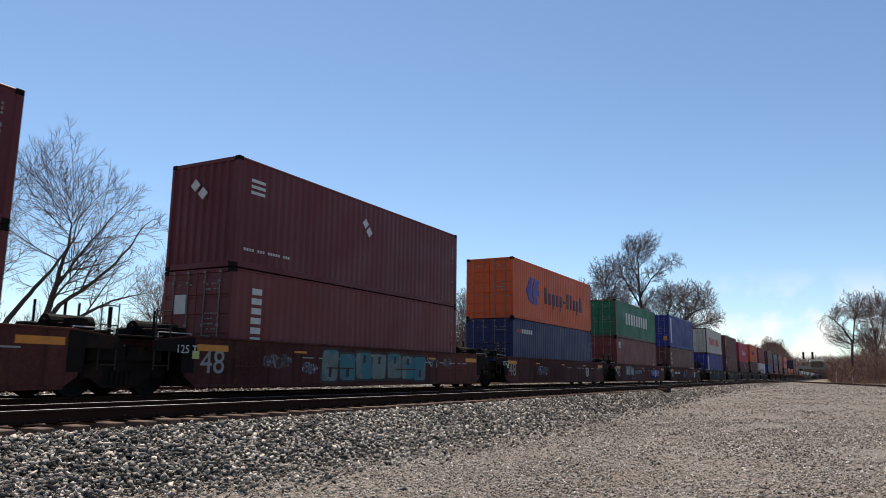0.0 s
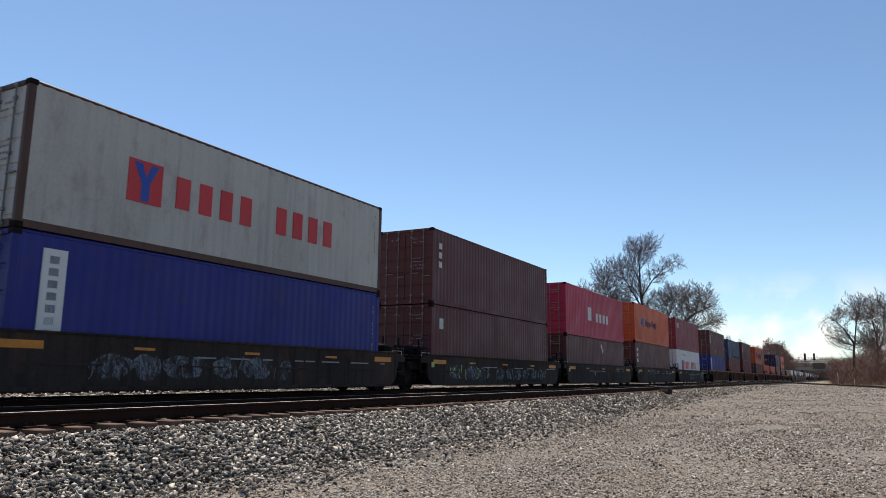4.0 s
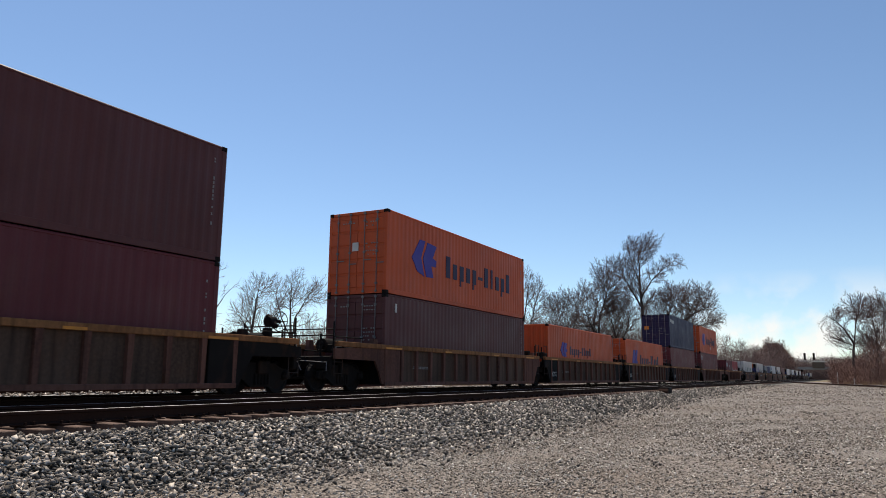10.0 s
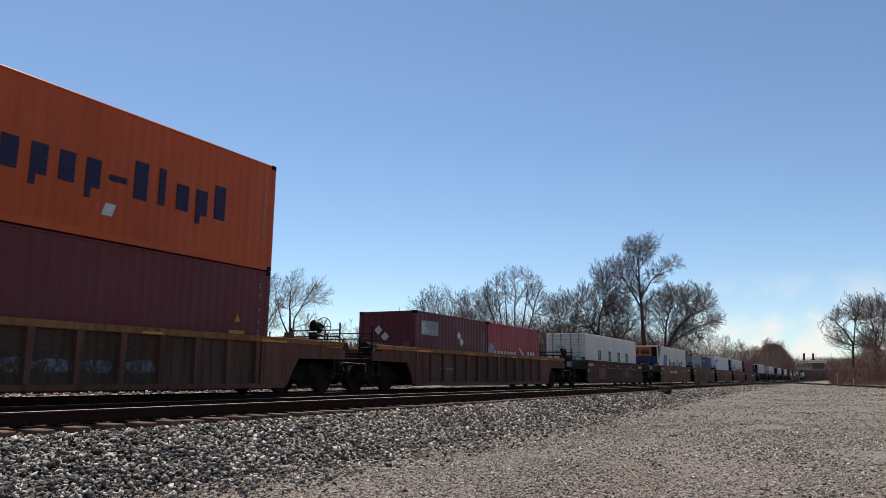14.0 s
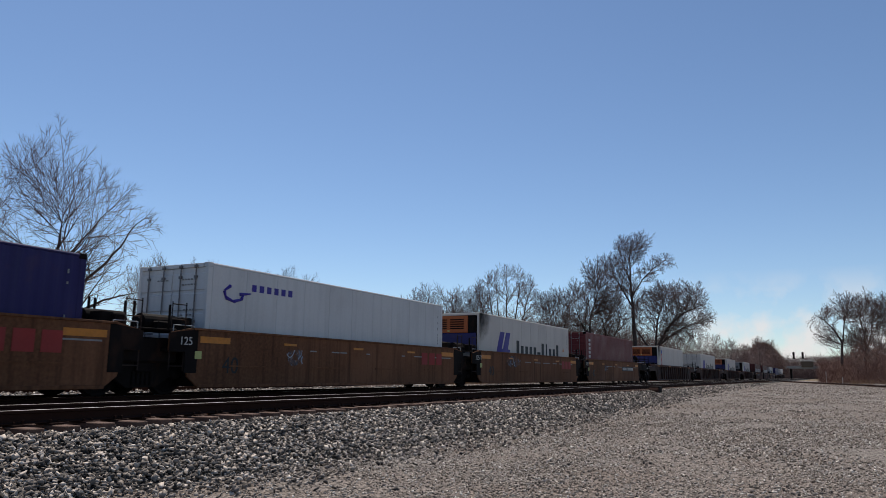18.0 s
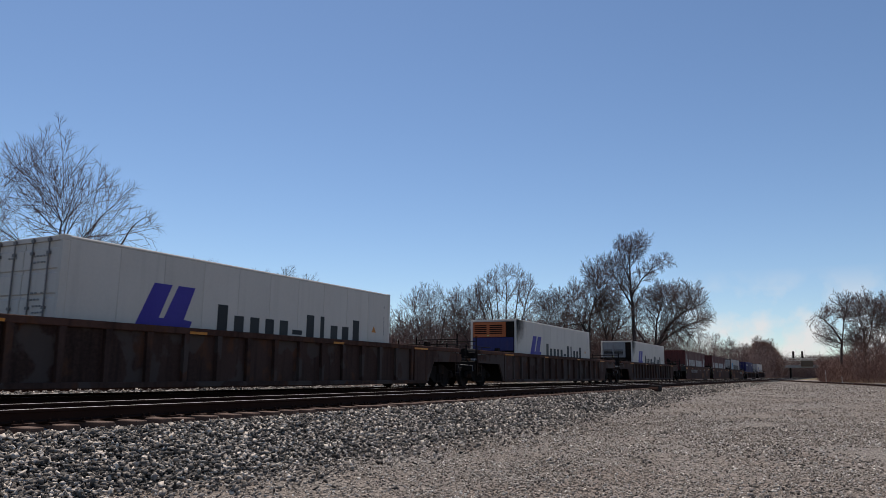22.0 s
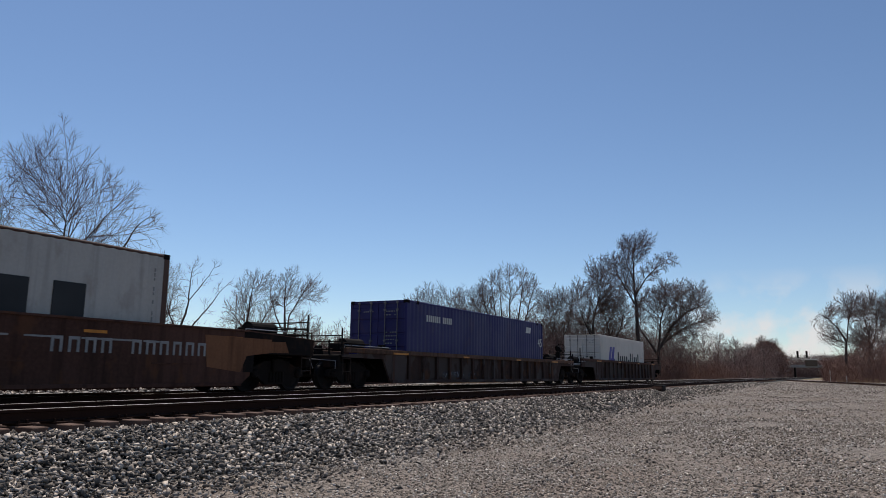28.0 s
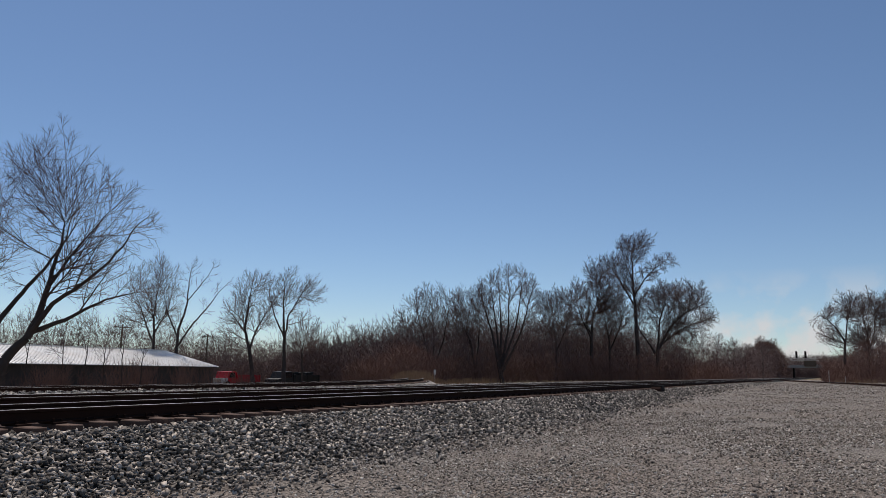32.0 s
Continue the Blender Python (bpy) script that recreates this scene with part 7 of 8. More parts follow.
# ---- emblems and names, as plain painted shapes ----
def arrow_emblem(box, length, x0, x1, z0, z1, ink, dense=True):
    """Two slanted bars with a short tail."""
    w, h = x1 - x0, z1 - z0
    y0, y1, k = -BOX_W / 2 - 0.003, -BOX_W / 2 + 0.03, -length / 2
    b = Build()
    if dense:
        b.prism([(x0 + k, z0 + h * 0.45), (x0 + k + w * 0.30, z0 + h), (x0 + k + w * 0.52, z0 + h), (x0 + k + w * 0.36, z0 + h * 0.5), (x0 + k + w * 0.5, z0), (x0 + k + w * 0.22, z0 + h * 0.1)], y0, y1)
        b.prism([(x0 + k + w * 0.44, z0 + h * 0.5), (x0 + k + w * 0.62, z0 + h * 0.98), (x0 + k + w, z0 + h * 0.94), (x0 + k + w * 0.84, z0 + h * 0.58), (x0 + k + w, z0 + h * 0.52), (x0 + k + w * 0.97, z0 + h * 0.34),
                 (x0 + k + w * 0.78, z0 + h * 0.34), (x0 + k + w * 0.88, z0 + h * 0.02), (x0 + k + w * 0.58, z0)], y0, y1)
    else:
        b.prism([(x0 + k, z0), (x0 + k + w * 0.34, z0 + h), (x0 + k + w * 0.62, z0 + h), (x0 + k + w * 0.44, z0 + h * 0.42), (x0 + k + w * 0.52, z0 + h * 0.42), (x0 + k + w * 0.72, z0 + h),
                 (x0 + k + w, z0 + h), (x0 + k + w * 0.84, z0 + h * 0.42), (x0 + k + w * 0.98, z0 + h * 0.40), (x0 + k + w * 0.90, z0 + h * 0.14), (x0 + k + w * 0.72, z0 + h * 0.14), (x0 + k + w * 0.68, z0)], y0, y1)
    part("emblem", b, ink, box, "blue slanted arrow emblem")


def shipping_name(box, ink, emblem_ink, x0=4.20, x1=10.60, z=1.03, size=0.84, dense=True, length=FORTY, ex0=1.66, ex1=3.46, ez=0.86, eh=1.32):
    arrow_emblem(box, length, ex0, ex1, ez, ez + eh, emblem_ink, dense)
    wordmark(box, length, x0, x1, z, size, "txpxp-tlxpt", ink)


def star(box, length, cx, cz, r, ink, points=7):
    b = Build()
    outline = []
    for i in range(2 * points):
        q = r if i % 2 == 0 else r * 0.42
        a = math.pi / 2 + math.pi * i / points
        outline.append((cx - length / 2 + q * math.cos(a), cz + q * math.sin(a)))
    b.prism(outline, -BOX_W / 2 - 0.006, -BOX_W / 2 + 0.03)
    part("emblem", b, ink, box, "white star emblem")


def sticker(box, length, x0, x1, z0, z1, inks):
    """A framed square emblem, with a band across."""
    block(box, length, x0, x1, z0, z1, inks[0], "emblem")
    b = Build().prism([(x0 + 0.06 - length / 2, z0 + 0.06), (x1 - 0.06 - length / 2, z0 + 0.06), (x1 - 0.06 - length / 2, (z0 + z1) / 2), (x0 + 0.06 - length / 2, (z0 + z1) / 2 - 0.06)],
                      -BOX_W / 2 - 0.006, -BOX_W / 2 + 0.02)
    part("emblem_band", b, inks[1], box)


def triangle(box, length, x, z, r, ink):
    b = Build().prism([(x - r - length / 2, z), (x + r - length / 2, z), (x - length / 2, z + 1.7 * r)], -BOX_W / 2 - 0.004, -BOX_W / 2 + 0.02)
    part("warning_sign", b, ink, box, "yellow warning triangle")


def end_plate_mark(box, length, y0, y1, z0, z1, ink, name="door_sticker", label=""):
    part(name, Build().box(-length / 2 - 0.016, -length / 2 + 0.02, y0, y1, z0, z1), ink, box, label)


# maroon group
t, l = u1
for k in range(3):
    block(t, FORTY, 0.50, 1.02, 1.98 + 0.16 * k, 2.06 + 0.16 * k, WHITE_INK, "emblem")
wordmark(t, FORTY, 0.34, 2.14, 0.46, 0.10, "xxxx xxx xxxxx xxx", WHITE_INK)
diamonds(t, FORTY, 5.75, 2.16)
diamonds(t, FORTY, 0.30, 2.25, "end")
column(l, FORTY, 0.74, 2.46, 0.25, 6, WHITE_INK, 0.36)
end_plate_mark(l, FORTY, 0.35, 0.75, 1.75, 2.25, WHITE_INK)
t, l = u2
shipping_name(t, NAVY, BLUE_INK)
wordmark(l, FORTY, 0.46, 1.0, 2.24, 0.26, "xx", RED_INK)
wordmark(l, FORTY, 1.08, 2.5, 2.24, 0.28, "xxxxx", WHITE_INK)
t, l = u3
wordmark(t, FORTY, 2.60, 9.42, 1.02, 0.80, "ttttttttt", WHITE_INK)
end_plate_mark(t, FORTY, 0.65, 0.95, 1.95, 2.3, WHITE_INK, "door_sticker", "round white sticker")
sticker(l, FORTY, 0.60, 1.0, 2.2, 2.6, (WHITE_INK, COBALT_INK))
end_plate_mark(l, FORTY, 0.5, 0.85, 1.75, 2.2, COBALT_INK)
t, l = u4
block(t, FORTY, 0.66, 1.14, 0.38, 2.60, COOL_WHITE, "lettered_strip", "white strip")
column(t, FORTY, 0.80, 2.50, 0.235, 9, MARINE, 0.20)
end_plate_mark(t, FORTY, -1.0, -0.7, 0.55, 0.95, YELLOW)
block(t, FORTY, 11.85, 12.08, 0.35, 0.55, YELLOW, "door_sticker")
column(l, FORTY, 0.58, 2.46, 0.39, 3, WHITE_INK, 0.24)
block(l, FORTY, 11.3, 12.0, 0.75, 1.05, YELLOW, "door_sticker")
for l in (u3[1], u4[1], u17[1]):
    triangle(l, FORTY, 11.05, 1.5, 0.10, YELLOW)
    block(l, FORTY, 10.8, 11.3, 1.10, 1.28, YELLOW, "caution_label", "small yellow caution label")
# dark brown group
t, l = u5
block(t, FORTY, 2.32, 3.22, 1.02, 1.96, RED_INK, "emblem")
b = Build().prism([(2.44 - FORTY / 2, 1.90), (2.66 - FORTY / 2, 1.90), (2.77 - FORTY / 2, 1.60), (2.90 - FORTY / 2, 1.90), (3.10 - FORTY / 2, 1.90), (2.88 - FORTY / 2, 1.45),
                   (2.88 - FORTY / 2, 1.06), (2.66 - FORTY / 2, 1.06), (2.66 - FORTY / 2, 1.45)], -BOX_W / 2 - 0.007, -BOX_W / 2 + 0.02)
part("emblem_figure", b, COBALT_INK, t)
wordmark(t, FORTY, 3.58, 9.72, 1.10, 0.74, "tttt tttt", RED_INK)
block(l, FORTY, 0.62, 1.12, 0.38, 2.60, COOL_WHITE, "lettered_strip", "white strip")
column(l, FORTY, 0.76, 2.50, 0.235, 9, MARINE, 0.20)
for box, ink in ((t, BLACK_INK),):
    end_plate_mark(box, FORTY, 0.7, 0.98, 2.15, 2.45, ink)
column(u6[0], FORTY, 0.50, 2.42, 0.36, 3, WHITE_INK, 0.24)
block(u6[1], FORTY, 0.6, 0.9, 2.0, 2.4, WHITE_INK, "emblem")
t, l = u7
wordmark(t, FORTY, 3.94, 5.16, 1.04, 0.80, "t", WHITE_INK)
wordmark(t, FORTY, 5.60, 8.60, 1.03, 0.54, "tttt", WHITE_INK)
diamonds(l, FORTY, 6.75, 2.14)
t, l = u8
shipping_name(t, NAVY, COBALT_INK, 3.54, 7.42, 1.31, 0.52, True, FORTY, 2.14, 3.14, 1.26, 0.66)
column(l, FORTY, 0.44, 2.50, 0.39, 3, WHITE_INK, 0.38)
t, l = u9
wordmark(t, FORTY, 0.64, 1.60, 2.02, 0.42, "ttl", WHITE_INK)
wordmark(l, FORTY, 2.40, 4.76, 2.40, 0.12, "xxx xxxxpxxxp xxx", RED_INK)
block(l, FORTY, 2.32, 3.28, 1.0, 1.93, RED_INK, "emblem")
b = Build().prism([(2.46 - FORTY / 2, 1.85), (2.70 - FORTY / 2, 1.85), (2.80 - FORTY / 2, 1.55), (2.94 - FORTY / 2, 1.85), (3.15 - FORTY / 2, 1.85), (2.92 - FORTY / 2, 1.40),
                   (2.92 - FORTY / 2, 1.02), (2.70 - FORTY / 2, 1.02), (2.70 - FORTY / 2, 1.40)], -BOX_W / 2 - 0.007, -BOX_W / 2 + 0.02)
part("emblem_figure", b, COBALT_INK, l)
wordmark(l, FORTY, 3.62, 9.86, 1.15, 0.68, "tttt tttt", RED_INK)
triangle(l, FORTY, 11.0, 1.75, 0.12, YELLOW)
# tan groups
t, l = u10
column(t, FORTY, 0.46, 2.40, 0.36, 3, WHITE_INK, 0.36)
block(t, FORTY, 3.70, 5.18, 0.34, 0.80, RUST_INK, "paint_patch", "bright red touch-up patch")
block(t, FORTY, 7.12, 8.36, 0.38, 0.84, RUST_INK, "paint_patch", "bright red touch-up patch")
block(t, FORTY, 11.3, 11.55, 0.95, 1.15, YELLOW, "door_sticker")
block(l, FORTY, 0.54, 0.99, 0.38, 2.56, COOL_WHITE, "lettered_strip", "white strip")
column(l, FORTY, 0.68, 2.46, 0.235, 9, MARINE, 0.20)
t, l = u11
block(t, FORTY, 0.60, 1.02, 1.90, 2.22, RED_INK, "emblem")
for x0, x1, z0, z1 in ((4.18, 4.75, 0.55, 2.14), (4.75, 7.86, 1.78, 2.16), (7.30, 7.86, 0.60, 1.78), (4.75, 7.30, 0.55, 0.86), (0.16, 2.46, 0.18, 0.86), (10.4, 11.9, 2.0, 2.32)):
    block(t, FORTY, x0, x1, z0, z1, MARINE, "paint_patch", "dark blue repainted patch")
rng = random.Random(12)
for k in range(22):
    x = 2.9 + 0.40 * k
    block(t, FORTY, x, x + 0.18, 0.17, 0.17 + rng.uniform(0.12, 0.36), BROWN_CAR if k % 3 else GREEN, "scrape", "dark scrape")
end_plate_mark(l, FORTY, 0.35, 0.75, 2.0, 2.35, RED_INK)
column(u12[0], FORTY, 0.48, 2.42, 0.36, 3, WHITE_INK, 0.40)
t, l = u12
block(l, FORTY, 0.66, 1.02, 2.02, 2.2, COBALT_INK, "emblem")
block(l, FORTY, 0.66, 1.0, 0.95, 1.95, RED_INK, "lettered_strip", "red strip")
column(l, FORTY, 0.72, 1.95, 0.33, 3, WHITE_INK, 0.24)
t, l = u13
shipping_name(t, NAVY, BLUE_INK)
end_plate_mark(t, FORTY, -0.05, 0.2, 1.5, 1.8, WHITE_INK)
block(l, FORTY, 0.62, 0.72, 2.3, 2.6, WHITE_INK, "emblem")
shipping_name(u14, NAVY, BLUE_INK, 3.48, 7.44, 1.40, 0.46, True, FORTY, 1.94, 3.02, 1.26, 0.78)
shipping_name(u15, NAVY, BLUE_INK, dense=False)
t, l = u16
for k in range(3):
    block(t, FORTY, 0.39, 0.88, 2.24 + 0.10 * k, 2.29 + 0.10 * k, WHITE_INK, "emblem", lean=0.05)
wordmark(t, FORTY, 1.04, 2.08, 2.14, 0.28, "ttt", WHITE_INK)
end_plate_mark(t, FORTY, 0.62, 1.0, 1.55, 1.85, YELLOW)
end_plate_mark(l, FORTY, 0.25, 0.62, 1.7, 2.05, RED_INK)
t, l = u17
shipping_name(t, NAVY, BLUE_INK)
block(t, FORTY, 7.0, 7.25, 0.52, 0.78, WHITE_INK, "paint_patch", "pale rubbed patch", lean=0.08)
sticker(l, FORTY, 0.66, 1.08, 2.16, 2.58, (WHITE_INK, COBALT_INK))
end_plate_mark(l, FORTY, 0.6, 0.95, 1.75, 2.2, COBALT_INK)
# single cars
block(u18, TWENTY, 0.42, 1.70, 1.74, 2.26, STEEL_GREY, "emblem")
block(u18, TWENTY, 0.46, 0.66, 1.78, 2.20, COOL_WHITE, "emblem")
wordmark(u18, TWENTY, 0.70, 1.66, 1.80, 0.24, "txxxxx", WHITE_INK)
diamonds(u18, TWENTY, 3.40, 1.84)
diamonds(u18, TWENTY, 0.35, 1.9, "end")
wordmark(u19, TWENTY, 0.60, 3.18, 1.08, 0.30, "ttttttt", WHITE_INK)
b = Build().prism([(3.40 - 3.029, 1.62), (3.6 - 3.029, 1.55), (4.0 - 3.029, 1.3), (4.36 - 3.029, 0.96), (3.7 - 3.029, 1.02), (3.85 - 3.029, 1.25)], -BOX_W / 2 - 0.004, -BOX_W / 2 + 0.02)
part("emblem", b, WHITE_INK, u19, "worn white emblem")
wordmark(u19, TWENTY, 4.46, 5.5, 1.08, 0.36, "ttt", WHITE_INK)
b = Build().lathe((0.35 - 3.029, -BOX_W / 2 + 0.005, 1.35), [(0.001, -0.01), (0.34, -0.01), (0.34, 0.02)], 20)
part("paint_patch", b, STEEL_GREY, u19, "round grey repainted patch")
for k, x in enumerate((2.6, 4.9, 7.1, 9.2)):
    block(u20, FORTY, x, x + 0.62, 1.34, 1.96, GREEN_INK, "wordmark")
    block(u20, FORTY, x + 0.20, x + 0.42, 1.50, 1.96 if k == 0 else 1.80, REEFER_WHITE, "wordmark_gap")
# ochre group
for box in (u21, u25):
    shipping_name(box, BLACK_INK, BLUE_INK, 4.20, 10.55, 1.03, 0.84, False)
    triangle(box, FORTY, 11.2, 1.55, 0.12, YELLOW)
block(u22, TWENTY, 0.10, 1.30, 0.95, 2.05, SKY_INK, "emblem")
star(u22, TWENTY, 0.72, 1.50, 0.42, WHITE_INK)
wordmark(u22, TWENTY, 1.44, 5.12, 1.18, 0.50, "tttttt", BLACK_INK)
wordmark(u23, TWENTY, 0.85, 1.85, 2.04, 0.20, "xxxxx", WHITE_INK)
b = Build()
for k in range(5):
    a = 2 + 0.9 * k
    b.tube((0.9 - FORTY / 2 + 0.35 * math.cos(a), -BOX_W / 2, 2.2 + 0.2 * math.sin(a)), (0.9 - FORTY / 2 + 0.35 * math.cos(a + 0.9), -BOX_W / 2, 2.2 + 0.2 * math.sin(a + 0.9)), 0.05, 0.03, 6)
b.tube((1.1 - FORTY / 2, -BOX_W / 2, 2.2), (1.5 - FORTY / 2, -BOX_W / 2, 2.25), 0.05, 0.02, 6)
part("emblem", b, BLUE_INK, u24, "curled blue emblem")
wordmark(u24, FORTY, 1.52, 3.26, 2.32, 0.18, "tttttt", BLUE_INK)
column(u26, FORTY, 0.66, 2.54, 0.25, 6, WHITE_INK, 0.32)
end_plate_mark(u26, FORTY, 0.25, 0.5, 1.75, 2.0, WHITE_INK)
# long dark cars
block(u27, FORTY, 1.15, 1.58, 2.24, 2.54, COBALT_INK, "emblem")
block(u27, FORTY, 1.15, 1.58, 0.60, 2.20, RED_INK, "lettered_strip", "red strip")
column(u27, FORTY, 1.22, 2.18, 0.48, 3, WHITE_INK, 0.28)
for box in (u28, u29, u30, u35):
    shipping_name(box, BLACK_INK, BLUE_INK, 4.18, 10.54, 1.03, 0.84, False)
    triangle(box, FORTY, 11.2, 1.55, 0.12, YELLOW)
for box in (u21, u25, u27, u29, u30):
    soot(box, FORTY, HC)
# long rusty units
for box in (u31, u32):
    b = Build().prism([(0.94 - FORTY5 / 2, 0.9), (0.94 - FORTY5 / 2, 2.54), (1.08 - FORTY5 / 2, 1.95), (1.40 - FORTY5 / 2, 2.0), (1.32 - FORTY5 / 2, 1.72), (1.76 - FORTY5 / 2, 1.56),
                       (1.38 - FORTY5 / 2, 1.40), (1.2 - FORTY5 / 2, 0.9)], -BOX_W / 2 - 0.004, -BOX_W / 2 + 0.02)
    part("emblem", b, WHITE_INK, box, "pale pointed figure")
    wordmark(box, FORTY5, 2.52, 11.2, 1.26, 0.70, "ttttt tttttt", WHITE_INK)
    b = Build().prism([(11.9 - FORTY5 / 2, 1.45), (12.3 - FORTY5 / 2, 1.75), (12.69 - FORTY5 / 2, 2.25), (12.66 - FORTY5 / 2, 0.95), (12.1 - FORTY5 / 2, 1.1)], -BOX_W / 2 - 0.004, -BOX_W / 2 + 0.02)
    part("emblem", b, WHITE_INK, box, "pale pointed figure")
    lettering("45", 0.40, WHITE_INK, box, 13.05 - FORTY5 / 2, -BOX_W / 2 - 0.006, 1.85)
block(u33, FORTY, 1.20, 2.80, 0.9, 2.30, SKY_INK, "emblem")
star(u33, FORTY, 1.98, 1.40, 0.70, WHITE_INK)
wordmark(u33, FORTY, 3.42, 10.55, 1.26, 0.75, "tttttt", BLACK_INK)
wordmark(u34, FORTY5, 1.42, 3.50, 2.20, 0.24, "ttttttt ttttt", WHITE_INK)
block(u34, FORTY5, 11.35, 11.95, 2.3, 2.58, WHITE_INK, "emblem", lean=0.1)
lettering("45", 0.62, WHITE_INK, u34, 12.95 - FORTY5 / 2, -BOX_W / 2 - 0.006, 1.68)

# ---- graffiti and stencils on the cars ----
AGED_TEAL = surface("aged grey and teal spray paint", (0.165, 0.185, 0.172), 0.75, dirt=0.8, big=2, streak=0.4, bump=0, spec=0.15, patch=(0.035, 0.145, 0.175))
AGED_VIOLET = surface("aged violet spray paint", (0.20, 0.21, 0.33), 0.75, dirt=0.8, big=2, bump=0, spec=0.15, patch=(0.13, 0.13, 0.24))
AGED_WHITE = surface("aged white spray paint", (0.27, 0.27, 0.27), 0.75, dirt=0.8, big=2, bump=0, spec=0.15, patch=(0.05, 0.045, 0.05))
DEEP_BLUE = surface("dark blue spray paint", (0.014, 0.014, 0.10), 0.8, dirt=0.5, big=2, bump=0, spec=0.1)


def fat_bars(car, x0, x1, z0, z1, count, fill, rim, seed, square=0.5):
    """A row of fat sprayed bars with dark rims and slots, spelling nothing."""
    rng, unit = random.Random(seed), (x1 - x0) / count
    for i in range(count):
        cx, cz = x0 + unit * (i + 0.5) + rng.uniform(-0.04, 0.04), (z0 + z1) / 2 + rng.uniform(-0.04, 0.04)
        wide, tall = unit * rng.uniform(0.47, 0.56), (z1 - z0) / 2 * rng.uniform(0.88, 1.04)
        lean = rng.uniform(-0.08, 0.10)

        def ring(grow):
            out = []
            for k in range(20):
                a = 6.2832 * k / 20
                c, d = math.cos(a), math.sin(a)
                u = math.copysign(abs(c) ** square, c) * wide * grow
                w = math.copysign(abs(d) ** square, d) * tall * grow
                out.append((cx + u + lean * w, cz + w))
            return out
        part("graffiti_rim", Build().prism(ring(1.08), -1.505, -1.498), rim, car, "dark spray-paint rim")
        part("graffiti_bar", Build().prism(ring(0.93), -1.509, -1.500), fill, car, "fat bar of worn spray paint")
        b = Build()
        zs = (cz + tall * 0.2, cz + tall * 0.75) if rng.random() < 0.5 else (cz - tall * 0.7, cz - tall * 0.1)
        b.prism([(cx - wide * 0.16, zs[0]), (cx + wide * 0.16, zs[0]), (cx + wide * 0.2, zs[1]), (cx - wide * 0.12, zs[1])], -1.512, -1.504)
        part("graffiti_slot", b, rim, car)


fat_bars(g1[1], -2.75, 3.25, 0.28, 1.19, 7, AGED_TEAL, BLACK_INK, 71, 0.3)
spray(g1[1], -3.6, -2.9, 0.45, 0.85, PALE_INK, 44, 0.03)
spray(g1[1], 3.3, 5.2, 0.75, 1.15, PALE_INK, 45, 0.03)
spray(g1[1], -5.2, -4.0, 0.6, 1.05, FAINT_INK, 46, 0.025)
spray(g1[2], -3.8, -2.2, 0.5, 0.95, FAINT_INK, 3, 0.025)
fat_bars(g1[3], -4.9, -2.75, 0.55, 1.22, 4, AGED_WHITE, BLACK_INK, 72, 0.8)
fat_bars(g1[3], -2.45, -0.4, 0.66, 0.98, 5, AGED_TEAL, BROWN_CAR, 73, 0.6)
spray(g1[3], -3.4, -2.1, 0.26, 0.56, PALE_INK, 4, 0.04)
part("graffiti_ground", Build().prism([(2.7, 0.34), (4.9, 0.36), (5.6, 0.62), (5.7, 1.02), (4.4, 1.10), (3.0, 1.08), (2.5, 0.7)], -1.5045, -1.498), DEEP_BLUE, g1[3], "dark blue sprayed ground")
fat_bars(g1[3], 2.75, 5.5, 0.52, 1.02, 7, AGED_VIOLET, DEEP_BLUE, 74, 0.85)
part("metal_strip", Build().box(1.7, 3.7, -1.56, -1.50, 1.27, 1.38, 0.01), ROD_INK, g1[4], "pale dented metal strip along the top edge")
spray(g1[4], -2.4, 1.8, 0.35, 0.95, FAINT_INK, 7, 0.025)
spray(g1[4], 3.0, 6.0, 0.4, 0.9, FAINT_INK, 8, 0.025)
part("stencil_panel", Build().box(-5.9, -4.55, -1.509, -1.495, 0.72, 0.98), BLACK_INK, g1[4], "black stencil panel")
for x0, x1 in ((-5.8, -4.7), (-4.4, -3.4)):
    b = Build()
    for k in range(5):
        b.box(x0 + (x1 - x0) * k / 5, x0 + (x1 - x0) * (k + 0.75) / 5, -1.512, -1.50, 0.76, 0.93)
    part("stencil", b, WHITE_INK, g1[4], "white stencilled bars")
for car in (g1[2], g1[3], g1[4]):
    n = 18
    ring = Build()
    for k in range(n):
        a, c = 2 * math.pi * k / n, 2 * math.pi * (k + 1) / n
        ring.tube((4.2 + 0.24 * math.cos(a), -1.505, 0.72 + 0.24 * math.sin(a)), (4.2 + 0.24 * math.cos(c), -1.505, 0.72 + 0.24 * math.sin(c)), 0.03, sides=4)
    ring.box(4.17, 4.23, -1.512, -1.5, 0.5, 0.94)
    ring.box(3.98, 4.42, -1.512, -1.5, 0.69, 0.75)
    part("round_mark", ring, WHITE_INK, car, "faded white ring mark")
spray(g2[0], -4.5, 1.5, 0.35, 0.95, FAINT_INK, 11, 0.03)
spray(g2[1], -5.2, -1.5, 0.35, 0.95, LIME, 12, 0.05)
spray(g2[1], -1.0, 5.0, 0.35, 0.9, FAINT_INK, 13, 0.04)
spray(g2[2], 2.9, 4.9, 0.92, 1.24, PALE_INK, 14, 0.025)
part("stencil_panel", Build().prism([(0.6, 0.85), (3.1, 0.85), (3.25, 1.02), (0.75, 1.02)], -1.508, -1.50), RUST_TAN, g2[2], "faded rust stencil bar")
lettering("D", 0.30, WHITE_INK, g2[2], -1.9, -1.508, 0.62)
lettering("E", 0.30, WHITE_INK, g2[3], -1.7, -1.508, 0.62)
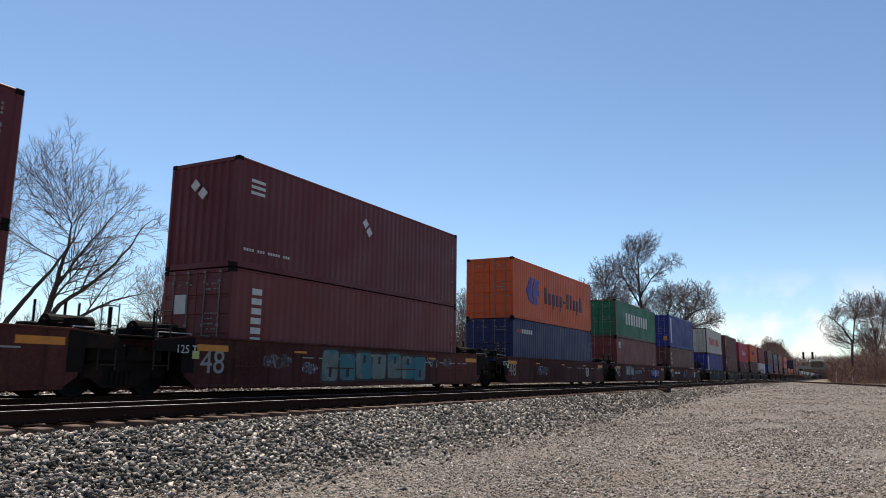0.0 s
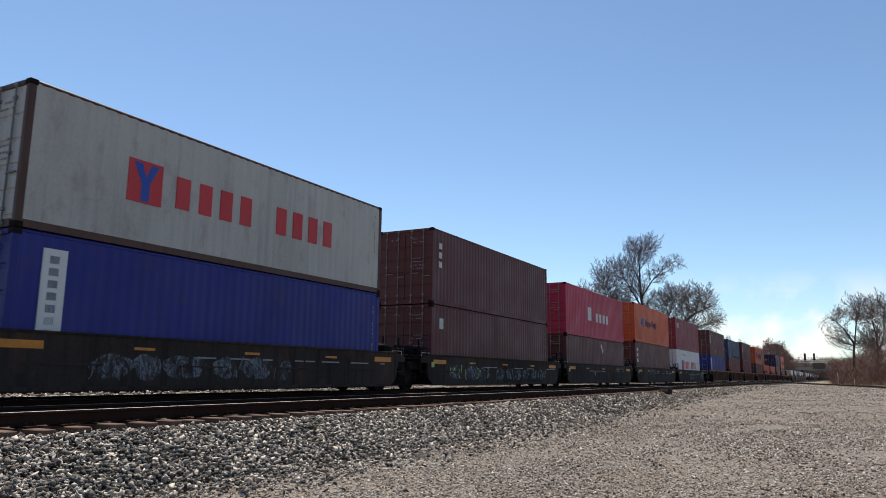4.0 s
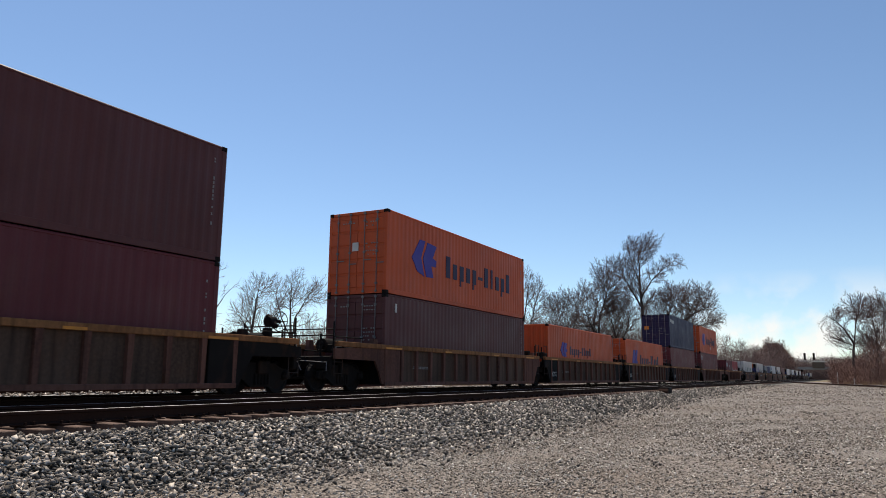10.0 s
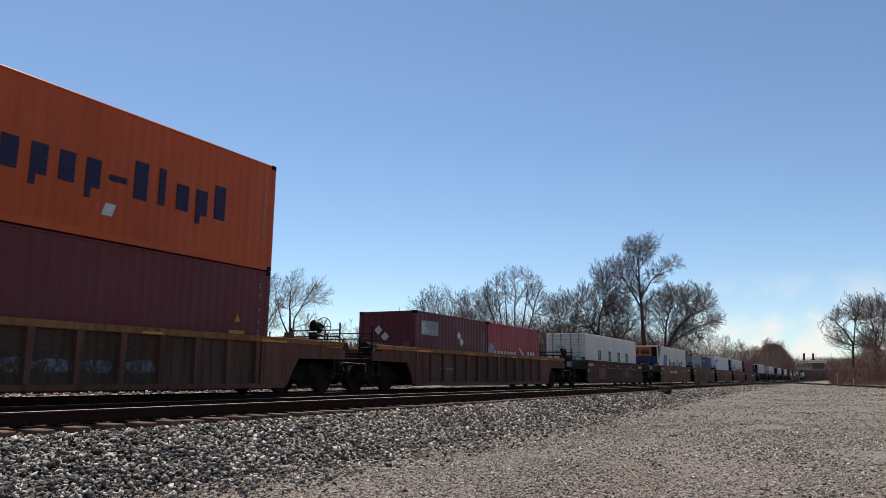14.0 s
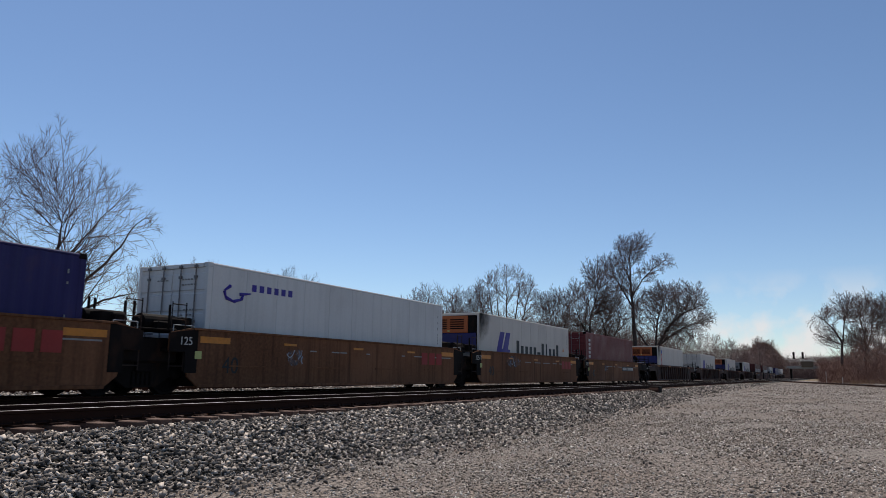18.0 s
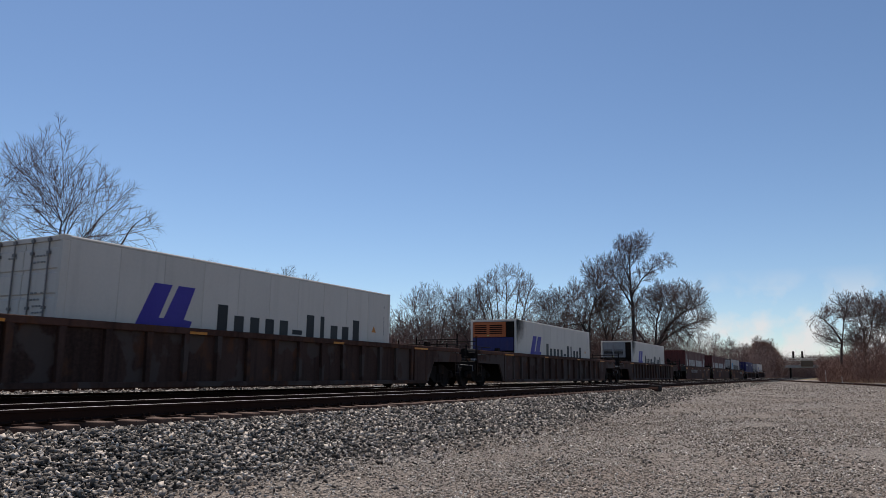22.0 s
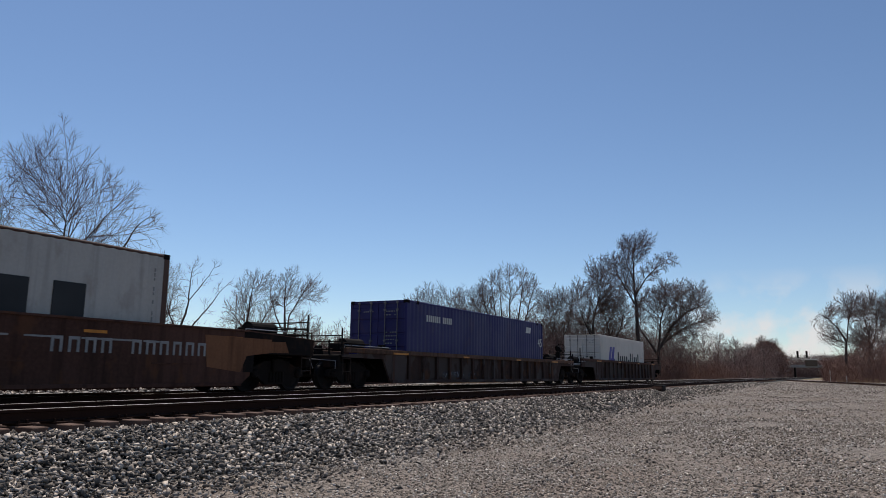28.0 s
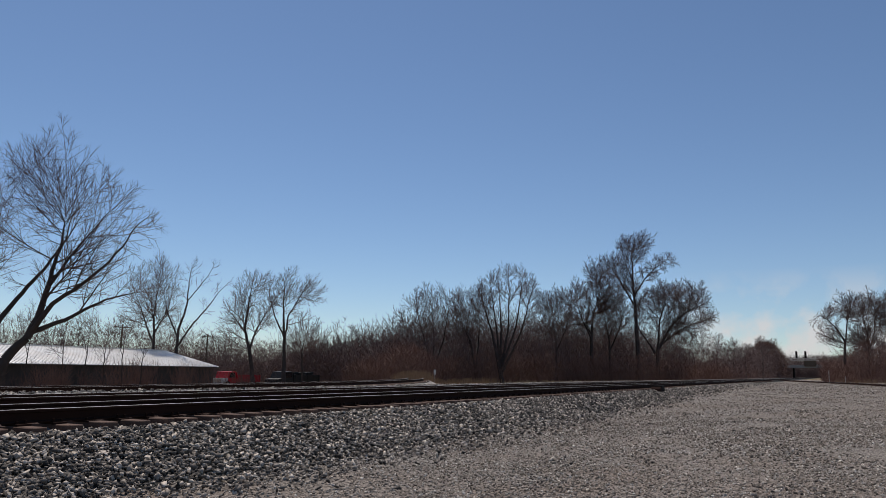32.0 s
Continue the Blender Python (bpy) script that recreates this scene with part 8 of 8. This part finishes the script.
spray(g2[3], -3.9, -0.7, 0.95, 1.18, FAINT_INK, 15, 0.02)
spray(g2[3], 4.2, 5.8, 0.75, 1.05, FAINT_INK, 16, 0.02)
spray(g2[4], -1.5, 1.4, 0.35, 1.0, FAINT_INK, 17, 0.10)
spray(g2[4], 4.3, 6.0, 0.4, 0.98, FAINT_INK, 18, 0.08)
for car, x0 in ((g6[0], -3.0), (g6[4], 1.6)):
    part("stencil_panel", Build().box(x0, x0 + 3.3, -1.509, -1.495, 0.86, 1.16), BLACK_INK, car, "black stencil panel")
    b = Build()
    for k in range(11):
        if k not in (4,):
            b.box(x0 + 0.15 + 0.28 * k, x0 + 0.15 + 0.28 * k + 0.19, -1.513, -1.50, 0.92, 1.10)
    part("stencil", b, WHITE_INK, car, "white stencilled bars")
spray(g6[2], -3.4, -2.7, 0.7, 1.2, PALE_INK, 21, 0.04)
spray(g6[3], -3.7, -2.0, 0.85, 1.4, PALE_INK, 22, 0.025)
spray(g6[4], -3.2, -2.2, 0.8, 1.3, PALE_INK, 23, 0.03)
for car in (g6[1], g6[2], g6[3]):
    b = Build()
    for k in range(3):
        b.box(4.0 + 0.55 * k, 4.42 + 0.55 * k, -1.509, -1.50, 0.86, 1.28)
    part("stencil", b, RUST_INK, car, "faded red bars")
for car, x0 in ((g8[0], -5.0), (g8[2], 3.2)):
    for k in range(11):
        if k != 4:
            a = x0 + 0.36 * k
            part("stencil_bar", Build().box(a, a + 0.06, -1.509, -1.50, 0.86, 1.16).box(a + 0.18, a + 0.24, -1.509, -1.50, 0.86, 1.16).box(a + 0.06, a + 0.18, -1.509, -1.50, 1.10, 1.16), ROD_INK, car, "faded stencilled bar")
for car, spots in ((g8[0], ((2.0, 3.9, 0.3, 0.85), (5.2, 6.8, 0.5, 1.1))), (g8[2], ((-7.4, -5.9, 0.5, 1.25), (-6.0, -3.6, 0.3, 0.9), (8.0, 10.0, 0.98, 1.3))), (g8[1], ((-3, -1, 0.4, 1.0),)),
                   (g5[1], ((-4.5, -2.8, 0.4, 1.1), (1.0, 3.0, 0.5, 1.0)))):
    for x0, x1, z0, z1 in spots:
        part("paint_patch", Build().prism([(x0, z0), (x1, z0 + 0.03), (x1 - 0.15, z1), (x0 + 0.2, z1 - 0.04)], -1.507, -1.498), SMOOTH_TAN, car, "pale ochre repainted patch")
spray(g9[0], -4.6, -1.7, 0.36, 0.62, PALE_INK, 31, 0.025, -1.436)
spray(g4[4], -1.0, 2.5, 0.5, 0.8, TAN_CAR, 32, 0.03, -1.436)

# brake wheels at the coupled ends, and the rear marker
for car, x, facing in ((g1[4], 9.45, 1), (g2[0], -9.45, -1), (g3[2], 8.9, 1), (g4[4], 9.05, 1), (g5[1], -9.1, -1), (g6[4], 9.4, 1), (g7[3], 11.0, 1), (g9[0], 11.0, 1)):
    brake_wheel(car, x, -0.75, 1.95, facing)
rear = g9[1]
part("rear_marker", Build().box(11.55, 11.72, -0.16, 0.16, 0.98, 1.62, 0.03).box(11.5, 11.6, -0.05, 0.05, 0.8, 1.0), BLACK_STEEL, rear, "boxy end-of-train device on the coupler")
for y in (-1.2, -0.75, 0.75, 1.2):
    part("hand_rail", Build().tube((11.35, y, 0.55), (11.35, y, 1.75), 0.03, sides=6), BLACK_STEEL, rear)
part("repaint_patch", Build().prism([(7.1, 0.62), (8.2, 0.5), (8.4, 0.9), (9.3, 1.0), (9.3, 1.34), (7.0, 1.36)], -1.509, -1.50), SMOOTH_TAN, g8[2], "faded tan repaint patch")
part("repaint_patch", Build().prism([(-3.2, 0.5), (-1.6, 0.46), (-1.5, 0.84), (-3.0, 0.88)], -1.509, -1.50), DARK_CAR, g8[2], "dark repaint patch")


# ---- movement ----
def motions():
    """The whole train rolls towards -x."""
    gone = [(0.0, 0.0), (9.5, SPEED * 9.5), (19.0, SPEED * 19), (28.5, SPEED * 28.5), (32.0, SPEED * 28.5 + 19.86 * 3.5)]
    for ob, at in MOVING:
        walk(ob, [(t, Matrix.Translation(at - Vector((d, 0, 0)))) for t, d in gone])


motions()
